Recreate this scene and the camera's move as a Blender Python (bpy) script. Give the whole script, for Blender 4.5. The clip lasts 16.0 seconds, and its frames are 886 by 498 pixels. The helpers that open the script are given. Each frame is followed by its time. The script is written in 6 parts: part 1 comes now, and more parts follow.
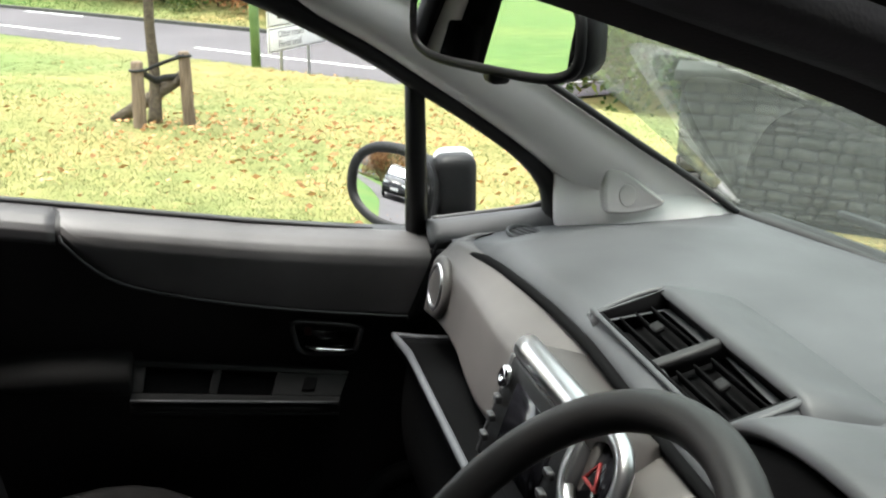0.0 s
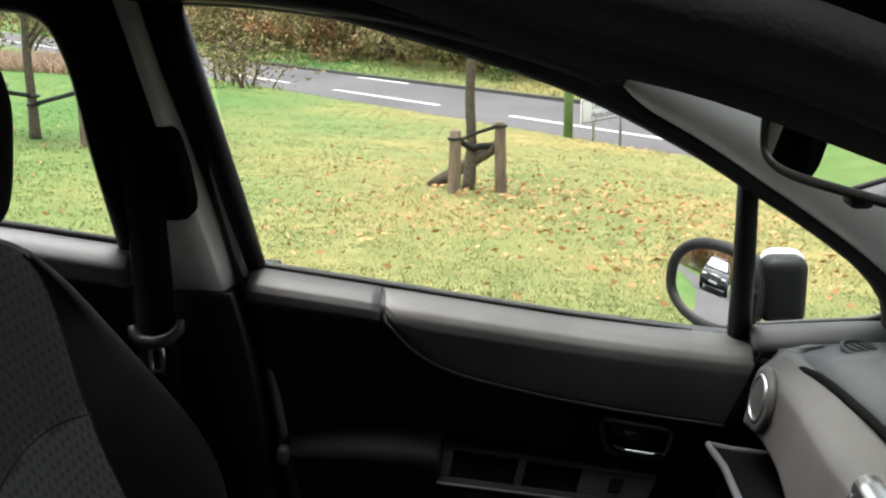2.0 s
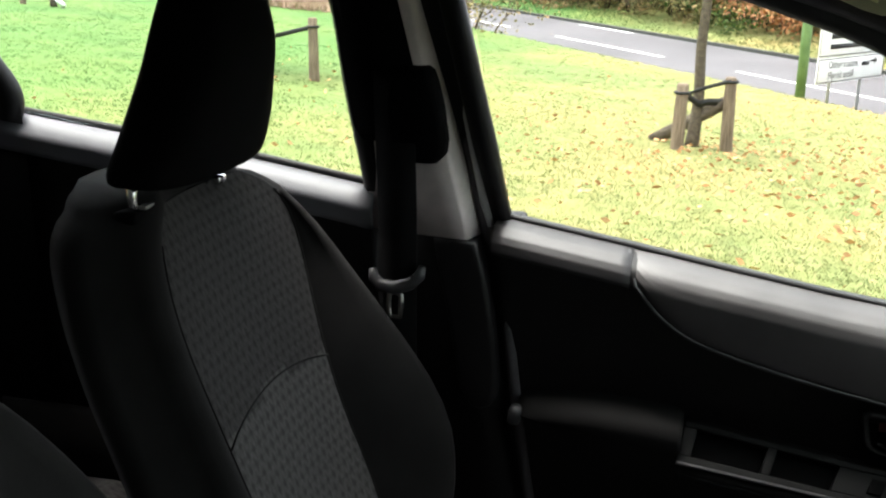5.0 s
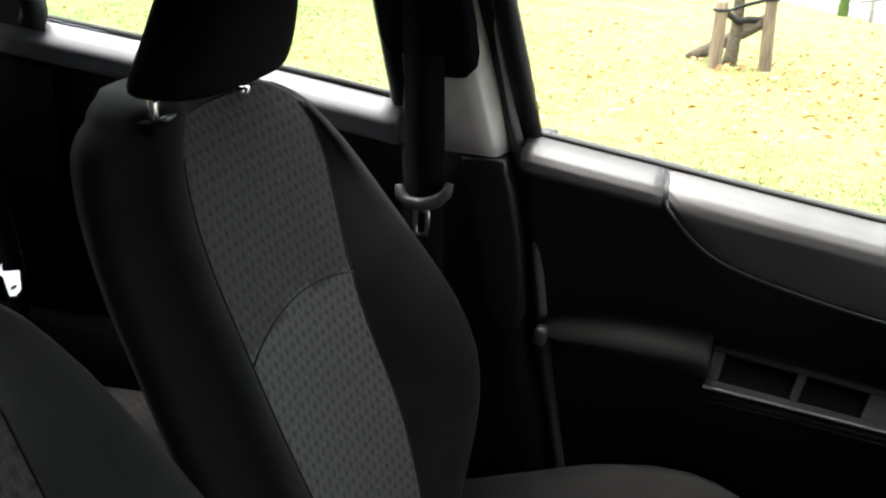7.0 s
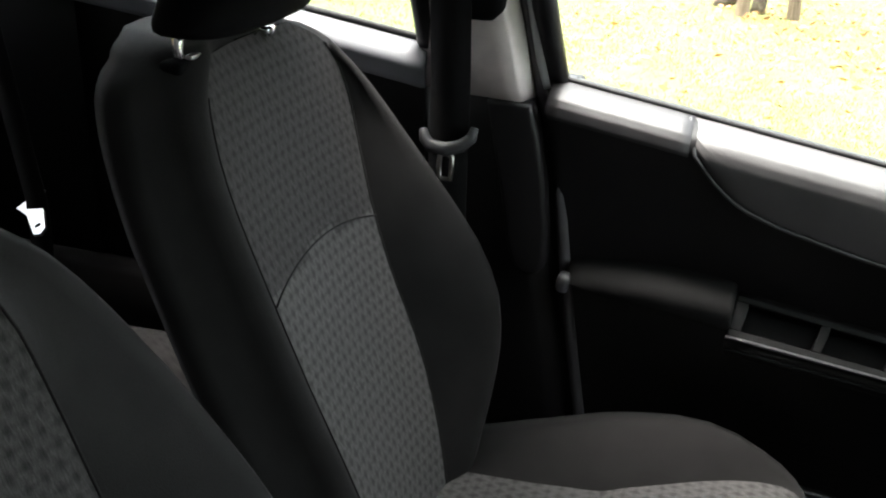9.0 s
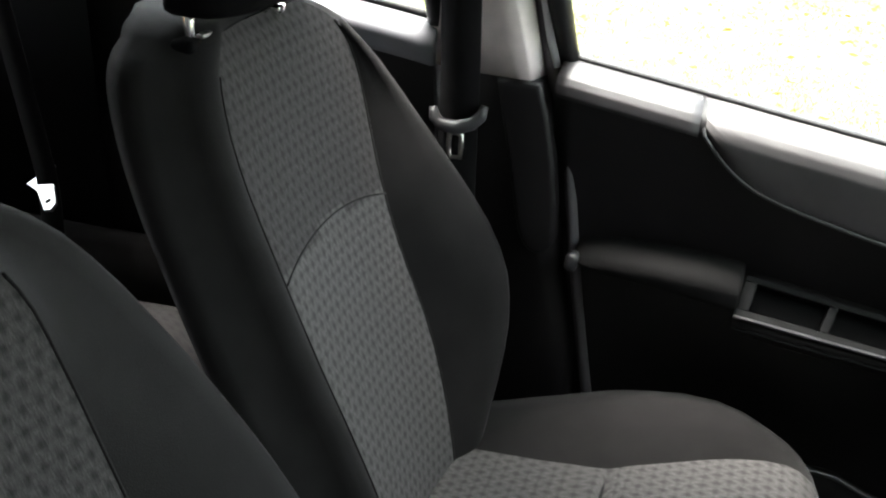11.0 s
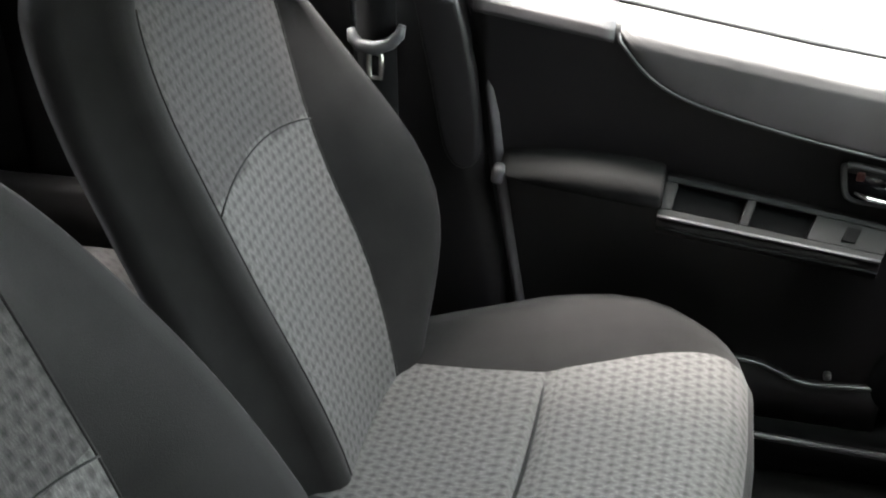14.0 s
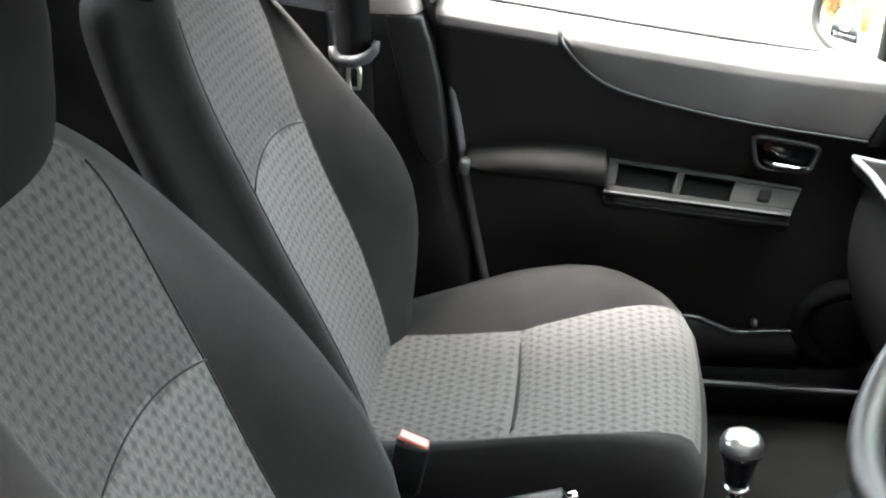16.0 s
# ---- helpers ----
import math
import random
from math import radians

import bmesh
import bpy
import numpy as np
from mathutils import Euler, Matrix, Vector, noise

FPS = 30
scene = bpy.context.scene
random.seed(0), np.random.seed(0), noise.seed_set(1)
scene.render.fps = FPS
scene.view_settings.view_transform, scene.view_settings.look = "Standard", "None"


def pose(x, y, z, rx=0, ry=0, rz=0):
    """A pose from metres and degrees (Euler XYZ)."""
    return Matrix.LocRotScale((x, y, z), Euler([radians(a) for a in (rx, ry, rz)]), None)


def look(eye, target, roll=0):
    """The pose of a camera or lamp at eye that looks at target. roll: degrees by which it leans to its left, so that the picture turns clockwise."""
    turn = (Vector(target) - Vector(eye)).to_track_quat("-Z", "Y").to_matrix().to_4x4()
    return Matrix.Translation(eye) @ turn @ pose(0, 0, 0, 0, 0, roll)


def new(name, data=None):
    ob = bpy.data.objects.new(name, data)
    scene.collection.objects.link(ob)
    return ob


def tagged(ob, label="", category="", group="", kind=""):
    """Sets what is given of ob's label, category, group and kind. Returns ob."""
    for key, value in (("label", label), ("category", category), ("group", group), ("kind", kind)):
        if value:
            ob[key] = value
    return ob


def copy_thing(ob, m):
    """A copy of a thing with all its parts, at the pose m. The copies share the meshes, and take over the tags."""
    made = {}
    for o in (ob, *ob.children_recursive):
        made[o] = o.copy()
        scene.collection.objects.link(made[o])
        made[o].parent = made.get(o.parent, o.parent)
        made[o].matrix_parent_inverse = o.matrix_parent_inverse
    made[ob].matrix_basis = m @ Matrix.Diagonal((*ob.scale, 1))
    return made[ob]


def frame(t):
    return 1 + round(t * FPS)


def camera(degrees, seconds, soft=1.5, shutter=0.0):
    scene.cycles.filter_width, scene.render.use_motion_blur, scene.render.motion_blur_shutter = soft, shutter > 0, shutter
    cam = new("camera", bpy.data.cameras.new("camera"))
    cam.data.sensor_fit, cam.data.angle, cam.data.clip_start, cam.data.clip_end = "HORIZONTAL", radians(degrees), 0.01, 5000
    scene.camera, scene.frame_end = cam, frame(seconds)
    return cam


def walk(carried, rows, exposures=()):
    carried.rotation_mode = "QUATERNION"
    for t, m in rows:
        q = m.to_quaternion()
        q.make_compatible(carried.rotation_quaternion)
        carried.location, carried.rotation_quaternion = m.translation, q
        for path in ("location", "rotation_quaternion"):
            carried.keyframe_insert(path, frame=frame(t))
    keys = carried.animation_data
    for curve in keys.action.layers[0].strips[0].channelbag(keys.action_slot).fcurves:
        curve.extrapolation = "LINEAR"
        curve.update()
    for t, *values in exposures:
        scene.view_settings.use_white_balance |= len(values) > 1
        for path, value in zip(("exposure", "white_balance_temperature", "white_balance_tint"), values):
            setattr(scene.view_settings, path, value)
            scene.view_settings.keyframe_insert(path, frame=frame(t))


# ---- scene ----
cam = camera(44.1, 16.0, 2.1)
PATH = [
    (0, (1.725, -1.002, 1.407), (2.134, 0.866, 0.822), -0.1),
    (0.5, (1.721, -0.978, 1.412), (1.993, 0.934, 0.89), -0.5),
    (1, (1.711, -0.97, 1.422), (1.85, 0.964, 0.931), -0.0),
    (1.5, (1.709, -0.959, 1.431), (1.717, 0.985, 0.962), -0.2),
    (2, (1.698, -0.959, 1.44), (1.571, 0.982, 0.976), -0.3),
    (2.5, (1.683, -0.965, 1.451), (1.474, 0.974, 1.007), 0.1),
    (3, (1.658, -0.95, 1.442), (1.35, 0.972, 0.981), -0.3),
    (3.5, (1.643, -0.942, 1.444), (1.269, 0.965, 0.968), 0.2),
    (4, (1.626, -0.909, 1.437), (1.204, 0.983, 0.946), 0.9),
    (4.5, (1.619, -0.89, 1.431), (1.151, 0.983, 0.911), 1.0),
    (7, (1.615, -0.85, 1.419), (1.088, 0.946, 0.716), 1.7),
    (7.5, (1.608, -0.848, 1.417), (1.073, 0.938, 0.695), 2.1),
    (8, (1.606, -0.845, 1.417), (1.076, 0.936, 0.677), 2.4),
    (8.5, (1.611, -0.846, 1.414), (1.079, 0.925, 0.654), 2.3),
    (9, (1.608, -0.846, 1.414), (1.061, 0.906, 0.619), 2.3),
    (11.5, (1.601, -0.849, 1.424), (1.055, 0.881, 0.583), 2.6),
    (12, (1.598, -0.847, 1.422), (1.067, 0.889, 0.583), 2.7),
    (12.5, (1.604, -0.851, 1.427), (1.086, 0.877, 0.563), 2.6),
    (13, (1.605, -0.855, 1.431), (1.105, 0.876, 0.562), 2.2),
    (13.5, (1.604, -0.86, 1.436), (1.147, 0.853, 0.512), 1.6),
    (14, (1.595, -0.875, 1.425), (1.206, 0.835, 0.464), 0.6),
    (14.5, (1.596, -0.929, 1.435), (1.269, 0.788, 0.463), -0.7),
    (15, (1.59, -0.989, 1.425), (1.337, 0.746, 0.463), -1.4),
    (15.5, (1.57, -1.079, 1.425), (1.328, 0.695, 0.533), -1.6),
    (16, (1.499, -1.19, 1.386), (1.299, 0.622, 0.563), -0.6),
]
EXPOSURE = [(0, 2.6), (1, 2.25), (2, 2.15), (4.5, 2.6), (7.0, 3.4), (9.0, 3.8), (11.5, 4.55), (12.5, 4.85), (13.5, 5.15), (14.5, 5.65), (16, 5.85)]
walk(cam, [(t, look(eye, target, roll)) for t, eye, target, roll in PATH], EXPOSURE)

# World: overcast daylight from a pale sky, with a very soft sun behind the cloud.
world = bpy.data.worlds.new("sky")
scene.world = world
world.use_nodes = True
wn = world.node_tree.nodes
sky = wn.new("ShaderNodeTexSky")
sky.sky_type, sky.sun_disc = "NISHITA", False
sky.sun_elevation, sky.sun_rotation = radians(79), radians(-73)
sky.dust_density, sky.air_density = 4.0, 1.0
pale = wn.new("ShaderNodeHueSaturation")
pale.inputs["Saturation"].default_value = 0.25
world.node_tree.links.new(sky.outputs[0], pale.inputs["Color"])
world.node_tree.links.new(pale.outputs[0], wn["Background"].inputs[0])
wn["Background"].inputs[1].default_value = 0.15
sun_data = bpy.data.lights.new("sun", "SUN")
sun_data.energy, sun_data.angle, sun_data.color = 0.9, radians(25), (1.0, 0.96, 0.9)
sun = new("sun", sun_data)
sun.matrix_world = look((-5, 1.5, 27), (0, 0, 0))


# ---------------------------------------------------------------- materials
def material(name, base, rough=0.6, metal=0.0, spec=0.5):
    m = bpy.data.materials.new(name)
    m.use_nodes = True
    b = m.node_tree.nodes["Principled BSDF"]
    b.inputs["Base Color"].default_value = (*base, 1)
    b.inputs["Roughness"].default_value = rough
    b.inputs["Metallic"].default_value = metal
    b.inputs["Specular IOR Level"].default_value = spec
    return m


def node(m, kind, **values):
    n = m.node_tree.nodes.new(kind)
    for key, value in values.items():
        n.inputs[key.replace("_", " ")].default_value = value
    return n


def link(m, a, b):
    m.node_tree.links.new(a, b)


def coords(m, scale, source="Object"):
    c = m.node_tree.nodes.new("ShaderNodeTexCoord")
    s = m.node_tree.nodes.new("ShaderNodeMapping")
    s.inputs["Scale"].default_value = (scale, scale, scale) if isinstance(scale, (int, float)) else scale
    link(m, c.outputs[source], s.inputs[0])
    return s.outputs[0]


def bumped(m, height, strength=0.3, distance=0.002):
    b = node(m, "ShaderNodeBump", Strength=strength, Distance=distance)
    link(m, height, b.inputs["Height"])
    link(m, b.outputs[0], m.node_tree.nodes["Principled BSDF"].inputs["Normal"])


def ramp(m, value, stops):
    r = m.node_tree.nodes.new("ShaderNodeValToRGB")
    while len(r.color_ramp.elements) < len(stops):
        r.color_ramp.elements.new(0.5)
    for e, (p, c) in zip(r.color_ramp.elements, stops):
        e.position, e.color = p, (*c, 1)
    link(m, value, r.inputs[0])
    return r.outputs[0]


def shade(c, k):
    return tuple(min(1.0, v * k) for v in c)


def grained(name, base, rough=0.55, grain=900, spread=0.25, relief=0.25, depth=0.0006, spec=0.5):
    """Moulded plastic or paint: fine grain in the relief, faint large stains in colour and gloss."""
    m = material(name, base, rough, 0, spec)
    p = m.node_tree.nodes["Principled BSDF"]
    big = node(m, "ShaderNodeTexNoise", Scale=1.0, Detail=4.0)
    link(m, coords(m, 7.0), big.inputs["Vector"])
    link(m, ramp(m, big.outputs[0], [(0.3, shade(base, 1 - spread)), (0.7, shade(base, 1 + spread))]), p.inputs["Base Color"])
    fine = node(m, "ShaderNodeTexVoronoi", Scale=1.0)
    link(m, coords(m, grain), fine.inputs["Vector"])
    bumped(m, fine.outputs[0], relief, depth)
    return m


def knit(name, base, relief=0.4):
    m = material(name, base, 0.95, 0, 0.15)
    p = m.node_tree.nodes["Principled BSDF"]
    p.inputs["Sheen Weight"].default_value = 0.04
    p.inputs["Sheen Roughness"].default_value = 0.5
    big = node(m, "ShaderNodeTexNoise", Scale=1.0, Detail=5.0)
    link(m, coords(m, 12.0), big.inputs["Vector"])
    link(m, ramp(m, big.outputs[0], [(0.3, shade(base, 0.75)), (0.75, shade(base, 1.3))]), p.inputs["Base Color"])
    fine = node(m, "ShaderNodeTexNoise", Scale=1.0, Detail=2.0)
    link(m, coords(m, 700.0), fine.inputs["Vector"])
    bumped(m, fine.outputs[0], relief, 0.001)
    return m


def woven(name, light, dark, wide=0.0350, high=0.0092):
    """Seat cloth: a net of pale strands round staggered dark lozenges; the map is in metres, with X up the seat."""
    m = material(name, light, 0.95, 0, 0.12)
    p = m.node_tree.nodes["Principled BSDF"]
    p.inputs["Sheen Weight"].default_value = 0.06
    at = coords(m, 1.0, "UV")
    wob = node(m, "ShaderNodeTexNoise", Scale=60.0, Detail=2.0)
    link(m, at, wob.inputs["Vector"])
    push = m.node_tree.nodes.new("ShaderNodeVectorMath")
    push.operation = "MULTIPLY_ADD"
    push.inputs[1].default_value = (0.0075, 0.0030, 0)
    link(m, wob.outputs["Color"], push.inputs[0])
    link(m, at, push.inputs[2])
    axes = m.node_tree.nodes.new("ShaderNodeSeparateXYZ")
    link(m, push.outputs[0], axes.inputs[0])

    def calc(kind, one, two=None):
        n = m.node_tree.nodes.new("ShaderNodeMath")
        n.operation = kind
        for k, v in enumerate((one, two)):
            if isinstance(v, (int, float)):
                n.inputs[k].default_value = v
            elif v is not None:
                link(m, v, n.inputs[k])
        return n.outputs[0]
    along = calc("SINE", calc("MULTIPLY", axes.outputs["X"], 2 * math.pi / wide))
    slant = calc("ADD", calc("ADD", axes.outputs["Y"], calc("MULTIPLY", axes.outputs["X"], 0.06)), calc("MULTIPLY", along, 0.0006))
    across = calc("SINE", calc("MULTIPLY", slant, math.pi / high))
    rows = calc("POWER", calc("ABSOLUTE", calc("SINE", calc("MULTIPLY", axes.outputs["X"], 2 * math.pi / wide))), 5.0)
    dash = calc("MULTIPLY", along, across)
    tall = coords(m, (130.0, 420.0, 1.0), "UV")
    slub = node(m, "ShaderNodeTexNoise", Scale=1.0, Detail=3.0)
    link(m, tall, slub.inputs["Vector"])
    tufts = calc("MULTIPLY", calc("SUBTRACT", slub.outputs[0], 0.5), 0.75)
    edge = calc("SUBTRACT", 1.0, calc("ABSOLUTE", across))
    strand = calc("SUBTRACT", calc("MULTIPLY", calc("MULTIPLY", edge, edge), 0.14), 0.03)
    weave = calc("ADD", calc("ADD", calc("MULTIPLY", dash, 0.17), calc("MULTIPLY", rows, -0.17)), calc("ADD", calc("ADD", tufts, strand), 0.56))
    thread = node(m, "ShaderNodeTexNoise", Scale=900.0, Detail=2.0)
    link(m, at, thread.inputs["Vector"])
    mix = m.node_tree.nodes.new("ShaderNodeMix")
    mix.data_type, mix.blend_type = "RGBA", "MULTIPLY"
    mix.inputs[0].default_value = 0.5
    link(m, ramp(m, weave, [(0.08, shade(dark, 0.85)), (0.34, shade(dark, 1.35)), (0.60, shade(light, 0.85)), (0.86, shade(light, 1.35))]), mix.inputs[6])
    link(m, ramp(m, thread.outputs[0], [(0.3, (0.6, 0.6, 0.6)), (0.7, (1.3, 1.3, 1.3))]), mix.inputs[7])
    link(m, mix.outputs[2], p.inputs["Base Color"])
    bumped(m, weave, 0.5, 0.0014)
    return m


def glazing(name, tint, gloss=1.0, film_share=0.0):
    """A clear pane: light passes, and the surface mirrors by its angle."""
    m = bpy.data.materials.new(name)
    m.use_nodes = True
    t = m.node_tree
    t.nodes.remove(t.nodes["Principled BSDF"])
    clear, shine, mix = t.nodes.new("ShaderNodeBsdfTransparent"), t.nodes.new("ShaderNodeBsdfGlossy"), t.nodes.new("ShaderNodeMixShader")
    lean = t.nodes.new("ShaderNodeLayerWeight")
    power, rise = t.nodes.new("ShaderNodeMath"), t.nodes.new("ShaderNodeMath")
    power.operation, rise.operation = "POWER", "MULTIPLY_ADD"
    power.inputs[1].default_value = 5.0
    rise.inputs[1].default_value, rise.inputs[2].default_value = 0.9 * gloss, 0.04 * gloss
    link(m, lean.outputs["Facing"], power.inputs[0])
    link(m, power.outputs[0], rise.inputs[0])
    clear.inputs[0].default_value = (*tint, 1)
    shine.inputs["Roughness"].default_value = 0.02
    link(m, rise.outputs[0], mix.inputs[0])
    through_pane = clear
    if film_share:
        # a thin uneven translucent film mixed into the pane
        film, through_pane = t.nodes.new("ShaderNodeBsdfTranslucent"), t.nodes.new("ShaderNodeMixShader")
        film.inputs[0].default_value = (0.62, 0.68, 0.64, 1)
        patch = t.nodes.new("ShaderNodeTexNoise")
        patch.inputs["Scale"].default_value, patch.inputs["Detail"].default_value = 6.0, 5.0
        amount = t.nodes.new("ShaderNodeMapRange")
        amount.inputs["From Min"].default_value, amount.inputs["From Max"].default_value = 0.3, 0.7
        amount.inputs["To Min"].default_value, amount.inputs["To Max"].default_value = 0.7 * film_share, 1.3 * film_share
        place = t.nodes.new("ShaderNodeTexCoord")
        link(m, place.outputs["Object"], patch.inputs["Vector"])
        link(m, patch.outputs[0], amount.inputs["Value"])
        link(m, amount.outputs[0], through_pane.inputs[0])
        link(m, clear.outputs[0], through_pane.inputs[1])
        link(m, film.outputs[0], through_pane.inputs[2])
    link(m, through_pane.outputs[0], mix.inputs[1])
    link(m, shine.outputs[0], mix.inputs[2])
    link(m, mix.outputs[0], t.nodes["Material Output"].inputs[0])
    return m


def noisy(name, stops, scale, rough=0.9, detail=6.0, relief=0.5, depth=0.02, second=None):
    m = material(name, stops[0][1], rough, 0, 0.3)
    p = m.node_tree.nodes["Principled BSDF"]
    n = node(m, "ShaderNodeTexNoise", Scale=1.0, Detail=detail, Roughness=0.65)
    link(m, coords(m, scale), n.inputs["Vector"])
    colour = ramp(m, n.outputs[0], stops)
    if second:
        factor, stops2 = second
        n2 = node(m, "ShaderNodeTexNoise", Scale=1.0, Detail=4.0)
        link(m, coords(m, factor), n2.inputs["Vector"])
        mix = m.node_tree.nodes.new("ShaderNodeMix")
        mix.data_type, mix.blend_type = "RGBA", "MULTIPLY"
        mix.inputs[0].default_value = 1.0
        link(m, colour, mix.inputs[6])
        link(m, ramp(m, n2.outputs[0], stops2), mix.inputs[7])
        colour = mix.outputs[2]
    link(m, colour, p.inputs["Base Color"])
    bumped(m, n.outputs[0], relief, depth)
    return m


def per_island(name, stops, rough=0.8):
    m = material(name, stops[0][1], rough, 0, 0.25)
    g = m.node_tree.nodes.new("ShaderNodeNewGeometry")
    link(m, ramp(m, g.outputs["Random Per Island"], stops), m.node_tree.nodes["Principled BSDF"].inputs["Base Color"])
    return m



def greener(m):
    """The lawn is lusher towards the back of the car than by the gate."""
    p = m.node_tree.nodes["Principled BSDF"]
    old = p.inputs["Base Color"].links[0].from_socket
    c = m.node_tree.nodes.new("ShaderNodeTexCoord")
    s = m.node_tree.nodes.new("ShaderNodeSeparateXYZ")
    link(m, c.outputs["Object"], s.inputs[0])
    r = m.node_tree.nodes.new("ShaderNodeMapRange")
    r.inputs["From Min"].default_value, r.inputs["From Max"].default_value = -4.5, 0.5
    link(m, s.outputs["X"], r.inputs["Value"])
    mix = m.node_tree.nodes.new("ShaderNodeMix")
    mix.data_type, mix.blend_type = "RGBA", "MULTIPLY"
    mix.inputs[0].default_value = 1.0
    link(m, old, mix.inputs[6])
    link(m, ramp(m, r.outputs[0], [(0.0, (0.46, 0.80, 0.55)), (1.0, (1.065, 0.975, 1.03))]), mix.inputs[7])
    link(m, mix.outputs[2], p.inputs["Base Color"])


DASH_TOP = grained("dash_plastic", (0.050, 0.052, 0.056), 0.55, 700)
MATT = grained("matt_black_plastic", (0.0035, 0.0035, 0.0038), 0.85, 500, spec=0.06)
RIM_GREY = grained("switch_panel_plastic", (0.009, 0.009, 0.0095), 0.7, 700, spec=0.2)
CAP_GREY = grained("belt_cap_plastic", (0.12, 0.123, 0.135), 0.5, 700, 0.1)
FASCIA = grained("fascia_plastic", (0.088, 0.081, 0.077), 0.5, 700)
DOOR_BLACK = grained("door_plastic", (0.0066, 0.0060, 0.0064), 0.45, 700, spec=0.35)
ARM_GREY = grained("armrest_cloth", (0.0125, 0.012, 0.012), 0.85, 500, spec=0.1)
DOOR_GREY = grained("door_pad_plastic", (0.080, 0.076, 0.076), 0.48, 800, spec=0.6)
DOOR_GLEAM = grained("door_gleam_grey", (0.034, 0.032, 0.033), 0.48, 800, spec=0.6)
BLACK = grained("black_plastic", (0.007, 0.007, 0.0078), 0.5, 800, spec=0.3)
GLOSS_BLACK = material("gloss_black", (0.01, 0.01, 0.012), 0.15)
RUBBER = grained("rubber", (0.009, 0.009, 0.0095), 0.65, 500)
SEAL_GREY = grained("flock_seal", (0.075, 0.068, 0.074), 0.7, 500)
TRIM_LIGHT = knit("pale_pillar_cloth", (0.68, 0.62, 0.60), 0.15)
PILLAR_GREY = grained("pillar_plastic", (0.80, 0.785, 0.77), 0.5, 800, 0.06)
TWEETER = grained("tweeter_plastic", (0.52, 0.51, 0.50), 0.5, 800, 0.06)
TWEETER_CLOTH = knit("tweeter_cloth", (0.38, 0.37, 0.36), 0.2)
HEADLINER = knit("headliner_cloth", (0.010, 0.0085, 0.008), 0.2)
BOLSTER = knit("dark_seat_knit", (0.0131, 0.0120, 0.0121))
HEAD_CLOTH = knit("head_restraint_cloth", (0.005, 0.0048, 0.005))
HEAD_CLOTH.node_tree.nodes["Principled BSDF"].inputs["Sheen Weight"].default_value = 0.0
HEAD_CLOTH.node_tree.nodes["Principled BSDF"].inputs["Specular IOR Level"].default_value = 0.05
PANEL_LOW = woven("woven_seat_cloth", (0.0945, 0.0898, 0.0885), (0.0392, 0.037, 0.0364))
# Same cloth, shade mixed into its colour: steeper upper back, rear bench.
PANEL_HIGH = woven("woven_seat_cloth_shaded", (0.0532, 0.0494, 0.0492), (0.0216, 0.020, 0.020))
CARPET = noisy("carpet", [(0.3, (0.002, 0.002, 0.002)), (0.7, (0.005, 0.005, 0.005))], 400, 1.0, 3.0, 0.6, 0.003)
CARPET.node_tree.nodes["Principled BSDF"].inputs["Specular IOR Level"].default_value = 0.04
SILVER = material("silver_trim", (0.62, 0.62, 0.62), 0.28, 1.0)
CHROME = material("chrome", (0.85, 0.85, 0.86), 0.08, 1.0)
STEEL = material("brushed_steel", (0.55, 0.54, 0.5), 0.3, 1.0)
SATIN = grained("satin_grey", (0.05, 0.05, 0.052), 0.35, 600, 0.1, 0.1)
PAINT = grained("silver_car_paint", (0.55, 0.56, 0.57), 0.3, 2000, 0.05, 0.05, 0.0002)
LEATHER = grained("wheel_leather", (0.012, 0.0115, 0.0115), 0.45, 900, 0.3, 0.2, spec=0.3)
WEBBING = knit("belt_webbing", (0.0055, 0.0052, 0.0056), 0.5)
RED = material("red_plastic", (0.72, 0.27, 0.23), 0.25)
HAZARD_RED = material("hazard_red", (0.26, 0.035, 0.035), 0.4)
DULL_RED = material("dull_red_plastic", (0.06, 0.012, 0.01), 0.4)
WHITE = grained("white_plastic", (0.8, 0.8, 0.78), 0.4, 500, 0.05)
VISOR = grained("visor_vinyl", (0.075, 0.08, 0.022), 0.6, 500)
LABEL = grained("visor_label", (0.34, 0.36, 0.14), 0.6, 300, 0.1, 0.05)
MIRROR = material("mirror_glass", (0.9, 0.9, 0.9), 0.0, 1.0)
GLASS = glazing("window_glass", (0.90, 0.92, 0.90), 0.7)
SCREEN_GLASS = glazing("windscreen_glass", (0.72, 0.77, 0.73), 0.30, 0.022)
GRASS_SOIL = noisy("lawn", [(0.25, (0.12, 0.135, 0.046)), (0.5, (0.18, 0.185, 0.072)), (0.75, (0.27, 0.235, 0.11))], 3.0, 0.95, 9.0, 0.6, 0.03,
                   (0.35, [(0.35, (0.75, 0.95, 0.75)), (0.65, (1.25, 1.1, 0.95))]))
BLADES = per_island("grass_blades", [(0.0, (0.118, 0.174, 0.060)), (0.5, (0.168, 0.216, 0.083)), (0.85, (0.230, 0.246, 0.11)), (1.0, (0.34, 0.29, 0.16))])
greener(GRASS_SOIL)
greener(BLADES)
DRY = per_island("dry_grass", [(0.0, (0.24, 0.15, 0.11)), (0.5, (0.36, 0.25, 0.18)), (1.0, (0.46, 0.36, 0.27))])
FALLEN = per_island("fallen_leaves", [(0.0, (0.30, 0.16, 0.08)), (0.4, (0.46, 0.25, 0.12)), (0.8, (0.52, 0.29, 0.13)), (1.0, (0.56, 0.37, 0.20))])
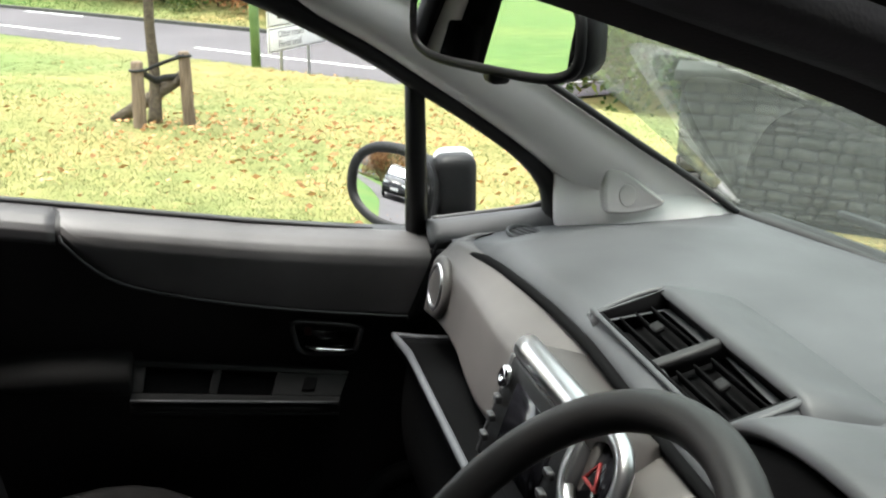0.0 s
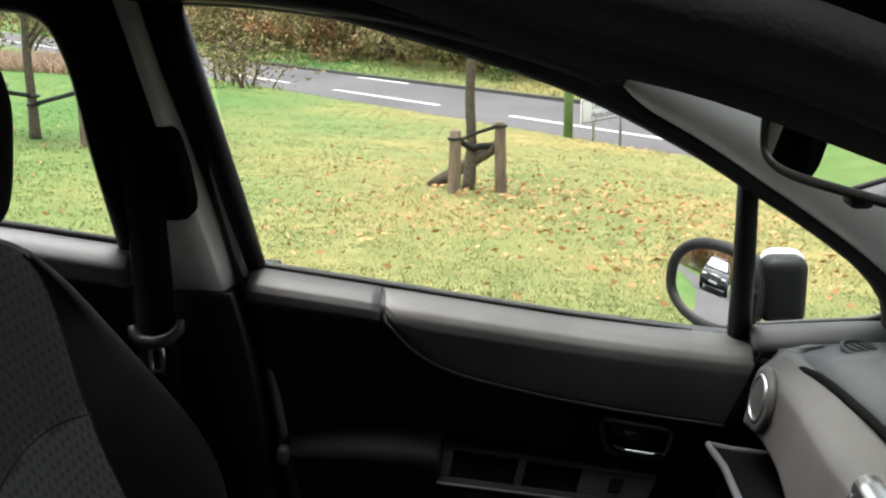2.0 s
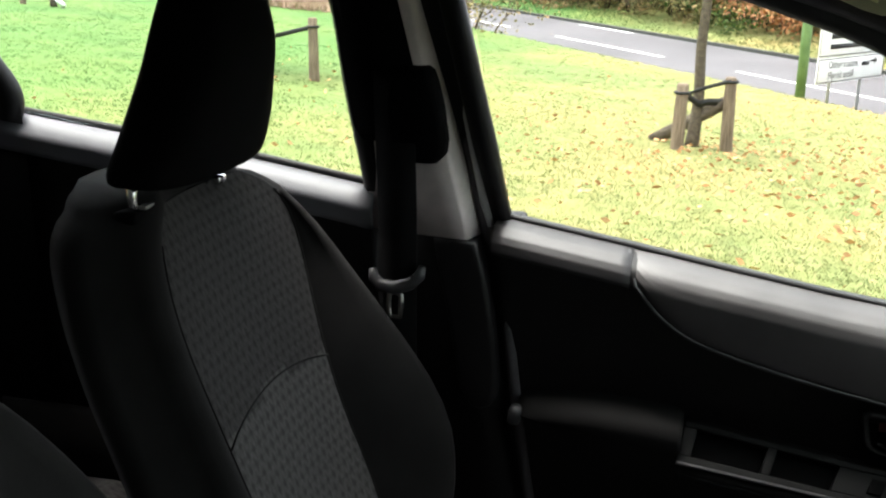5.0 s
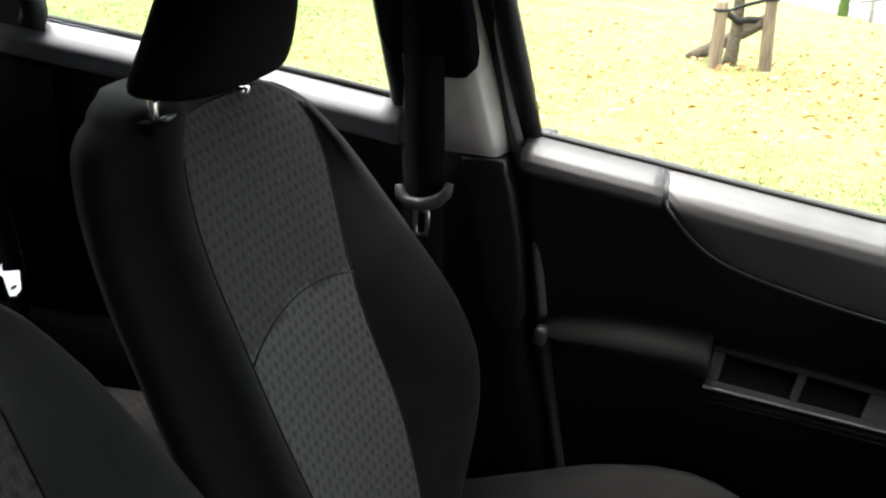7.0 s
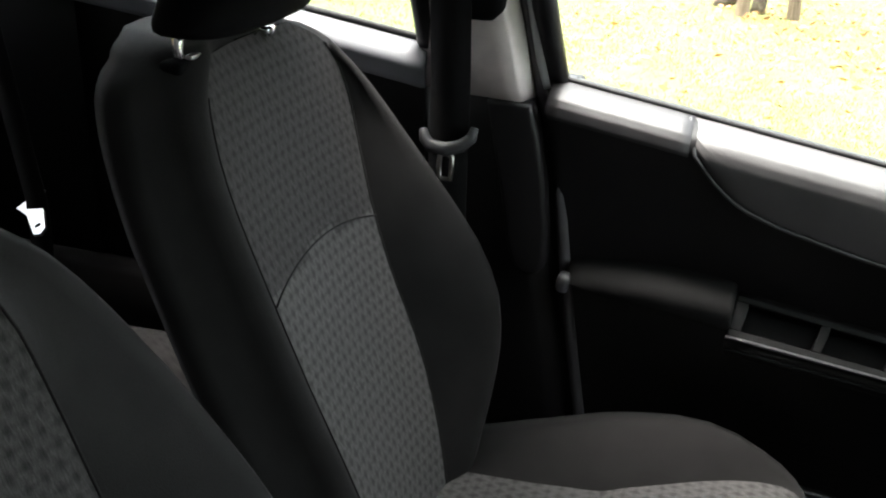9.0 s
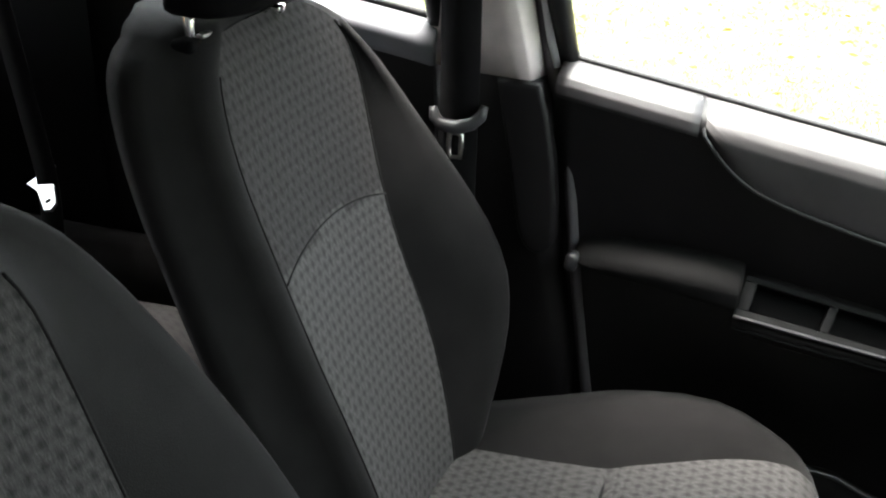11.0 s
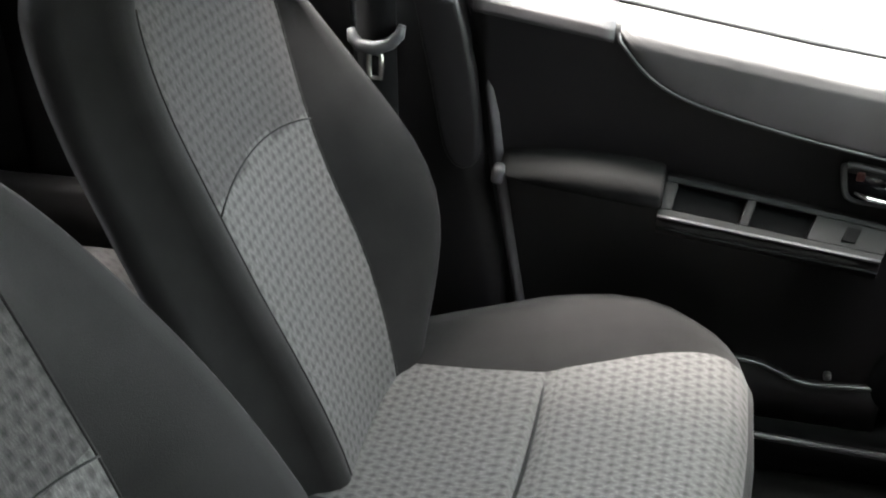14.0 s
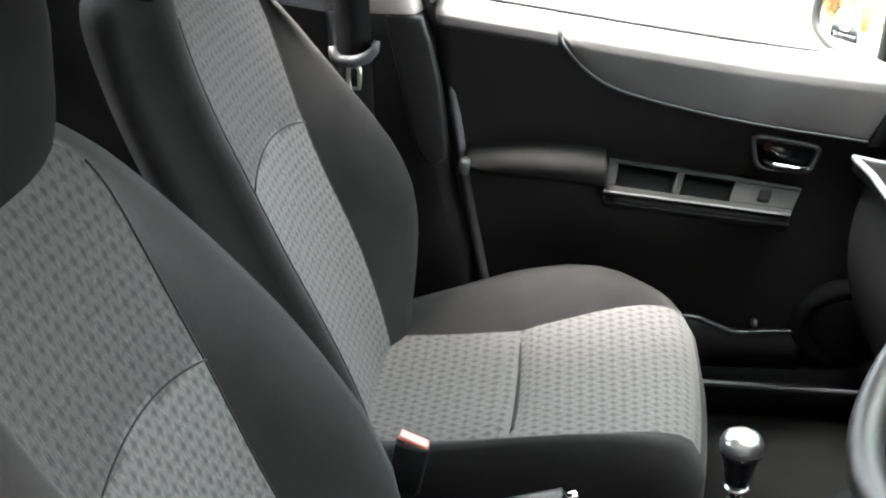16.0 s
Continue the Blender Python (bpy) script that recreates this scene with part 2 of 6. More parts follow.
ASPHALT = noisy("asphalt", [(0.3, (0.068, 0.062, 0.068)), (0.7, (0.115, 0.107, 0.115))], 45, 0.75, 8.0, 0.4, 0.004,
                (0.4, [(0.3, (0.8, 0.8, 0.8)), (0.7, (1.15, 1.15, 1.15))]))
ROAD_PAINT = noisy("road_paint", [(0.3, (0.62, 0.62, 0.6)), (0.7, (0.82, 0.82, 0.8))], 6, 0.6)
BARK = noisy("bark", [(0.3, (0.05, 0.04, 0.03)), (0.7, (0.17, 0.14, 0.105))], 25, 0.95, 7.0, 1.0, 0.02)
STAKE = noisy("weathered_stake", [(0.3, (0.10, 0.072, 0.050)), (0.7, (0.30, 0.23, 0.17))], (38, 38, 5), 0.9, 7.0, 0.7, 0.01)
GREEN_PAINT = noisy("green_post_paint", [(0.3, (0.08, 0.15, 0.05)), (0.7, (0.15, 0.24, 0.09))], 6, 0.6)
OLIVE = per_island("olive_leaves", [(0.0, (0.065, 0.07, 0.026)), (0.5, (0.18, 0.16, 0.065)), (0.85, (0.30, 0.24, 0.115)), (1.0, (0.36, 0.22, 0.12))])
RUSSET = per_island("russet_leaves", [(0.0, (0.16, 0.065, 0.032)), (0.5, (0.38, 0.17, 0.08)), (0.85, (0.50, 0.27, 0.15)), (1.0, (0.25, 0.22, 0.08))])
DEEP = per_island("green_leaves", [(0.0, (0.02, 0.045, 0.01)), (0.6, (0.05, 0.09, 0.02)), (1.0, (0.12, 0.14, 0.03))])
AUTUMN = per_island("autumn_leaves", [(0.0, (0.4, 0.15, 0.03)), (0.5, (0.6, 0.3, 0.05)), (1.0, (0.65, 0.45, 0.1))])
TWIG = noisy("twigs", [(0.3, (0.05, 0.035, 0.025)), (0.7, (0.13, 0.09, 0.065))], 30)
STONE = noisy("wall_stone", [(0.25, (0.032, 0.035, 0.031)), (0.5, (0.062, 0.065, 0.058)), (0.8, (0.125, 0.122, 0.108))], 14, 0.9, 8.0, 0.8, 0.02)
BLOCKER_DARK = noisy("blocker_dark_stone", [(0.3, (0.012, 0.012, 0.012)), (0.7, (0.035, 0.034, 0.032))], 12)
# The pier's stone again, darkened in colour for the wall's shade.
SHADED_STONE = noisy("shaded_wall_stone", [(0.25, (0.022, 0.024, 0.021)), (0.5, (0.040, 0.043, 0.036)), (0.8, (0.085, 0.085, 0.07))], 14, 0.9, 8.0, 0.8, 0.02)
MORTAR = noisy("mortar", [(0.3, (0.016, 0.017, 0.015)), (0.7, (0.034, 0.034, 0.031))], 30)
SIGN_WHITE = noisy("sign_white", [(0.3, (0.82, 0.83, 0.84)), (0.7, (0.9, 0.9, 0.9))], 3, 0.4, 4.0, 0.0)
SIGN_BLACK = material("sign_black", (0.02, 0.02, 0.022), 0.5)
GALV = noisy("galvanised", [(0.3, (0.35, 0.36, 0.37)), (0.7, (0.5, 0.51, 0.52))], 8, 0.5)
DARK_PAINT = grained("dark_car_paint", (0.012, 0.012, 0.015), 0.2, 2000, 0.1, 0.02)
LAMP_AND_SKY = material("lamp_lens_and_sky", (0.75, 0.77, 0.8), 0.1)


# ---------------------------------------------------------------- mesh helpers
def part(name, bm, mat, parent=None, label="", smooth=True):
    me = bpy.data.meshes.new(name)
    bm.to_mesh(me)
    bm.free()
    me.materials.append(mat)
    if smooth:
        me.shade_smooth()
    ob = new(name, me)
    if parent is not None:
        ob.parent = parent
    if label:
        ob["label"] = label
    return ob


def thing(name, label, category, place=(0, 0, 0), group="", kind=""):
    ob = new(name)
    ob.empty_display_size = 0.05
    ob.location = place
    return tagged(ob, label, category, group, kind)


def loft(rings, closed=True, caps=True, bm=None):
    """A skin over rings of equal counts; closed rings and end caps by default."""
    bm = bm or bmesh.new()
    rows = [[bm.verts.new(p) for p in r] for r in rings]
    n = len(rings[0])
    for a, b in zip(rows, rows[1:]):
        for i in range(n if closed else n - 1):
            j = (i + 1) % n
            bm.faces.new((a[i], a[j], b[j], b[i]))
    if caps and closed:
        bm.faces.new(rows[0][::-1])
        bm.faces.new(rows[-1])
    bmesh.ops.recalc_face_normals(bm, faces=bm.faces)
    return bm


def circle_ring(c, u, v, r, n):
    return [Vector(c) + r * (math.cos(2 * math.pi * k / n) * u + math.sin(2 * math.pi * k / n) * v) for k in range(n)]


def tube(points, r, n=10, bm=None, flat=1.0, up=None):
    """A round or flattened rod along points; r is one radius or one per point."""
    pts = [Vector(p) for p in points]
    rs = r if isinstance(r, (list, tuple)) else [r] * len(pts)
    rings, side = [], None
    for i, p in enumerate(pts):
        d = (pts[min(i + 1, len(pts) - 1)] - pts[max(i - 1, 0)]).normalized()
        if side is None:
            ref = Vector(up) if up else (Vector((0, 0, 1)) if abs(d.z) < 0.9 else Vector((1, 0, 0)))
            side = d.cross(ref).normalized()
        else:
            side = (side - d * side.dot(d)).normalized()
        rings.append(circle_ring(p, side, d.cross(side).normalized() * flat, rs[i], n))
    return loft(rings, bm=bm)


def arc_points(points, per=6):
    """A smooth run through the points."""
    p = [Vector(q) for q in points]
    out = []
    for i in range(len(p) - 1):
        a, b, c, d = p[max(i - 1, 0)], p[i], p[i + 1], p[min(i + 2, len(p) - 1)]
        for k in range(per):
            t = k / per
            out.append(0.5 * (2 * b + (c - a) * t + (2 * a - 5 * b + 4 * c - d) * t * t + (3 * b - a - 3 * c + d) * t ** 3))
    return out + [p[-1]]


def torus(c, axis, R, r, n=48, m=10, bm=None, squash=1.0):
    bm = bm or bmesh.new()
    axis = Vector(axis).normalized()
    u = axis.orthogonal().normalized() if abs(axis.y) > 0.9 else axis.cross(Vector((0, 1, 0))).normalized()
    v = axis.cross(u)
    rows = []
    for i in range(n):
        a = 2 * math.pi * i / n
        d = math.cos(a) * u * squash + math.sin(a) * v
        rows.append([bm.verts.new(Vector(c) + d * (R + r * math.cos(2 * math.pi * j / m)) + axis * r * math.sin(2 * math.pi * j / m)) for j in range(m)])
    for i in range(n):
        for j in range(m):
            bm.faces.new((rows[i][j], rows[(i + 1) % n][j], rows[(i + 1) % n][(j + 1) % m], rows[i][(j + 1) % m]))
    bmesh.ops.recalc_face_normals(bm, faces=bm.faces)
    return bm


def box(c, size, bevel=0.004, turn=None, bm=None, segments=2):
    """A box with rounded edges, turned by a matrix about its centre."""
    bm2 = bmesh.new()
    bmesh.ops.create_cube(bm2, size=1)
    for v in bm2.verts:
        v.co = Vector((v.co.x * size[0], v.co.y * size[1], v.co.z * size[2]))
    if bevel:
        bmesh.ops.bevel(bm2, geom=bm2.edges[:], offset=min(bevel, 0.49 * min(size)), segments=segments, affect="EDGES", profile=0.5)
    m = Matrix.Translation(c) @ (turn or Matrix())
    bmesh.ops.transform(bm2, matrix=m, verts=bm2.verts)
    if bm is None:
        return bm2
    me = bpy.data.meshes.new("tmp")
    bm2.to_mesh(me)
    bm2.free()
    bm.from_mesh(me)
    bpy.data.meshes.remove(me)
    return bm


def prism(outline, thick, to_world, bevel=0.0):
    """A plate from a 2D outline; to_world turns (a, b, depth) into a place."""
    bm = bmesh.new()
    front = [bm.verts.new(to_world(a, b, 0)) for a, b in outline]
    back = [bm.verts.new(to_world(a, b, thick)) for a, b in outline]
    n = len(outline)
    top = bm.faces.new(front)
    bm.faces.new(back[::-1])
    for i in range(n):
        bm.faces.new((front[i], back[i], back[(i + 1) % n], front[(i + 1) % n]))
    bmesh.ops.recalc_face_normals(bm, faces=bm.faces)
    if bevel:
        bmesh.ops.bevel(bm, geom=list(top.edges), offset=bevel, segments=3, affect="EDGES", profile=0.5)
    return bm


def sheet(f, nu, nv, thick=0.0, away=(0, 0, -1), uv=None):
    """A surface f(u, v) with a back side at a distance and closed rims."""
    bm = bmesh.new()
    layer = bm.loops.layers.uv.new("map") if uv else None
    g = [[bm.verts.new(f(i / nu, j / nv)) for j in range(nv + 1)] for i in range(nu + 1)]
    for i in range(nu):
        for j in range(nv):
            fc = bm.faces.new((g[i][j], g[i + 1][j], g[i + 1][j + 1], g[i][j + 1]))
            if uv:
                for lp, (a, b) in zip(fc.loops, ((i, j), (i + 1, j), (i + 1, j + 1), (i, j + 1))):
                    lp[layer].uv = uv(a / nu, b / nv)
    if thick:
        w = Vector(away) * thick
        h = [[bm.verts.new(v.co + w) for v in row] for row in g]
        for i in range(nu):
            for j in range(nv):
                bm.faces.new((h[i][j], h[i][j + 1], h[i + 1][j + 1], h[i + 1][j]))
        rim = [(i, 0) for i in range(nu)] + [(nu, j) for j in range(nv)] + [(i, nv) for i in range(nu, 0, -1)] + [(0, j) for j in range(nv, 0, -1)]
        for (a, b), (c, d) in zip(rim, rim[1:] + rim[:1]):
            bm.faces.new((g[a][b], h[a][b], h[c][d], g[c][d]))
        bmesh.ops.recalc_face_normals(bm, faces=bm.faces)
    return bm


def curve_at(xs, ys):
    return lambda x: float(np.interp(x, xs, ys))


def side_y(z):
    """The inward lean of the glass on the passenger side."""
    return 1.0 - 0.3 * z


# ---------------------------------------------------------------- ground and far surroundings
NX, NY = 0.79, 0.613  # across the main road


def terrain(x, y):
    across = NX * x + NY * y
    h = -0.08 * min(max(across - 1.5, 0), 10.7)
    if across > 12.2:
        k = min((across - 12.2) / 0.6, 1)
        h += (-1.3 + 0.856) * k * k * (3 - 2 * k)
    if across > 18.6:
        h += 0.05 * min(across - 18.6, 12)
    s = min(max((y - 1.15) / 2.0, 0), 1)
    return h * s * s * (3 - 2 * s)


def build_ground():
    xs = np.unique(np.concatenate([np.linspace(-600, -60, 20), np.linspace(-60, -12, 40), np.linspace(-12, 14, 80), np.linspace(14, 60, 40), np.linspace(60, 600, 20)]))
    ys = np.unique(np.concatenate([np.linspace(-600, -20, 16), np.linspace(-20, 0, 10), np.linspace(0, 30, 120), np.linspace(30, 90, 60), np.linspace(90, 600, 20)]))
    verts = [(x, y, terrain(x, y) - 0.02 + 0.012 * noise.noise((x * 1.3, y * 1.3, 0))) for x in xs for y in ys]
    n = len(ys)
    faces = [(i * n + j, (i + 1) * n + j, (i + 1) * n + j + 1, i * n + j + 1) for i in range(len(xs) - 1) for j in range(n - 1)]
    me = bpy.data.meshes.new("ground")
    me.from_pydata(verts, [], faces)
    me.materials.append(GRASS_SOIL)
    me.shade_smooth()
    tagged(new("ground", me), "mown green lawn sloping down to the road", "ground", kind="structure")


def strip(lo, hi, a, b, steps, lift, name, mat, label, kind="structure"):
    """A strip along the main road, between two offsets across it."""
    verts, faces = [], []
    for i in range(steps + 1):
        k = a + (b - a) * i / steps
        for j in range(5):
            c = lo + (hi - lo) * j / 4 + 0.5 * max(0.0, k + 9.5) ** 2
            x, y = NX * c + NY * k, NY * c - NX * k
            verts.append((x, y, terrain(x, y) + lift))
    for i in range(steps):
        for j in range(4):
            p = i * 5 + j
            faces.append((p, p + 1, p + 6, p + 5))
    me = bpy.data.meshes.new(name)
    me.from_pydata(verts, [], faces)
    me.materials.append(mat)
    return me


def build_roads():
    road = tagged(new("road", strip(12.6, 18.3, -200, -2, 240, 0.01, "road", ASPHALT, "")), "grey asphalt road beyond the lawn", "road", kind="structure")
    k = -25.2 - 8 * 16
    while k < -9:
        ob = new("lane_dash", strip(15.33, 15.47, k, k + 5.2, 8, 0.016, "lane_dash", ROAD_PAINT, ""))
        ob.parent = road
        k += 8
    ob = new("edge_line", strip(18.02, 18.17, -28.6, -25.6, 8, 0.016, "edge_line", ROAD_PAINT, ""))
    ob.parent = road
    me = bpy.data.meshes.new("lane")
    vs, fs = [], []
    for i in range(61):
        x = -70 + 2 * i
        for j in range(5):
            vs.append((x, -2.2 + 4.1 * j / 4 + min(0.0225 * min(x + 2, 0) ** 2, 14) + (0.05 * math.sin(x * 1.7) if j == 4 else 0), 0.0))
    for i in range(60):
        for j in range(4):
            fs.append((i * 5 + j, (i + 1) * 5 + j, (i + 1) * 5 + j + 1, i * 5 + j + 1))
    me.from_pydata(vs, [], fs)
    me.materials.append(ASPHALT)
    tagged(new("lane", me), "narrow asphalt lane on which the car stands", "lane", kind="structure")
    kerb = new("kerb", None)
    tagged(kerb, "low grey kerb along the far road edge", "kerb", kind="structure")
    for a in range(-60, -3):
        vs = []
        for k in (a * 1.0 + 0.01, a * 1.0 + 0.99):
            for c, up in ((18.3, 0.0), (18.3, 0.09), (18.42, 0.1), (18.42, 0.0)):
                c += 0.5 * max(0.0, k + 9.5) ** 2
                x, y = NX * c + NY * k, NY * c - NX * k
                vs.append((x, y, terrain(x, y) + up))
        bm = loft([vs[:4], vs[4:]])
        part("kerbstone", bm, STONE, kerb, smooth=False)


def blades(name, spots, height, width, mat, label, category, lean=0.5, per=3):
    rng = np.random.default_rng(7)
    n = len(spots) * per
    base = np.repeat(np.array(spots), per, axis=0) + np.c_[rng.normal(0, 0.02, (n, 2)), np.zeros(n)]
    ang = rng.uniform(0, 2 * np.pi, n)
    w = np.c_[np.cos(ang), np.sin(ang), np.zeros(n)] * (width * rng.uniform(0.6, 1.4, n))[:, None]
    h = height * rng.uniform(0.5, 1.5, n)
    tip = base + np.c_[rng.normal(0, lean, n) * h, rng.normal(0, lean, n) * h, h]
    verts = np.empty((n * 3, 3))
    verts[0::3], verts[1::3], verts[2::3] = base - w, base + w, tip
    me = bpy.data.meshes.new(name)
    me.from_pydata(verts.tolist(), [], np.arange(n * 3).reshape(-1, 3).tolist())
    me.materials.append(mat)
    return tagged(new(name, me), label, category, kind="stuff")


def build_grass():
    rng = np.random.default_rng(3)
    spots = []
    while len(spots) < 150000:
        d = 3.0 + 29.0 * rng.random() ** 1.35
        a = rng.uniform(-0.85, 0.75)
        x, y = 1.6 + d * math.sin(a), -0.9 + d * math.cos(a)
        if y > 1.05 and NX * x + NY * y < 12.3:
            spots.append((x, y, terrain(x, y) - 0.022))
    blades("grass", spots, 0.019, 0.0030, BLADES, "short green and straw-coloured lawn grass", "grass")
    spots = []
    while len(spots) < 15000:
        x, y = rng.uniform(-30, -8.3), rng.uniform(25.0, 31.5)
        spots.append((x, y, terrain(x, y)))
    blades("dry_grass", spots, 0.28, 0.014, DRY, "tall dry tan grass beside the road", "grass", 0.7)
    spots = []
    while len(spots) < 14000:
        k, c = rng.uniform(-70, 10), rng.uniform(18.5, 21.5)
        x, y = NX * c + NY * k, NY * c - NX * k
        spots.append((x, y, terrain(x, y)))
    blades("verge_grass", spots, 0.06, 0.010, BLADES, "green grass on the far road verge", "grass")


def leaf_mesh(name, spots, size, mat, rng, droop=1.0):
    n = len(spots)
    base = np.array(spots)
    a = rng.normal(size=(n, 3))
    a[:, 2] *= droop
    a /= np.linalg.norm(a, axis=1)[:, None]
    b = np.cross(a, rng.normal(size=(n, 3)))
    b /= np.linalg.norm(b, axis=1)[:, None]
    s = (size * rng.uniform(0.6, 1.4, n))[:, None]
    verts = np.empty((n * 4, 3))
    verts[0::4], verts[1::4], verts[2::4], verts[3::4] = base - a * s, base + b * s * 0.5 + a * s * 0.1, base + a * s, base - b * s * 0.5 + a * s * 0.1
    me = bpy.data.meshes.new(name)
    me.from_pydata(verts.tolist(), [], np.arange(n * 4).reshape(-1, 4).tolist())
    me.materials.append(mat)
    return me


def build_fallen():
    rng = np.random.default_rng(11)
    spots = []
    while len(spots) < 1700:
        pick = rng.random()
        if pick < 0.04:
            x, y = rng.normal(1.3, 0.35), rng.normal(9.2, 0.35)
        elif pick < 0.75:
            x, y = rng.normal(2.4, 1.4), rng.normal(8.2, 1.8)
        else:
            x, y = rng.uniform(-5, 6), rng.uniform(1.3, 16)
        if y > 1.3:
            spots.append((x, y, terrain(x, y) + 0.008 + 0.012 * rng.random()))
    tagged(new("fallen_leaves", leaf_mesh("fallen_leaves", spots, 0.028, FALLEN, rng, 0.25)), "brown and orange fallen leaves on the lawn", "leaves", kind="stuff")


def grow(bm, p, d, length, r, depth, rng, tips, spread=0.6):
    pts, rs = [Vector(p)], [r]
    for k in range(4):
        d = (d + Vector(rng.normal(0, 0.12, 3))).normalized()
        pts.append(pts[-1] + d * length / 4)
        rs.append(r * (1 - 0.11 * (k + 1)))
    tube(pts, rs, 5 if depth else 4, bm)
    tips.extend(pts[2:])
    if depth:
        for _ in range(3):
            q = pts[rng.integers(2, 5)]
            nd = (d + Vector(rng.normal(0, spread, 3))).normalized()
            grow(bm, q, nd, length * rng.uniform(0.55, 0.8), r * 0.55, depth - 1, rng, tips, spread)


def build_shrub(name, label, mat, seed, leaves, high, wide, place, group="roadside shrubs", leaf=0.06):
    rng = np.random.default_rng(seed)
    ob = thing(name, label, "shrub", place, group)
    bm, tips = bmesh.new(), []
    for k in range(6):
        a = rng.uniform(0, 2 * math.pi)
        grow(bm, (0.25 * wide * math.cos(a), 0.25 * wide * math.sin(a), -0.05), Vector((0.6 * math.cos(a), 0.6 * math.sin(a), 1)).normalized(), high * 0.5, 0.03, 2, rng, tips, 0.7)
    tagged(part("branches", bm, TWIG, ob), kind="stuff")
    if leaves:
        spots = []
        for k in range(leaves):
            t = tips[rng.integers(len(tips))]
            spots.append((t.x * wide / high * 1.3 + rng.normal(0, 0.16), t.y * wide / high * 1.3 + rng.normal(0, 0.16), max(0.03, t.z + rng.normal(0, 0.16))))
        lo = new("foliage", leaf_mesh("foliage", spots, leaf, mat, rng))
        lo.parent = ob
    return ob


def on_ground(c, k, lift=0.0):
    x, y = NX * c + NY * k, NY * c - NX * k
    return (x, y, terrain(x, y) + lift)


def build_hedges():
    rng = np.random.default_rng(5)
    kinds = [build_shrub("shrub", "dense olive-green roadside shrub turning yellow", OLIVE, 1, 5200, 2.6, 2.6, on_ground(23, -26)),
             build_shrub("shrub", "rust-brown roadside shrub with dry leaves", RUSSET, 2, 5200, 2.3, 2.6, on_ground(22.6, -15)),
             build_shrub("shrub", "dark green roadside shrub", DEEP, 3, 5200, 2.4, 2.2, on_ground(22.6, -20.5))]
    for c0, step in ((22.6, 2.0), (24.6, 2.4), (27.0, 3.2)):
        k = -80.0
        while k < -8:
            if -22.5 < k < -10:
                which = 1
            elif -25.5 < k < -23:
                which = 2
            else:
                which = 0 if rng.random() < 0.72 else (1 if rng.random() < 0.5 else 2)
            s = rng.uniform(0.85, 1.25) * (1.0 if c0 < 23 else 1.35)
            x, y, z = on_ground(c0 + rng.normal(0, 0.3), k)
            copy_thing(kinds[which], pose(x, y, z - 0.1, 0, 0, rng.uniform(0, 360)) @ Matrix.Diagonal((s, s, s, 1)))
            k += step * rng.uniform(0.8, 1.15)
    # behind the car, along the lane
    for i in range(10):
        s = rng.uniform(2.2, 3.0)
        copy_thing(kinds[1 if i % 3 else 0], pose(-30 - 1.2 * i + rng.normal(0, 1), 6.5 - i * 1.7, -0.1, 0, 0, rng.uniform(0, 360)) @ Matrix.Diagonal((s, s, s, 1)))
    # dark hedge ahead of the car
    for i in range(24):
        s = rng.uniform(1.1, 1.5)
        q = (i // 2) / 11
        x, y, _ = on_ground(16.6 - 3.4 * q + (i % 2) * 1.3 + rng.normal(0, 0.2), -6.4 + 11.0 * q)
        copy_thing(kinds[2], pose(x, y, terrain(x, y) - 0.1, 0, 0, rng.uniform(0, 360)) @ Matrix.Diagonal((s, s, s, 1)))
    bare = build_shrub("shrub", "bare twiggy shrub with a few last leaves", OLIVE, 9, 700, 1.6, 2.4, on_ground(11.9, -23.6), leaf=0.045)
    for c, k, s in ((11.8, -22.2, 0.75), (12.1, -25.2, 0.95)):
        x, y, z = on_ground(c, k)
        copy_thing(bare, pose(x, y, z, 0, 0, 100 * k) @ Matrix.Diagonal((s, s, s, 1)))
    for i in range(26):
        x, y, s = rng.uniform(-33, -15), rng.uniform(32, 39), rng.uniform(0.9, 1.7)
        copy_thing(bare, pose(x, y, terrain(x, y), 0, 0, 53 * i) @ Matrix.Diagonal((s, s, s * 1.25, 1)))
    # thin woods beyond the bend
    wood = build_shrub("woodland_tree", "slender bare tree in a far wood", OLIVE, 21, 900, 5.0, 2.2, on_ground(27, -62), "far wood", 0.1)
    for i in range(60):
        c, k, s = rng.uniform(21, 34), rng.uniform(-110, -44), rng.uniform(0.8, 1.5)
        x, y, z = on_ground(c, k)
        if i % 5 > 1:
            x, y, s = rng.uniform(-44, -18), rng.uniform(36, 56), rng.uniform(0.5, 0.9)
            if NX * x + NY * y > 10.5:
                continue
            z = terrain(x, y)
            if i % 2:
                copy_thing(kinds[i % 3 // 2], pose(x, y, z - 0.1, 0, 0, 37 * i) @ Matrix.Diagonal((s, s, s, 1)))
        copy_thing(wood, pose(x, y, z, 0, 0, 37 * i) @ Matrix.Diagonal((s, s, s, 1)))


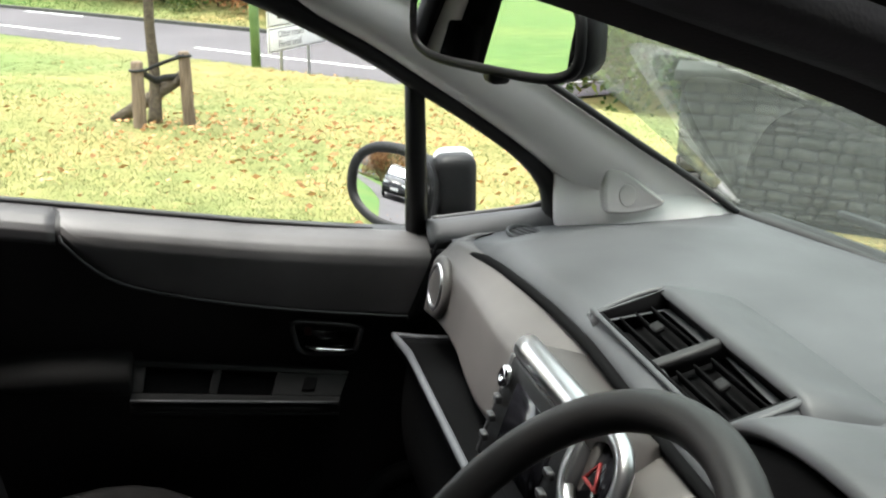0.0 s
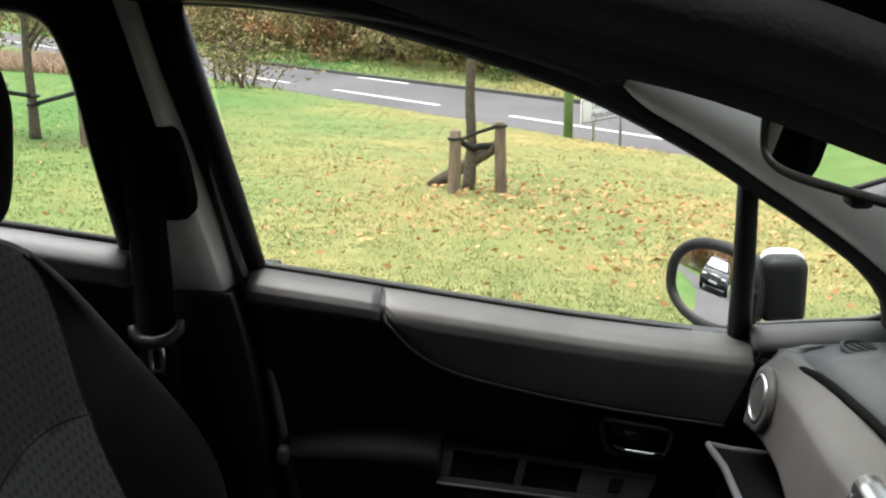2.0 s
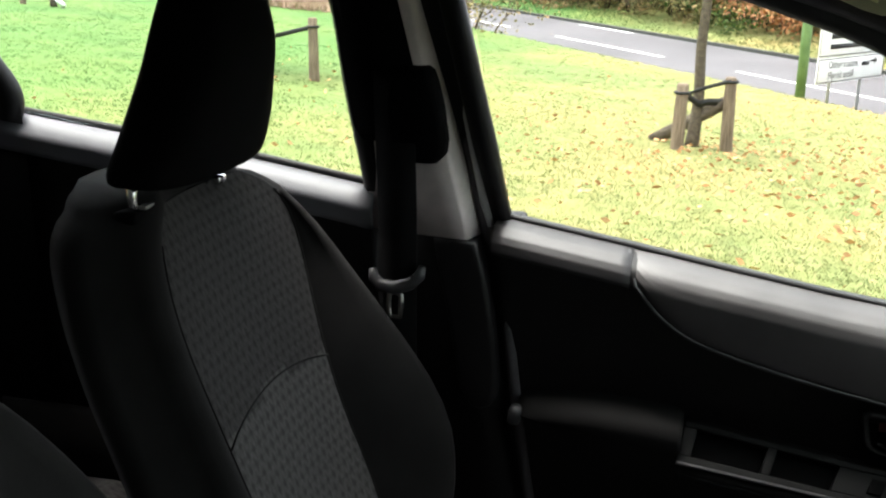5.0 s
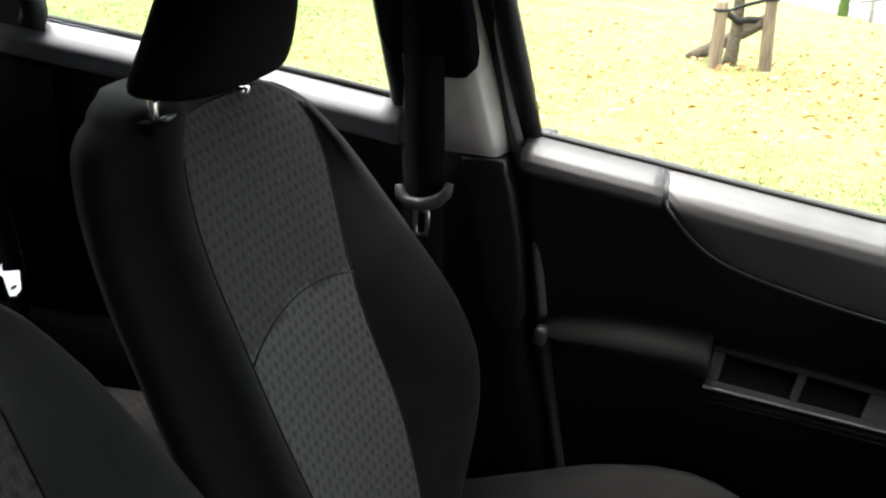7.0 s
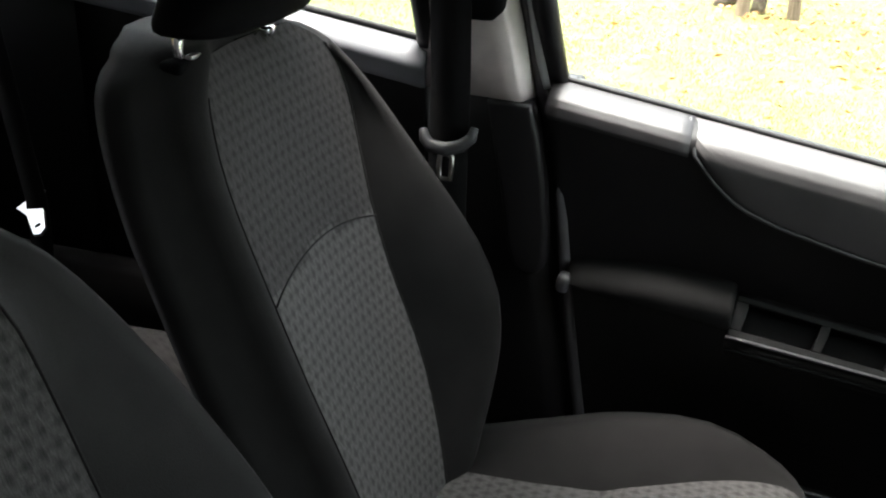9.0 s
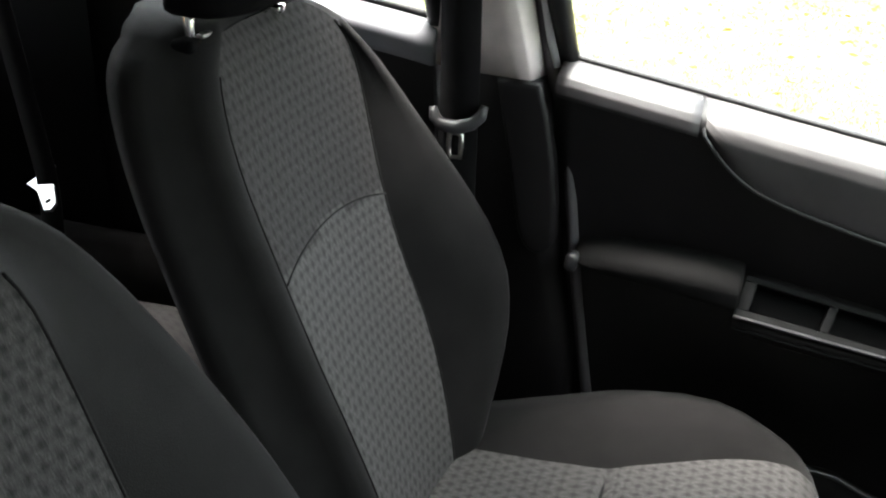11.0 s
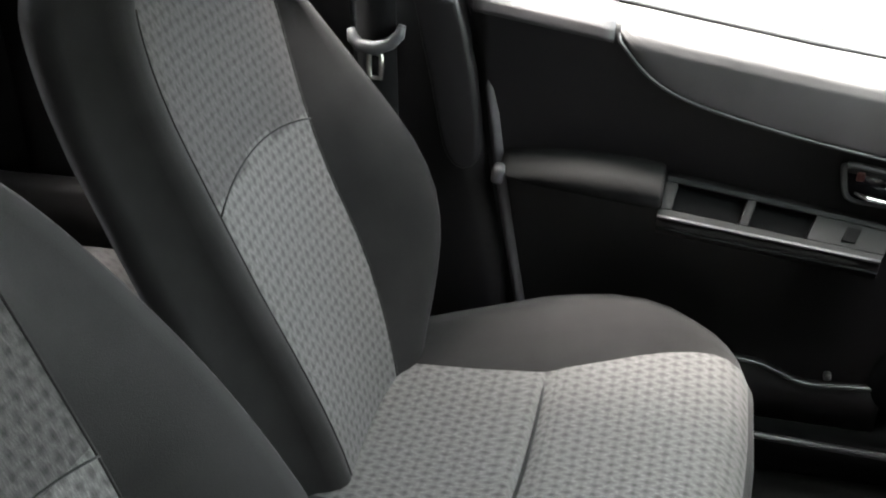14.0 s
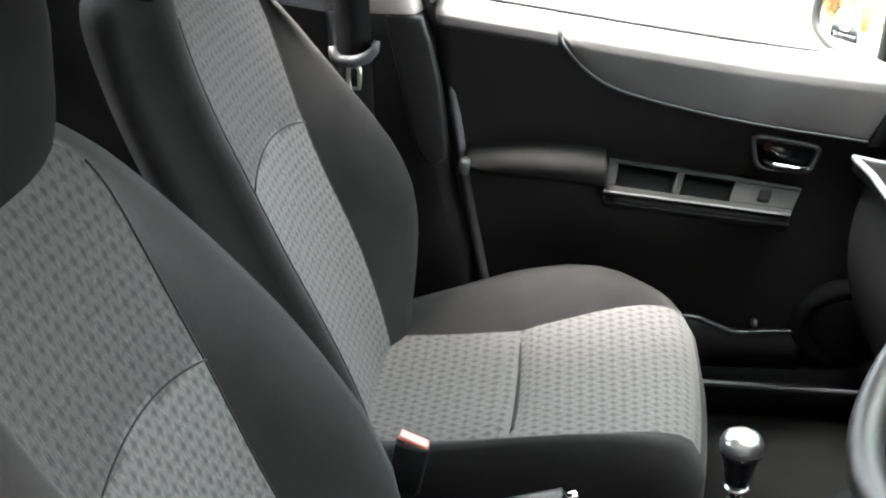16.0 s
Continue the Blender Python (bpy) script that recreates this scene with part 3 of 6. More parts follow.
def build_tree(place, stakes, label, brace, lean, seed, crown=500, low=1.8, ties=()):
    rng = np.random.default_rng(seed)
    ob = thing("young_tree", label, "tree", place, "staked trees on the lawn")
    bm = bmesh.new()
    tops = [Vector((lean * k / 5 + rng.normal(0, 0.008), rng.normal(0, 0.008), 2.3 * k / 5 - 0.05)) for k in range(6)]
    rs = [0.072, 0.052, 0.048, 0.044, 0.041, 0.037]
    tube(arc_points(tops, 3), [float(np.interp(i, range(0, 16, 3), rs)) for i in range(16)], 10, bm)
    part("trunk", bm, BARK, ob)
    bm, tips = bmesh.new(), []
    for k in range(6):
        a = k * 1.05 + rng.uniform(-0.2, 0.2)
        grow(bm, Vector((lean * low / 2.3, 0, low + 0.09 * k)), Vector((0.7 * math.cos(a), 0.7 * math.sin(a), 0.9)).normalized(), 1.1, 0.022, 2, rng, tips, 0.5)
    part("branches", bm, BARK, ob)
    spots = [tuple(tips[rng.integers(len(tips))] + Vector(rng.normal(0, 0.08, 3))) for _ in range(crown)]
    lo = new("crown", leaf_mesh("crown", spots, 0.06, AUTUMN, rng))
    lo.parent = ob
    for dx, dy, h, tilt in stakes:
        bm = bmesh.new()
        rings = []
        for k, z in enumerate((-0.1, 0.0, 0.2, 0.4, h - 0.02, h)):
            r = 0.062 * (1 - 0.03 * k) * (0.8 if k == 5 else 1)
            rings.append([Vector((dx + tilt * z + r * math.cos(2 * math.pi * j / 9) * (1 + 0.05 * rng.normal()), dy + r * math.sin(2 * math.pi * j / 9), z)) for j in range(9)])
        part("stake", loft(rings, bm=bm), STAKE, ob)
        if ties:
            continue
        bm = bmesh.new()
        zt = h - 0.1
        a, b = Vector((dx + tilt * zt, dy, zt)), Vector((lean * zt / 2.3, 0, zt - 0.08 - 0.15 * min(1, abs(dx))))
        tube([a, a.lerp(b, 0.5), b], 0.016, 8, bm, 1.6)
        torus(a, (0, 0, 1), 0.062, 0.016, 16, 6, bm)
        torus(b, (0, 0, 1), 0.068, 0.016, 16, 6, bm)
        part("strap", bm, RUBBER, ob, "black rubber tree tie")
    for run, wide in ties:
        pts = arc_points(run, 5)
        part("strap", loft([[p + Vector((0, -0.006, -wide)), p + Vector((0, 0.006, -wide)), p + Vector((0, 0.006, wide)), p + Vector((0, -0.006, wide))] for p in pts]), RUBBER, ob, "black rubber tree tie")
    if ties:
        for (dx, dy, h, tilt), zt in zip(stakes, (0.52, 0.60)):
            part("tie_band", torus((dx + tilt * zt, dy, zt), (0, 0, 1), 0.060, 0.014, 16, 6), RUBBER, ob)
    if brace:
        a, b, r = brace
        bm = bmesh.new()
        tube([a, Vector(a).lerp(Vector(b), 0.5), b], [r, r * 0.97, r], 8, bm)
        part("brace", bm, BARK, ob, "dark slanting timber brace")
    return ob


def text_mesh(body, size, m, mat, parent, label=""):
    c = bpy.data.curves.new("lettering", "FONT")
    c.body, c.size, c.extrude = body, size, 0.001
    ob = new("lettering", c)
    me = bpy.data.meshes.new_from_object(ob.evaluated_get(bpy.context.evaluated_depsgraph_get()))
    bpy.data.objects.remove(ob)
    bpy.data.curves.remove(c)
    me.materials.clear()
    me.materials.append(mat)
    ob = tagged(new("lettering", me), kind="stuff")
    ob.parent = parent
    ob.matrix_local = m
    return ob


def build_sign():
    """Direction sign: two stacked white panels on two posts."""
    x, y = 2.74, 16.2
    z = terrain(x, y)
    ob = thing("road_sign", "white bilingual direction sign with black border on grey posts", "sign", (x, y, z))
    ob.rotation_euler = (0, 0, radians(56))
    wide = 1.95
    for low, high in ((0.20, 0.58), (0.59, 1.20)):
        p = part("sign_panel", box((wide / 2, 0, (low + high) / 2), (wide, 0.02, high - low), 0.006), SIGN_WHITE, ob)
        bm = bmesh.new()
        for c, s in (((wide / 2, -0.012, low + 0.02), (wide - 0.03, 0.004, 0.012)), ((wide / 2, -0.012, high - 0.02), (wide - 0.03, 0.004, 0.012)),
                     ((0.02, -0.012, (low + high) / 2), (0.012, 0.004, high - low - 0.04)), ((wide - 0.02, -0.012, (low + high) / 2), (0.012, 0.004, high - low - 0.04))):
            box(c, s, 0, None, bm)
        part("border", bm, SIGN_BLACK, p)
    text_mesh("Other routes", 0.155, pose(0.30, -0.0125, 0.42, 90), SIGN_BLACK, ob)
    text_mesh("Ffyrdd eraill", 0.155, pose(0.30, -0.0125, 0.26, 90), SIGN_BLACK, ob)
    bm = bmesh.new()
    box((1.38, -0.0125, 0.44), (0.22, 0.004, 0.06), 0, None, bm)
    part("text_bar", bm, SIGN_BLACK, ob)
    for zz in (0.74, 0.89, 1.04):
        part("text_bar", box((0.80, -0.0125, zz), (1.0, 0.004, 0.07), 0), SIGN_BLACK, ob)
    bm = bmesh.new()
    box((1.58, -0.0125, 0.47), (0.12, 0.004, 0.03), 0, None, bm)
    arrow = [(1.63, 0.53), (1.73, 0.47), (1.63, 0.41)]
    v = [bm.verts.new((a, -0.0145, b)) for a, b in arrow]
    bm.faces.new(v)
    part("arrow", bm, SIGN_BLACK, ob, smooth=False)
    for px in (0.45, 1.35):
        part("post", tube([(px, 0.035, -0.3), (px, 0.035, 1.25)], 0.025, 12), GALV, ob)


def build_green_post():
    x, y = 2.56, 16.5
    z = terrain(x, y)
    ob = thing("green_post", "green painted round post at the lawn edge", "post", (x, y, z))
    part("shaft", tube([(0, 0, -0.3), (0, 0, 0.9), (0, 0, 1.75), (0.0, 0, 1.78)], [0.075, 0.075, 0.072, 0.05], 16), GREEN_PAINT, ob)
    part("band", torus((0, 0, 1.5), (0, 0, 1), 0.076, 0.008, 20, 6), GREEN_PAINT, ob)


def build_stone_wall():
    rng = np.random.default_rng(17)
    pier = thing("stone_pier", "squared rubble stone gate pier with a flat cap", "pier", (4.93, 5.52, terrain(4.93, 5.52)))
    pier.rotation_euler = (0, 0, radians(-27))
    part("core", box((0, 0, 0.42), (0.30, 0.30, 0.92), 0.01), MORTAR, pier)
    z = -0.02
    while z < 0.84:
        h = rng.uniform(0.06, 0.11)
        for side in range(4):
            a, left = -0.17, 0.34
            while left > 0.03:
                w = min(left, rng.uniform(0.09, 0.2))
                c = pose(0, 0, 0, 0, 0, 90 * side) @ Vector((a + w / 2, -0.155 - rng.uniform(0, 0.012), z + h / 2))
                part("stone", box(c, (w - 0.012, 0.05, h - 0.012), 0.012, pose(0, 0, 0, rng.normal(0, 2), 0, 90 * side + rng.normal(0, 2)), None, 1), STONE, pier)
                a, left = a + w, left - w
        z += h
    part("cap", box((0, 0, 0.9), (0.46, 0.46, 0.08), 0.02), STONE, pier, "pale flat coping stone")
    wall = thing("stone_wall", "rubble stone wall with uneven courses, shade put into its colour", "wall", (0, 0, 0))
    a, b = Vector((5.02, 5.55, 0)), Vector((6.6, 3.98, 0))
    d = (b - a).normalized()
    ang = math.degrees(math.atan2(d.y, d.x))
    zb = -0.7
    part("core", box((a + b) / 2 + Vector((0, 0, (0.62 + zb) / 2)), ((b - a).length, 0.28, 0.62 - zb), 0.01, pose(0, 0, 0, 0, 0, ang)), MORTAR, wall)
    out = Vector((d.y, -d.x, 0))
    z = -0.45
    while z < 0.6:
        h = rng.uniform(0.045, 0.085)
        s = 0.0
        while s < (b - a).length:
            w = rng.uniform(0.07, 0.19)
            c = a + d * (s + w / 2) + out * (0.14 + rng.uniform(0, 0.02)) + Vector((0, 0, z + h / 2))
            part("stone", box(c, (w - 0.014, 0.06, h - 0.014), 0.014, pose(0, 0, 0, rng.normal(0, 3), rng.normal(0, 3), ang + rng.normal(0, 2)), None, 1), SHADED_STONE, wall)
            s += w
        z += h


def build_parked_car():
    """A dark car standing in the lane some way behind."""
    ob = thing("parked_car", "black parked car, mirrored sky painted on its windscreen and roof", "car", (-11.5, 2.0, 0.0))
    def section(x, z0, z1, w0, w1, zm):
        return [Vector((x, y, z)) for y, z in ((-w0, z0), (-w0 * 1.03, zm), (-w1, z1), (0, z1 + 0.03), (w1, z1), (w0 * 1.03, zm), (w0, z0), (0, z0 - 0.02))]
    body = [section(2.0, 0.35, 0.62, 0.7, 0.6, 0.5), section(1.9, 0.26, 0.74, 0.82, 0.68, 0.55), section(1.2, 0.25, 0.92, 0.86, 0.76, 0.6), section(0.7, 0.25, 0.98, 0.87, 0.8, 0.62),
            section(-1.2, 0.25, 1.0, 0.87, 0.8, 0.62), section(-1.95, 0.28, 0.95, 0.84, 0.76, 0.62), section(-2.05, 0.36, 0.8, 0.78, 0.7, 0.6)]
    part("body", loft(body), DARK_PAINT, ob)
    cabin = [section(0.85, 0.9, 0.99, 0.76, 0.72, 0.95), section(0.1, 0.92, 1.46, 0.77, 0.58, 1.2), section(-1.0, 0.92, 1.5, 0.77, 0.58, 1.2), section(-1.75, 0.92, 1.38, 0.75, 0.56, 1.15), section(-2.0, 0.9, 1.0, 0.73, 0.66, 0.95)]
    part("cabin", loft(cabin), DARK_PAINT, ob)
    # Opaque pale sheet; its colour stands for sky mirrored in the glass.
    part("windscreen", sheet(lambda u, v: Vector((0.88 - 0.72 * v, (2 * u - 1) * (0.68 - 0.12 * v), 1.0 + 0.44 * v + 0.012)), 6, 6, 0.01, (-0.5, 0, -0.8)), LAMP_AND_SKY, ob, "windscreen with mirrored sky as its pale colour")
    for sy in (-1, 1):
        part("headlamp", box((1.9, sy * 0.58, 0.66), (0.16, 0.28, 0.12), 0.03), LAMP_AND_SKY, ob)
        for px in (1.3, -1.3):
            w = part("wheel", torus((px, sy * 0.8, 0.31), (0, 1, 0), 0.22, 0.1, 28, 10), RUBBER, ob)
            part("rim", torus((px, sy * 0.86, 0.31), (0, 1, 0), 0.09, 0.07, 20, 8), SILVER, w)
    part("bumper", box((1.98, 0, 0.42), (0.12, 1.5, 0.2), 0.04), BLACK, ob)
    part("plate", box((2.05, 0, 0.45), (0.012, 0.5, 0.1), 0.003), WHITE, ob)
    # White slab laid on the roof in place of mirrored sky.
    part("roof_sky_panel", box((-0.5, 0, 1.535), (1.0, 0.9, 0.03), 0.012), WHITE, ob, "white panel on the roof for mirrored sky")


def build_light_blocker():
    # Unseen dark wall, added to keep sky light out of the driver's side.
    ob = thing("light_blocker", "unseen dark wall added to block light from the driver's side", "wall", (0, 0, 0), "", "structure")
    part("face", box((0.5, -1.65, 2.4), (9, 0.4, 5.0), 0.02), BLOCKER_DARK, ob)


build_ground()
build_roads()
build_light_blocker()


# ---------------------------------------------------------------- car shell
belt_z = curve_at([0.3, 0.51, 0.91, 1.08, 1.30, 1.48, 1.60, 1.70, 1.78, 1.90, 2.05, 2.3], [1.145, 1.12, 1.075, 1.05, 1.012, 0.985, 0.966, 0.951, 0.939, 0.924, 0.908, 0.885])
pad_line = arc_points([(1.487, 0, 0.992), (1.497, 0, 0.955), (1.53, 0, 0.908), (1.59, 0, 0.866), (1.70, 0, 0.834), (1.84, 0, 0.806), (2.0, 0, 0.783), (2.11, 0, 0.77)], 8)
pad_low = curve_at([p.x for p in pad_line], [p.z for p in pad_line])


def build_floor():
    ob = thing("floor", "black carpeted car floor", "floor", (0, 0, 0), "", "structure")
    part("carpet", box((1.25, 0, 0.20), (2.9, 1.42, 0.05), 0.02), CARPET, ob)
    part("tunnel", box((1.2, 0, 0.26), (2.6, 0.2, 0.14), 0.05), CARPET, ob)
    part("toe_board", box((2.5, 0, 0.5), (0.05, 1.42, 0.75), 0.02, pose(0, 0, 0, 0, 20, 0)), CARPET, ob)
    for sy in (-1, 1):
        part("sill", box((1.5, sy * 0.70, 0.27), (2.6, 0.12, 0.13), 0.03), MATT, ob)
        part("scuff_strip", tube([(1.35, sy * 0.628, 0.318), (1.78, sy * 0.628, 0.304), (2.2, sy * 0.628, 0.290)], 0.006, 8), SATIN, ob)
    part("underbody", box((1.25, 0, 0.165), (3.6, 1.5, 0.02), 0.008), RUBBER, ob)


def build_roof():
    ob = thing("roof", "silver car roof with a dark cloth lining", "roof", (0, 0, 0), "", "structure")
    def inner(u, v):
        x, s = -0.15 + 1.95 * u, 2 * v - 1
        k = min(max((s + 0.75) / 1.2, 0), 1)
        z = 1.505 - 0.03 * k - 0.02 * abs(s) ** 3 * k - 0.055 * max(0, (x - 1.35) / 0.45) ** 2 * k - 0.05 * max(0, (0.5 - x) / 0.6) ** 2
        return Vector((x, s * 0.57, z))
    part("headliner", sheet(inner, 24, 16, 0.02, (0, 0, 1)), HEADLINER, ob)
    def outer(u, v):
        p = inner(u, v)
        return Vector((p.x, p.y * 1.06, p.z + 0.035 - 0.02 * abs(2 * v - 1) ** 4))
    part("roof_skin", sheet(outer, 24, 16, 0.008, (0, 0, 1)), PAINT, ob)
    # side rails over the doors, down into the front pillars
    rail = [(0.25, 0.585, 1.40), (0.9, 0.575, 1.425), (1.26, 0.575, 1.425), (1.45, 0.578, 1.405), (1.60, 0.585, 1.375), (1.78, 0.60, 1.318)]
    top_l = rail + [(1.94, 0.619, 1.238), (2.05, 0.638, 1.170), (2.15, 0.658, 1.104), (2.235, 0.674, 1.04)]
    part("roof_rail", tube(arc_points([(x, y - 0.012, z + 0.028) for x, y, z in rail] + [(1.90, 0.606, 1.275), (2.0, 0.625, 1.205)], 5), [0.034] * 22 + [0.033, 0.032, 0.031, 0.03, 0.028, 0.026, 0.023, 0.02, 0.017, 0.014, 0.011, 0.009, 0.007, 0.005], 12, None, 0.9), BLACK, ob)
    part("door_seal", tube(arc_points([(x, y + 0.012, z + 0.004) for x, y, z in top_l], 5), 0.012, 8), RUBBER, ob)
    part("roof_rail", tube(arc_points([(0.2, -0.56, 1.47), (1.0, -0.575, 1.50), (1.5, -0.585, 1.51), (1.68, -0.595, 1.49)], 5), 0.036, 12), BLACK, ob)
    part("header_trim", tube(arc_points([(1.80, -0.56, 1.50), (1.84, -0.3, 1.475), (1.85, 0, 1.46), (1.84, 0.3, 1.44), (1.80, 0.55, 1.41)], 5), 0.032, 10), HEADLINER, ob)


def build_front_pillar_left():
    """Passenger front pillar: a pale grey moulding with a triangular speaker cover."""
    ob = thing("front_pillar", "pale grey plastic windscreen pillar trim with triangular tweeter cover", "pillar", (0, 0, 0), "", "structure")
    low = arc_points([(1.40, 0.566, 1.428), (1.60, 0.578, 1.372), (1.78, 0.597, 1.312), (1.94, 0.617, 1.233), (2.05, 0.635, 1.165), (2.15, 0.655, 1.10), (2.235, 0.67, 1.035), (2.275, 0.68, 0.99), (2.285, 0.675, 0.93)], 6)
    high = arc_points([(1.41, 0.560, 1.436), (1.72, 0.545, 1.425), (1.86, 0.548, 1.385), (1.97, 0.552, 1.32), (2.09, 0.557, 1.245), (2.21, 0.565, 1.17), (2.36, 0.585, 1.07), (2.49, 0.605, 0.985), (2.575, 0.62, 0.925)], 6)
    rings = []
    for k, (a, b) in enumerate(zip(low, high)):
        a = a + Vector((0, 0, 0.016 * max(0.0, 1 - k / 30)))
        mid = a.lerp(b, 0.34) + Vector((-0.01, -0.040, -0.004)) * min(1.0, (b - a).length / 0.09)
        q1, q3 = a.lerp(mid, 0.5) + Vector((-0.002, -0.012, -0.004)), mid.lerp(b, 0.5) + Vector((-0.002, -0.008, 0.006))
        back = (a + b) / 2 + Vector((0.02, 0.05, 0.01))
        rings.append([a, q1, mid, q3, b, b + Vector((0.012, 0.012, 0.01)), back, a + Vector((0.0, 0.02, 0.0))])
    # the pale moulding tucks in under the black end, shaped to fall off darker
    for k, f in ((14, 0.16), (15, 0.05)):
        rings[k] = [p.lerp(rings[k][6], f) for p in rings[k]]
    part("pillar_trim", loft(rings[14:]), PILLAR_GREY, ob)
    # Black colour here stands for the shade on the pillar below the visor.
    part("pillar_shade_end", loft(rings[:15]), HEADLINER, ob, "upper end of the pillar, shade under the visor given as black")
    # windscreen edge rubber
    part("glass_seal", tube([p + Vector((0.006, -0.004, 0.006)) for p in high], 0.006, 8), RUBBER, ob)
    # Rubber seal, thickened upwards to blacken the shaded lower edge of the pillar.
    part("quarter_seal", tube([p + Vector((0, 0.004, -0.008 + 0.018 * max(0.0, 1 - k / 30))) for k, p in enumerate(low)], [0.014 + 0.011 * max(0.0, 1 - k / 30) + 0.007 * max(0.0, min(1.0, (k - 34) / 6)) for k in range(len(low))], 10), RUBBER, ob)
    # lower foot of the trim
    foot = [(2.275, 0.630, 0.90), (2.31, 0.596, 0.89), (2.36, 0.570, 0.885), (2.40, 0.560, 0.883), (2.45, 0.560, 0.885), (2.50, 0.570, 0.89), (2.545, 0.588, 0.895), (2.585, 0.612, 0.90)]
    topf = [(2.275, 0.655, 1.01), (2.31, 0.640, 1.02), (2.36, 0.626, 1.02), (2.40, 0.618, 1.003), (2.45, 0.612, 0.984), (2.50, 0.609, 0.966), (2.545, 0.610, 0.950), (2.585, 0.616, 0.936)]
    part("pillar_foot", loft([[Vector(a), Vector(a) + Vector((0, 0.06, 0)), Vector(b) + Vector((0, 0.06, 0)), Vector(b)] for a, b in zip(foot, topf)]), PILLAR_GREY, ob)
    tri = arc_points([(2.338, 0.989, 0), (2.342, 1.016, 0), (2.351, 1.025, 0), (2.366, 1.018, 0), (2.402, 0.994, 0), (2.434, 0.970, 0), (2.436, 0.962, 0), (2.422, 0.956, 0), (2.380, 0.950, 0), (2.348, 0.951, 0), (2.338, 0.957, 0), (2.338, 0.989, 0)], 3)[:-1]
    def place(a, b, d):
        return Vector((a, 0.576 + 0.27 * (b - 0.944) + 0.05 * abs(a - 2.402) + d, b))
    cover = part("tweeter_cover", prism([(p.x, p.y) for p in tri], 0.03, place, 0.005), TWEETER, ob, "pale grey triangular tweeter cover")
    part("tweeter_grille", prism([(2.374 + 0.014 * math.cos(2 * math.pi * k / 24), 0.978 + 0.017 * math.sin(2 * math.pi * k / 24)) for k in range(24)], 0.006, lambda a, b, d: place(a, b, d - 0.001), 0.001), TWEETER_CLOTH, cover, "round grey tweeter grille")


def build_front_pillar_right():
    ob = thing("front_pillar", "dark windscreen pillar and roof edge over the driver's door", "pillar", (0, 0, 0), "", "structure")
    low = arc_points([(1.55, -0.63, 1.476), (1.61, -0.635, 1.453), (1.67, -0.638, 1.432), (1.71, -0.638, 1.419), (1.755, -0.64, 1.408), (1.81, -0.64, 1.388), (1.87, -0.64, 1.368), (1.98, -0.64, 1.328), (2.12, -0.642, 1.25), (2.3, -0.645, 1.13), (2.46, -0.65, 1.01), (2.56, -0.655, 0.93)], 5)
    rings = []
    for p in low:
        rings.append([p, p + Vector((0.02, -0.035, 0.02)), p + Vector((0.075, -0.045, 0.11)), p + Vector((0.09, 0.02, 0.13)), p + Vector((0.06, 0.07, 0.08)), p + Vector((0.02, 0.045, 0.02))])
    part("pillar_trim", loft(rings), HEADLINER, ob)
    part("door_seal", tube([p + Vector((0.01, -0.028, 0.02)) for p in low], 0.014, 8), RUBBER, ob)


def screen_at(u, v):
    """Windscreen: u from the driver's side to the passenger's, v from base to top."""
    s = 2 * u - 1
    base = Vector((2.68 - 0.09 * s * s, s * 0.635, 0.925))
    top = Vector((1.87 - 0.03 * s * s, s * 0.56, 1.445 - 0.04 * s * s))
    return base.lerp(top, v) + Vector((0.03, 0, 0.045)) * math.sin(math.pi * v)


def build_windscreen():
    ob = thing("windscreen", "curved clear windscreen with black lower seal", "windscreen", (0, 0, 0), "", "structure")
    g = part("pane", sheet(screen_at, 20, 16, 0.005, (0.6, 0, 0.8)), SCREEN_GLASS, ob)
    g.visible_shadow = False
    part("lower_seal", tube([screen_at(k / 20, 0) + Vector((-0.004, 0, 0.0)) for k in range(21)], 0.012, 8), RUBBER, ob)
    part("scuttle", tube([screen_at(k / 20, 0) + Vector((0.05, 0, -0.02)) for k in range(21)], 0.03, 8, None, 0.6), BLACK, ob)
    part("wiper", tube([(2.70, 0.50, 0.95), (2.72, 0.2, 0.965), (2.73, -0.1, 0.972)], 0.008, 8), BLACK, ob)


def build_bonnet():
    ob = thing("bonnet", "silver bonnet and wing of the car", "bonnet", (0, 0, 0), "", "structure")
    def f(u, v):
        x, s = 2.72 + 0.75 * u, 2 * v - 1
        return Vector((x, s * (0.72 - 0.10 * u * u), 0.885 - 0.16 * u ** 1.6 - 0.06 * s * s))
    part("skin", sheet(f, 14, 14, 0.01, (0, 0, -1)), PAINT, ob)
    part("nose", sheet(lambda u, v: Vector((3.47 + 0.06 * math.sin(math.pi * u), (2 * v - 1) * 0.62, 0.72 - 0.5 * u - 0.06 * (2 * v - 1) ** 2)), 6, 10, 0.02, (-1, 0, 0)), PAINT, ob)
    for sy in (-1, 1):
        part("wing", sheet(lambda u, v: Vector((2.5 + 0.95 * u, sy * (0.74 - 0.1 * u * u), 0.2 + (0.63 - 0.16 * u ** 1.6) * v)), 10, 6, 0.02, (0, -sy, 0)), PAINT, ob)


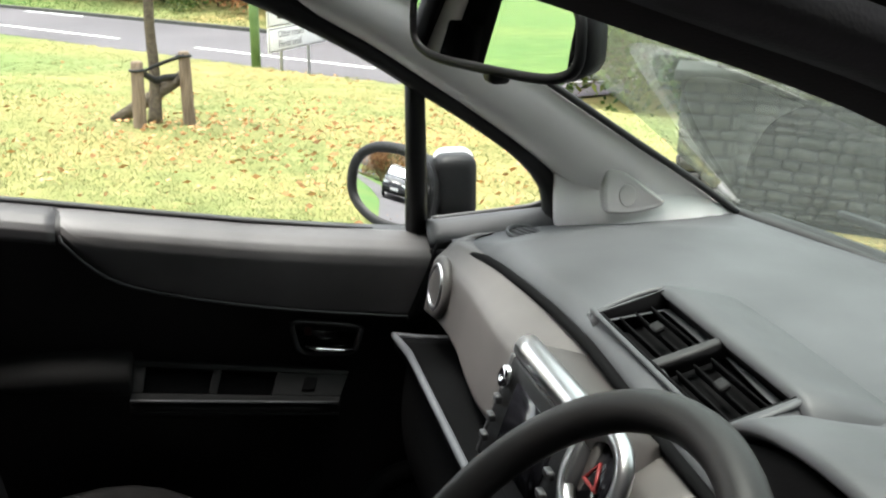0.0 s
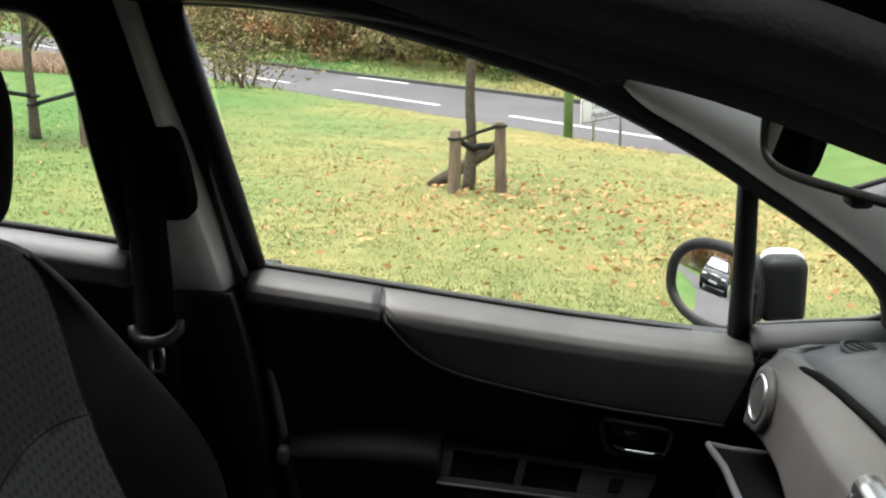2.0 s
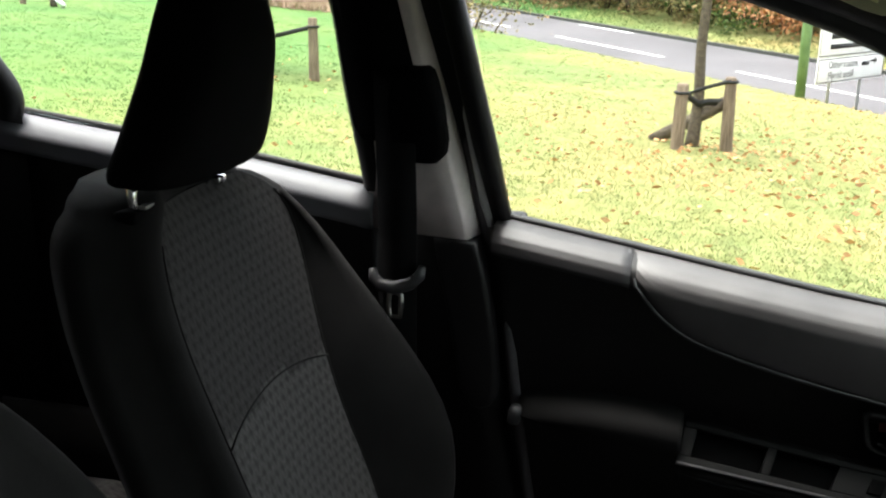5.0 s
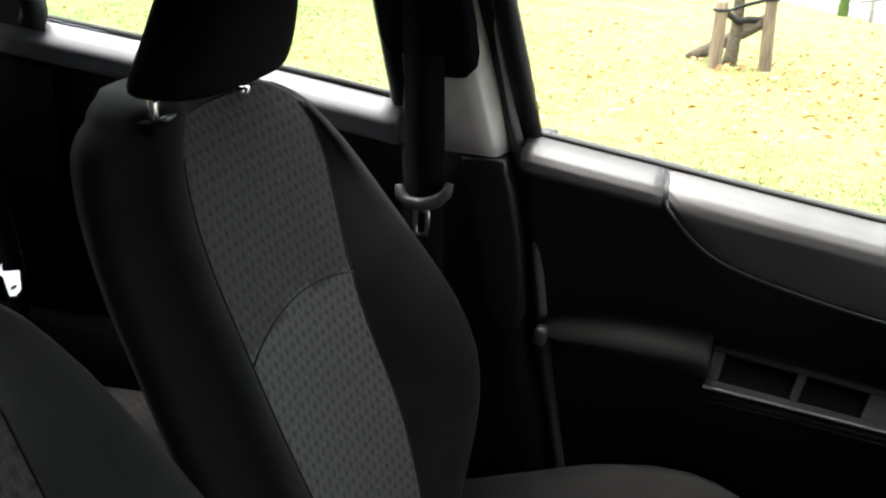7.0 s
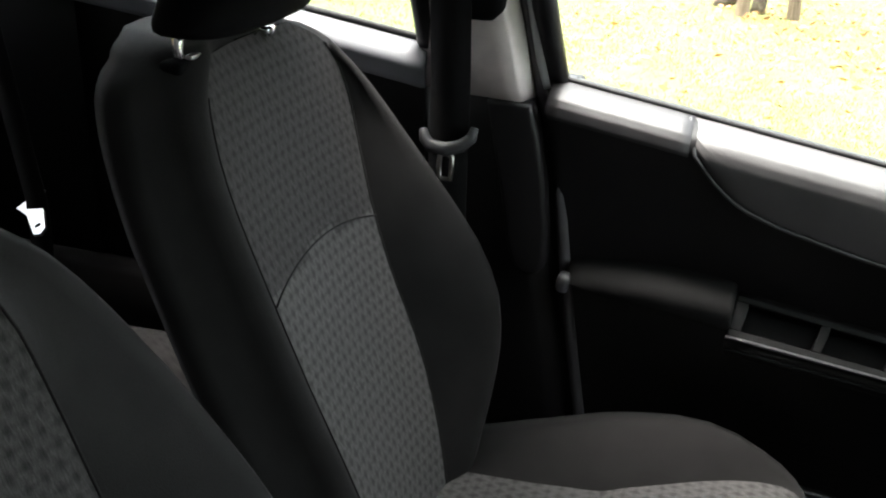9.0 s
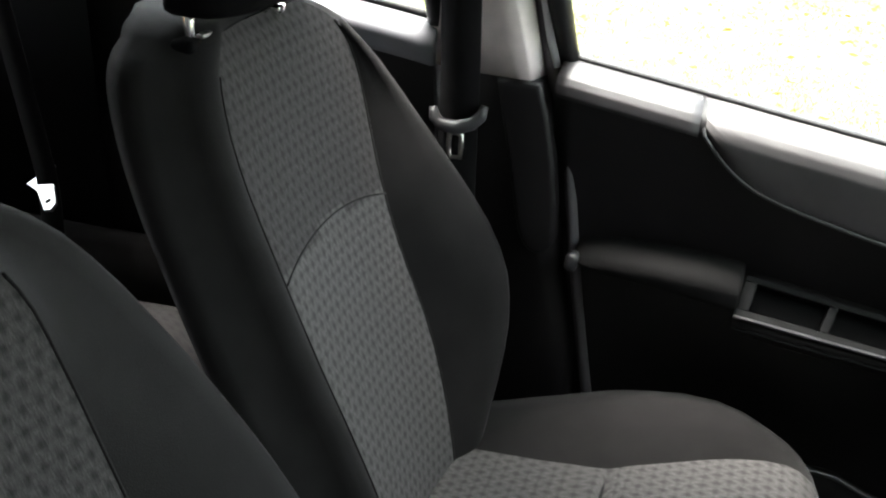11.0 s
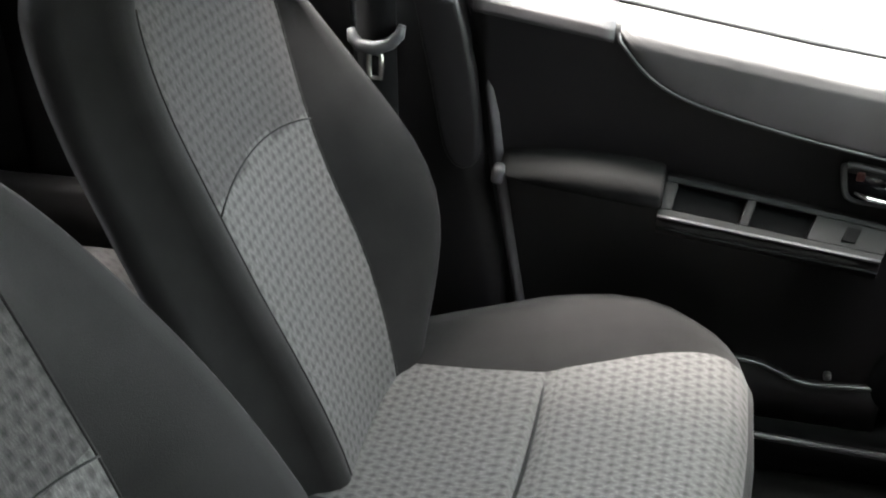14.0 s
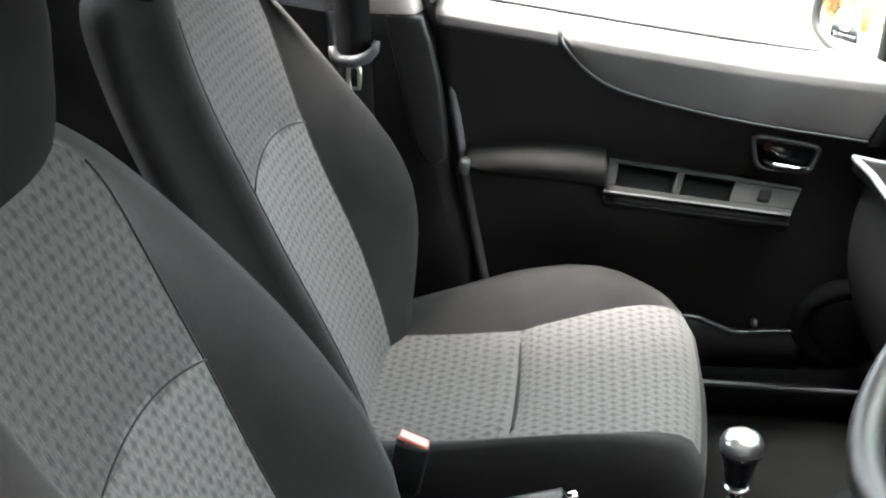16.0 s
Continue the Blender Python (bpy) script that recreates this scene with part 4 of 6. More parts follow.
def build_side_right():
    """Plain body side behind the driver's open door."""
    ob = thing("body_side", "dark inner body side behind the driver's door opening", "body side", (0, 0, 0), "", "structure")
    part("pillar_trim", loft([[Vector((0.95, -y, z)), Vector((1.10, -y, z)), Vector((1.12, -y - 0.08, z)), Vector((0.94, -y - 0.08, z))] for z, y in ((0.3, 0.69), (0.95, 0.69), (1.1, 0.66), (1.47, 0.57))]), BLACK, ob)
    part("panel", box((0.40, -0.71, 0.68), (1.12, 0.06, 0.78), 0.02), DOOR_BLACK, ob)
    part("rear_pillar", loft([[Vector((-0.15, -y, z)), Vector((0.22 - 0.1 * (z - 1), -y, z)), Vector((0.22, -y - 0.06, z)), Vector((-0.15, -y - 0.06, z))] for z, y in ((0.3, 0.69), (1.05, 0.67), (1.46, 0.56))]), BLACK, ob)
    g = part("pane", sheet(lambda u, v: Vector((0.22 + 0.74 * u, -side_y(1.06 + 0.40 * v), 1.06 + 0.40 * v)), 4, 4, 0.004, (0, -1, 0)), GLASS, ob)
    g.visible_shadow = False
    ob2 = thing("tailgate", "dark tailgate lining with a rear window", "tailgate", (0, 0, 0), "", "structure")
    part("lining", box((-0.45, 0, 0.62), (0.06, 1.38, 0.9), 0.02), DOOR_BLACK, ob2)
    g = part("rear_pane", sheet(lambda u, v: Vector((-0.45 + 0.28 * v, (2 * u - 1) * (0.6 - 0.06 * v), 1.07 + 0.33 * v)), 6, 4, 0.004, (-0.8, 0, 0.4)), GLASS, ob2)
    g.visible_shadow = False
    for sy in (-1, 1):
        part("quarter_panel", box((-0.28, sy * 0.70, 0.65), (0.40, 0.06, 0.9), 0.02), DOOR_BLACK, ob2)
        part("frame_post", tube([(-0.45, sy * 0.62, 1.05), (-0.15, sy * 0.55, 1.42)], 0.04, 8), BLACK, ob2)


def pane_shape(points, name, parent, depth=0.004):
    """A window pane on the leaning side plane from (x, z) corners."""
    bm = prism(points, depth, lambda a, b, d: Vector((a, side_y(b) + d + 0.004, b)))
    g = part(name, bm, GLASS, parent, smooth=False)
    g.visible_shadow = False
    return g


def build_front_door():
    ob = thing("front_door", "closed passenger front door with black panel and grey upper pad", "car door", (0, 0, 0), "", "structure")
    # black base panel
    drop_y = curve_at([0, 0.003, 0.008, 0.018, 0.028, 0.042, 0.06, 0.08, 0.12, 0.17, 0.23, 0.30, 0.8], [0.704, 0.688, 0.673, 0.656, 0.648, 0.645, 0.650, 0.656, 0.666, 0.676, 0.686, 0.692, 0.692])
    def panel(u, v):
        x = 1.287 + 0.86 * u
        d = 0.70 * (v * 0.35 + 0.65 * v * v)
        return Vector((x + 0.05 * v * v * u, drop_y(d), belt_z(x) - d))
    part("door_panel", sheet(panel, 30, 60, 0.03, (0, 1, 0)), DOOR_BLACK, ob)
    # Strip over the black panel's top; its paler grey stands for window light.
    def gleam_strip(u, v):
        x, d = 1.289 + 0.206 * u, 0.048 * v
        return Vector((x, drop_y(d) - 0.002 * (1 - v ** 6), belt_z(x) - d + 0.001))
    part("shoulder_gleam", sheet(gleam_strip, 12, 24, 0.006, (0, 1, 0)), DOOR_GLEAM, ob, "grey strip for window light along the door shoulder")
    # outer skin
    part("outer_skin", prism([(1.22, 0.26), (2.25, 0.26), (2.25, 0.835), (1.9, 0.875), (1.6, 0.915), (1.22, 0.965)], 0.03, lambda a, b, d: Vector((a, 0.78 + d, b)), 0.01), PAINT, ob)
    part("edge_seal", box((1.272, 0.735, 0.80), (0.10, 0.05, 0.42), 0.006), RUBBER, ob)
    # front pad above the sweeping line
    def pad(u, v):
        x = 1.489 + 0.611 * u
        zt, zl = belt_z(x), pad_low(x)
        h = max(0.0, zt - zl)
        d = h * v ** 1.6
        y = drop_y(d) if d < 0.042 else 0.645 + 0.013 * ((d - 0.042) / (h - 0.042)) ** 1.3
        return Vector((x, y - 0.006 * min(1.0, u / 0.08), zt - d))
    part("upper_pad", sheet(pad, 40, 40, 0.012, (0, 1, 0)), DOOR_GREY, ob, "grey moulded upper door pad")
    edge = [pad(k / 40, 1.0) + Vector((0, -0.005, 0)) for k in range(41)]
    part("pad_edge", tube([pad(0, 0.02 + 0.98 * k / 8) + Vector((0, 0.0005, 0)) for k in range(8)] + edge, [0.0016] * 8 + [0.0026] * 41, 8), SATIN, ob, "thin pale edge line")
    # sealing lip at the glass
    part("belt_seal", tube([(x, 0.701, belt_z(x) + 0.002) for x in np.linspace(1.29, 1.98, 24)], [0.0045] * 16 + [0.0045 - 0.0005 * k for k in range(8)], 8), RUBBER, ob)
    # armrest
    rings = []
    for x, zt, zb, yi in ((1.340, 0.750, 0.720, 0.636), (1.35, 0.754, 0.714, 0.624), (1.40, 0.760, 0.709, 0.616), (1.47, 0.763, 0.704, 0.612), (1.54, 0.760, 0.697, 0.612), (1.582, 0.755, 0.693, 0.612), (1.588, 0.751, 0.698, 0.616)):
        zt -= 0.014
        rings.append([Vector((x, 0.70, zt + 0.002)), Vector((x, 0.66, zt + 0.004)), Vector((x, yi + 0.010, zt - 0.003)), Vector((x, yi, zt - 0.015)), Vector((x, yi, zb + 0.008)), Vector((x, yi + 0.012, zb)), Vector((x, 0.70, zb - 0.03))])
    part("armrest", loft(rings), ARM_GREY, ob, "grey padded armrest")
    part("armrest_cap", box((1.338, 0.632, 0.722), (0.020, 0.026, 0.03), 0.007, pose(0, 0, 0, 0, 10, 0)), SATIN, ob)
    # pull-handle strip with switch panel
    a0, a1, b1, b0 = Vector((1.592, 0.655, 0.738)), Vector((1.93, 0.655, 0.690)), Vector((1.905, 0.610, 0.655)), Vector((1.583, 0.610, 0.690))
    nrm = (a1 - a0).cross(b0 - a0).normalized()
    if nrm.z < 0:
        nrm = -nrm
    def plate(a, b, d):
        return a0.lerp(a1, a).lerp(b0.lerp(b1, a), b) - nrm * d
    rings = []
    for k in range(9):
        p, q = plate(k / 8, 1.0, 0.004), plate(k / 8, 0.0, 0.004)
        rings.append([p, p + Vector((0, 0.003, -0.028)), Vector((p.x, 0.70, p.z - 0.05)), Vector((q.x, 0.70, q.z)), q - nrm * 0.016, p - nrm * 0.016 + Vector((0, 0.004, 0))])
    pull = part("pull_body", loft(rings), DOOR_BLACK, ob)
    def bar(u0, u1, v0, v1, mat, name, lift=0.0, deep=0.018):
        return part(name, prism([(u0, v0), (u1, v0), (u1, v1), (u0, v1)], deep, lambda a, b, d: plate(a, b, d - lift), 0.0015), mat, pull)
    bar(0.0, 1.0, 0.0, 0.14, RIM_GREY, "switch_panel_rim")
    bar(0.0, 1.0, 0.80, 1.0, RIM_GREY, "switch_panel_rim")
    bar(0.0, 0.055, 0.14, 0.80, RIM_GREY, "switch_panel_rim")
    bar(0.36, 0.40, 0.14, 0.80, RIM_GREY, "switch_panel_rim")
    bar(0.66, 1.0, 0.14, 0.80, RIM_GREY, "switch_panel_plate")
    bar(0.05, 0.70, 0.1, 0.84, MATT, "pull_well", -0.016, 0.006)
    bar(0.80, 0.86, 0.28, 0.66, MATT, "window_switch", 0.004, 0.008)
    part("panel_edge", tube([plate(k / 10, 1.0, 0.001) for k in range(11)], 0.003, 8), SATIN, pull)
    part("lower_ridge", tube([plate(k / 10, 1.0, 0.001) + Vector((0, 0.004, -0.021)) for k in range(11)], 0.0028, 8), RIM_GREY, pull)
    # inner handle: a four-cornered recess with a brow over it
    quad = [Vector((1.832, 0, 0.784)), Vector((1.962, 0, 0.762)), Vector((1.944, 0, 0.708)), Vector((1.846, 0, 0.716))]
    def lip(inset, y):
        mid, out = sum(quad, Vector()) / 4, []
        for k in range(4):
            p, q, r = quad[k - 1], quad[k], quad[(k + 1) % 4]
            for t in range(7):
                f = t / 6
                a, b = q.lerp(p, 0.24), q.lerp(r, 0.24)
                v = a.lerp(q, f).lerp(q.lerp(b, f), f)
                out.append(Vector((mid.x + (v.x - mid.x) * inset, y, mid.z + (v.z - mid.z) * inset)))
        return out
    bezel = part("handle_bezel", loft([lip(1.0, 0.682), lip(1.0, 0.673), lip(0.97, 0.669), lip(0.88, 0.669), lip(0.84, 0.674), lip(0.80, 0.690)], caps=False), SATIN, ob, "satin grey handle surround")
    part("handle_cup", loft([lip(0.86, 0.676), lip(0.70, 0.692)]), GLOSS_BLACK, bezel)
    brow = [lip(0.94, 0.667)[k] for k in (3, 4, 5, 6, 7, 8, 9, 10)]
    part("handle_brow", tube(brow, 0.006, 8, None, 0.8), SATIN, bezel)
    part("handle_lever", tube([(1.861, 0.670, 0.734), (1.88, 0.664, 0.728), (1.915, 0.662, 0.7235), (1.941, 0.665, 0.7225)], [0.004, 0.0065, 0.0065, 0.005], 10, None, 0.8), CHROME, bezel, "chrome door release lever")
    part("lock_tab", box((1.866, 0.676, 0.757), (0.012, 0.006, 0.016), 0.003), DULL_RED, bezel)
    # door pocket and loudspeaker
    rim = arc_points([(1.50, 0.652, 0.44), (1.74, 0.650, 0.432), (1.79, 0.650, 0.420), (1.84, 0.650, 0.402), (1.90, 0.650, 0.405), (1.96, 0.652, 0.408)], 5)
    part("pocket", loft([[p, p + Vector((0, 0.008, 0.004)), Vector((p.x, 0.664, 0.36)), Vector((p.x, 0.66, 0.31)), Vector((p.x, 0.650, 0.31)), Vector((p.x, 0.648, 0.38))] for p in rim]), DOOR_BLACK, ob)
    part("pocket_rim", tube(rim, 0.004, 8), SATIN, ob)
    part("clip", box((1.873, 0.645, 0.425), (0.012, 0.014, 0.014), 0.004), SATIN, ob)
    sp = part("speaker", torus((2.034, 0.660, 0.42), (0, 1, 0.15), 0.078, 0.02, 40, 12), MATT, ob)
    part("speaker_grille", prism([(0.085 * math.cos(2 * math.pi * k / 32), 0.085 * math.sin(2 * math.pi * k / 32)) for k in range(32)], 0.01, lambda a, b, d: Vector((2.034 + 0.85 * a, 0.668 + d + 0.15 * b, 0.42 + 0.85 * b))), RUBBER, sp)
    # window frame and panes
    part("window_frame", tube([(1.294, side_y(1.0) + 0.004, 1.0), (1.272, side_y(1.12) + 0.004, 1.12), (1.246, side_y(1.26) + 0.004, 1.26), (1.216, side_y(1.42) + 0.004, 1.42)], [0.016, 0.018, 0.018, 0.018], 10), BLACK, ob)
    part("frame_strip", tube([(1.276, 0.692, 1.0), (1.252, 0.670, 1.13), (1.233, 0.648, 1.228), (1.205, 0.617, 1.337), (1.190, 0.59, 1.42)], [0.009, 0.009, 0.007, 0.005, 0.004], 8), PAINT, ob, "painted inner door frame")
    part("frame_plate", loft([[Vector((a, side_y(z) + 0.008, z)), Vector((b, side_y(z) + 0.004, z)), Vector((b, side_y(z) + 0.024, z)), Vector((a, side_y(z) + 0.03, z))] for z, a, b in ((0.99, 1.24, 1.294), (1.12, 1.22, 1.275), (1.26, 1.19, 1.249), (1.43, 1.16, 1.219))]), BLACK, ob)
    part("quarter_post", tube([(2.054, side_y(0.93) - 0.014, 0.905), (2.048, side_y(1.05) - 0.012, 1.05), (2.038, side_y(1.2) - 0.01, 1.21)], [0.019, 0.017, 0.015], 10), BLACK, ob)
    qb = [(2.08, 0.704, 0.925), (2.17, 0.708, 0.93), (2.25, 0.706, 0.937), (2.285, 0.69, 0.955)]
    part("quarter_sill", tube(arc_points(qb, 5), 0.006, 8), SATIN, ob)
    part("sail_panel", sheet(lambda u, v: Vector((2.065 + 0.225 * u, 0.71 - 0.06 * v, 0.924 + 0.012 * u + 0.006 * math.sin(math.pi * v) - 0.02 * v * v)), 10, 6, 0.012, (0, 0, -1)), DASH_TOP, ob, "grey triangular corner panel under the quarter window")
    pane_shape([(1.30, 1.00), (1.60, 0.955), (2.05, 0.895), (2.04, 1.18), (1.94, 1.24), (1.77, 1.32), (1.57, 1.385), (1.42, 1.405), (1.25, 1.425)], "pane", ob)
    pane_shape([(2.06, 0.92), (2.27, 0.93), (2.28, 1.0), (2.2, 1.08), (2.05, 1.18)], "quarter_pane", ob)


def build_rear_door():
    ob = thing("rear_door", "closed passenger rear door with black panel and pale belt cap", "car door", (0, 0, 0), "", "structure")
    up = [(x, belt_z(x) - 0.03) for x in (1.10, 0.9, 0.7, 0.5, 0.3)]
    part("base_panel", prism([(0.25, 0.30), (1.12, 0.30)] + up, 0.05, lambda a, b, d: Vector((a, 0.69 + d, b)), 0.006), DOOR_BLACK, ob)
    def cap(u, v):
        x = 0.40 + 0.70 * u
        return Vector((x, 0.690 - 0.055 * min(1, 1.5 * v) ** 0.7 + 0.008 * v, belt_z(x) - 0.012 * v - 0.045 * v ** 2.2))
    part("belt_cap", sheet(cap, 20, 12, 0.02, (0, 1, -0.2)), CAP_GREY, ob, "grey belt cap")
    part("belt_seal", tube([(x, 0.688, belt_z(x) + 0.004) for x in np.linspace(0.46, 1.10, 20)], 0.006, 8), RUBBER, ob)
    part("window_frame", tube(arc_points([(1.10, side_y(1.05) - 0.005, 1.05), (1.085, side_y(1.2) - 0.005, 1.2), (1.075, side_y(1.34) - 0.005, 1.34), (1.04, side_y(1.41) - 0.003, 1.415), (0.95, side_y(1.43), 1.435)], 6), 0.02, 10), BLACK, ob)
    part("window_frame", tube(arc_points([(0.47, side_y(1.12) - 0.005, 1.12), (0.475, side_y(1.16), 1.17), (0.40, side_y(1.3), 1.30), (0.36, side_y(1.4), 1.40)], 6), 0.022, 10), BLACK, ob)
    pane_shape([(0.45, 1.135), (1.09, 1.05), (1.075, 1.34), (1.04, 1.42), (0.36, 1.42)], "pane", ob)
    part("rear_quarter", loft([[Vector((-0.2, y, z)), Vector((0.40 + (0.10 if z < 1.2 else -0.05), y, z)), Vector((0.40, y + 0.05, z)), Vector((-0.2, y + 0.05, z))] for z, y in ((0.3, 0.68), (1.1, 0.655), (1.15, 0.65), (1.43, 0.56))]), BLACK, ob)
    part("outer_skin", prism([(0.2, 0.26), (1.20, 0.26), (1.20, 0.97), (0.2, 1.08)], 0.03, lambda a, b, d: Vector((a, 0.78 + d, b)), 0.01), PAINT, ob)


def build_centre_pillar():
    ob = thing("centre_pillar", "pale cloth-grey upper pillar trim over a black lower trim", "pillar", (0, 0, 0), "", "structure")
    rings = []
    for z, xr, xc, xe, y in ((0.985, 1.085, 1.253, 1.262, 0.655), (1.06, 1.078, 1.236, 1.247, 0.645), (1.13, 1.073, 1.221, 1.233, 0.632), (1.24, 1.064, 1.196, 1.211, 0.607), (1.36, 1.055, 1.176, 1.184, 0.575), (1.43, 1.05, 1.163, 1.171, 0.552)):
        rings.append([Vector((xr, y + 0.03, z)), Vector((xr + 0.012, y + 0.018, z)), Vector((xr + 0.05, y + 0.006, z)), Vector((xc - 0.030, y - 0.004, z)), Vector((xc - 0.005, y - 0.005, z)), Vector((xc, y, z)), Vector((xe, y + 0.034, z)), Vector((xe, y + 0.07, z)), Vector((xr, y + 0.07, z))])
    part("upper_trim", loft(rings), TRIM_LIGHT, ob)
    rings = []
    for z, xr, xf, y in ((0.28, 1.08, 1.365, 0.665), (0.55, 1.10, 1.345, 0.660), (0.70, 1.105, 1.315, 0.655), (0.76, 1.105, 1.305, 0.650), (0.90, 1.095, 1.282, 0.650), (0.985, 1.09, 1.266, 0.652)):
        rings.append([Vector((xr, y + 0.03, z)), Vector((xr + 0.02, y, z)), Vector((xf - 0.06, y, z)), Vector((xf - 0.035, y - 0.004, z)), Vector((xf - 0.012, y + 0.004, z)), Vector((xf, y + 0.04, z)), Vector((xr, y + 0.06, z))])
    part("lower_trim", loft(rings), DOOR_BLACK, ob)
    cover = [(1.20, 0.984), (1.266, 0.984), (1.282, 0.936), (1.295, 0.868), (1.304, 0.797), (1.306, 0.750), (1.302, 0.733), (1.294, 0.724), (1.28, 0.719), (1.266, 0.724), (1.255, 0.737), (1.247, 0.755), (1.242, 0.775), (1.236, 0.805), (1.228, 0.85), (1.213, 0.92)]
    part("trim_cover", prism(cover, 0.03, lambda a, b, d: Vector((a, 0.638 + d - 0.05 * max(0, 0.80 - b), b)), 0.009), DOOR_BLACK, ob, "raised black belt cover with a rounded foot")
    part("body_seal", tube(arc_points([(1.40, 0.69, 0.32), (1.345, 0.685, 0.62), (1.302, 0.682, 0.90), (1.269, 0.690, 1.0), (1.238, 0.672, 1.15), (1.204, 0.644, 1.29), (1.186, 0.618, 1.37), (1.184, 0.602, 1.42), (1.22, 0.575, 1.435)], 5), 0.009, 8), SEAL_GREY, ob)


def build_front_belt():
    ob = thing("seat_belt", "black webbing seat belt with grey buckle tongue hanging on the pillar", "seat belt", (1.15, 0.62, 1.2))
    o = Vector((1.15, 0.62, 1.2))
    def strap(points, w, name, mat):
        rings = []
        for p in points:
            p = Vector(p) - o
            rings.append([p + Vector((-w, -0.001, 0)), p + Vector((w, -0.001, 0)), p + Vector((w, 0.0015, 0)), p + Vector((-w, 0.0015, 0))])
        return part(name, loft(rings), mat, ob)
    strap(arc_points([(1.152, 0.592, 1.235), (1.150, 0.612, 1.12), (1.148, 0.632, 1.0), (1.147, 0.637, 0.93), (1.15, 0.640, 0.7), (1.16, 0.643, 0.35)], 5), 0.030, "webbing", WEBBING)
    # Black cover carried up the pale pillar face to stand for deep shade.
    part("adjuster_shade_cover", loft([[Vector((xr, y + 0.02, z)) - o, Vector((xr + 0.008, y - 0.007, z)) - o, Vector((xf - 0.008, y - 0.008, z)) - o, Vector((xf, y + 0.01, z)) - o] for z, xr, xf, y in ((1.13, 1.088, 1.190, 0.632), (1.15, 1.076, 1.198, 0.627), (1.24, 1.066, 1.186, 0.607), (1.36, 1.058, 1.164, 0.575), (1.43, 1.052, 1.152, 0.552))]), MATT, ob, "black adjuster cover run up the pillar in place of deep shade")
    guide = []
    for z, xr, xf, y in ((1.246, 1.172, 1.200, 0.594), (1.241, 1.156, 1.210, 0.590), (1.225, 1.144, 1.216, 0.590), (1.19, 1.136, 1.223, 0.597), (1.14, 1.132, 1.227, 0.610), (1.115, 1.132, 1.222, 0.620), (1.102, 1.138, 1.210, 0.627)):
        guide.append([Vector((xr, y + 0.016, z)) - o, Vector((xr + 0.004, y + 0.003, z)) - o, Vector((xr + 0.014, y - 0.004, z)) - o, Vector((xf - 0.014, y - 0.004, z)) - o, Vector((xf - 0.004, y + 0.003, z)) - o, Vector((xf, y + 0.016, z)) - o])
    part("guide_cover", loft(guide), MATT, ob, "black rounded belt guide cover")
    tongue = part("tongue_cover", tube([Vector(p) - o for p in ((1.110, 0.628, 0.934), (1.113, 0.626, 0.920), (1.124, 0.622, 0.911), (1.148, 0.619, 0.909), (1.172, 0.622, 0.917), (1.185, 0.626, 0.929), (1.189, 0.628, 0.944))], [0.006, 0.009, 0.010, 0.011, 0.010, 0.009, 0.006], 12), SATIN, ob, "grey plastic tongue cover")
    loop = [Vector((x, 0.622, z)) for x, z in ((1.147, 0.903), (1.139, 0.897), (1.138, 0.880), (1.140, 0.862), (1.156, 0.862), (1.158, 0.880), (1.158, 0.897), (1.147, 0.903))]
    part("tongue", tube([p - o for p in loop], 0.0042, 8), STEEL, ob)


# ---------------------------------------------------------------- seats
panel_x = curve_at([0.44, 0.50, 0.56, 0.64, 0.74, 0.83, 0.94, 1.03, 1.09, 1.125, 1.14], [1.235, 1.220, 1.200, 1.168, 1.125, 1.090, 1.045, 1.012, 0.985, 0.955, 0.925])
bulge = curve_at([0.44, 0.57, 0.68, 0.79, 0.89, 0.99, 1.06, 1.14], [0.025, 0.055, 0.085, 0.08, 0.055, 0.025, 0.0, -0.015])
half_w = curve_at([0.44, 0.50, 0.60, 0.80, 0.92, 1.00, 1.04, 1.07, 1.092, 1.106, 1.114, 1.119], [0.22, 0.245, 0.265, 0.270, 0.266, 0.256, 0.244, 0.228, 0.204, 0.17, 0.125, 0.07])
panel_w = curve_at([0.44, 0.60, 0.83, 0.95, 1.05, 1.09, 1.125], [0.128, 0.135, 0.147, 0.148, 0.142, 0.12, 0.05])


def smooth_curve(f, z, e=0.02):
    return (f(z - e) + 2 * f(z) + f(z + e)) / 4


far_panel_w = curve_at([0.44, 0.50, 0.56, 0.62, 0.68, 0.74, 0.80, 0.86, 0.92, 0.98, 1.04, 1.08, 1.105, 1.125], [0.075, 0.090, 0.110, 0.128, 0.137, 0.136, 0.138, 0.150, 0.172, 0.193, 0.200, 0.178, 0.13, 0.06])
far_w = curve_at([0.44, 0.50, 0.56, 0.62, 0.70, 0.76, 0.80, 0.92, 1.00, 1.04, 1.07, 1.092, 1.106, 1.114, 1.119], [0.15, 0.198, 0.238, 0.260, 0.270, 0.274, 0.272, 0.266, 0.256, 0.246, 0.230, 0.206, 0.17, 0.125, 0.07])
far_bulge = curve_at([0.44, 0.50, 0.57, 0.64, 0.70, 0.76, 0.82, 0.89, 0.99, 1.06, 1.14], [0.015, 0.028, 0.052, 0.076, 0.090, 0.090, 0.076, 0.055, 0.025, 0.0, -0.015])


tunnel_w = curve_at([0.44, 0.50, 0.60, 0.80, 0.92, 1.00, 1.04, 1.07, 1.092, 1.106, 1.114, 1.119], [0.24, 0.268, 0.300, 0.313, 0.312, 0.302, 0.284, 0.252, 0.22, 0.18, 0.13, 0.07])
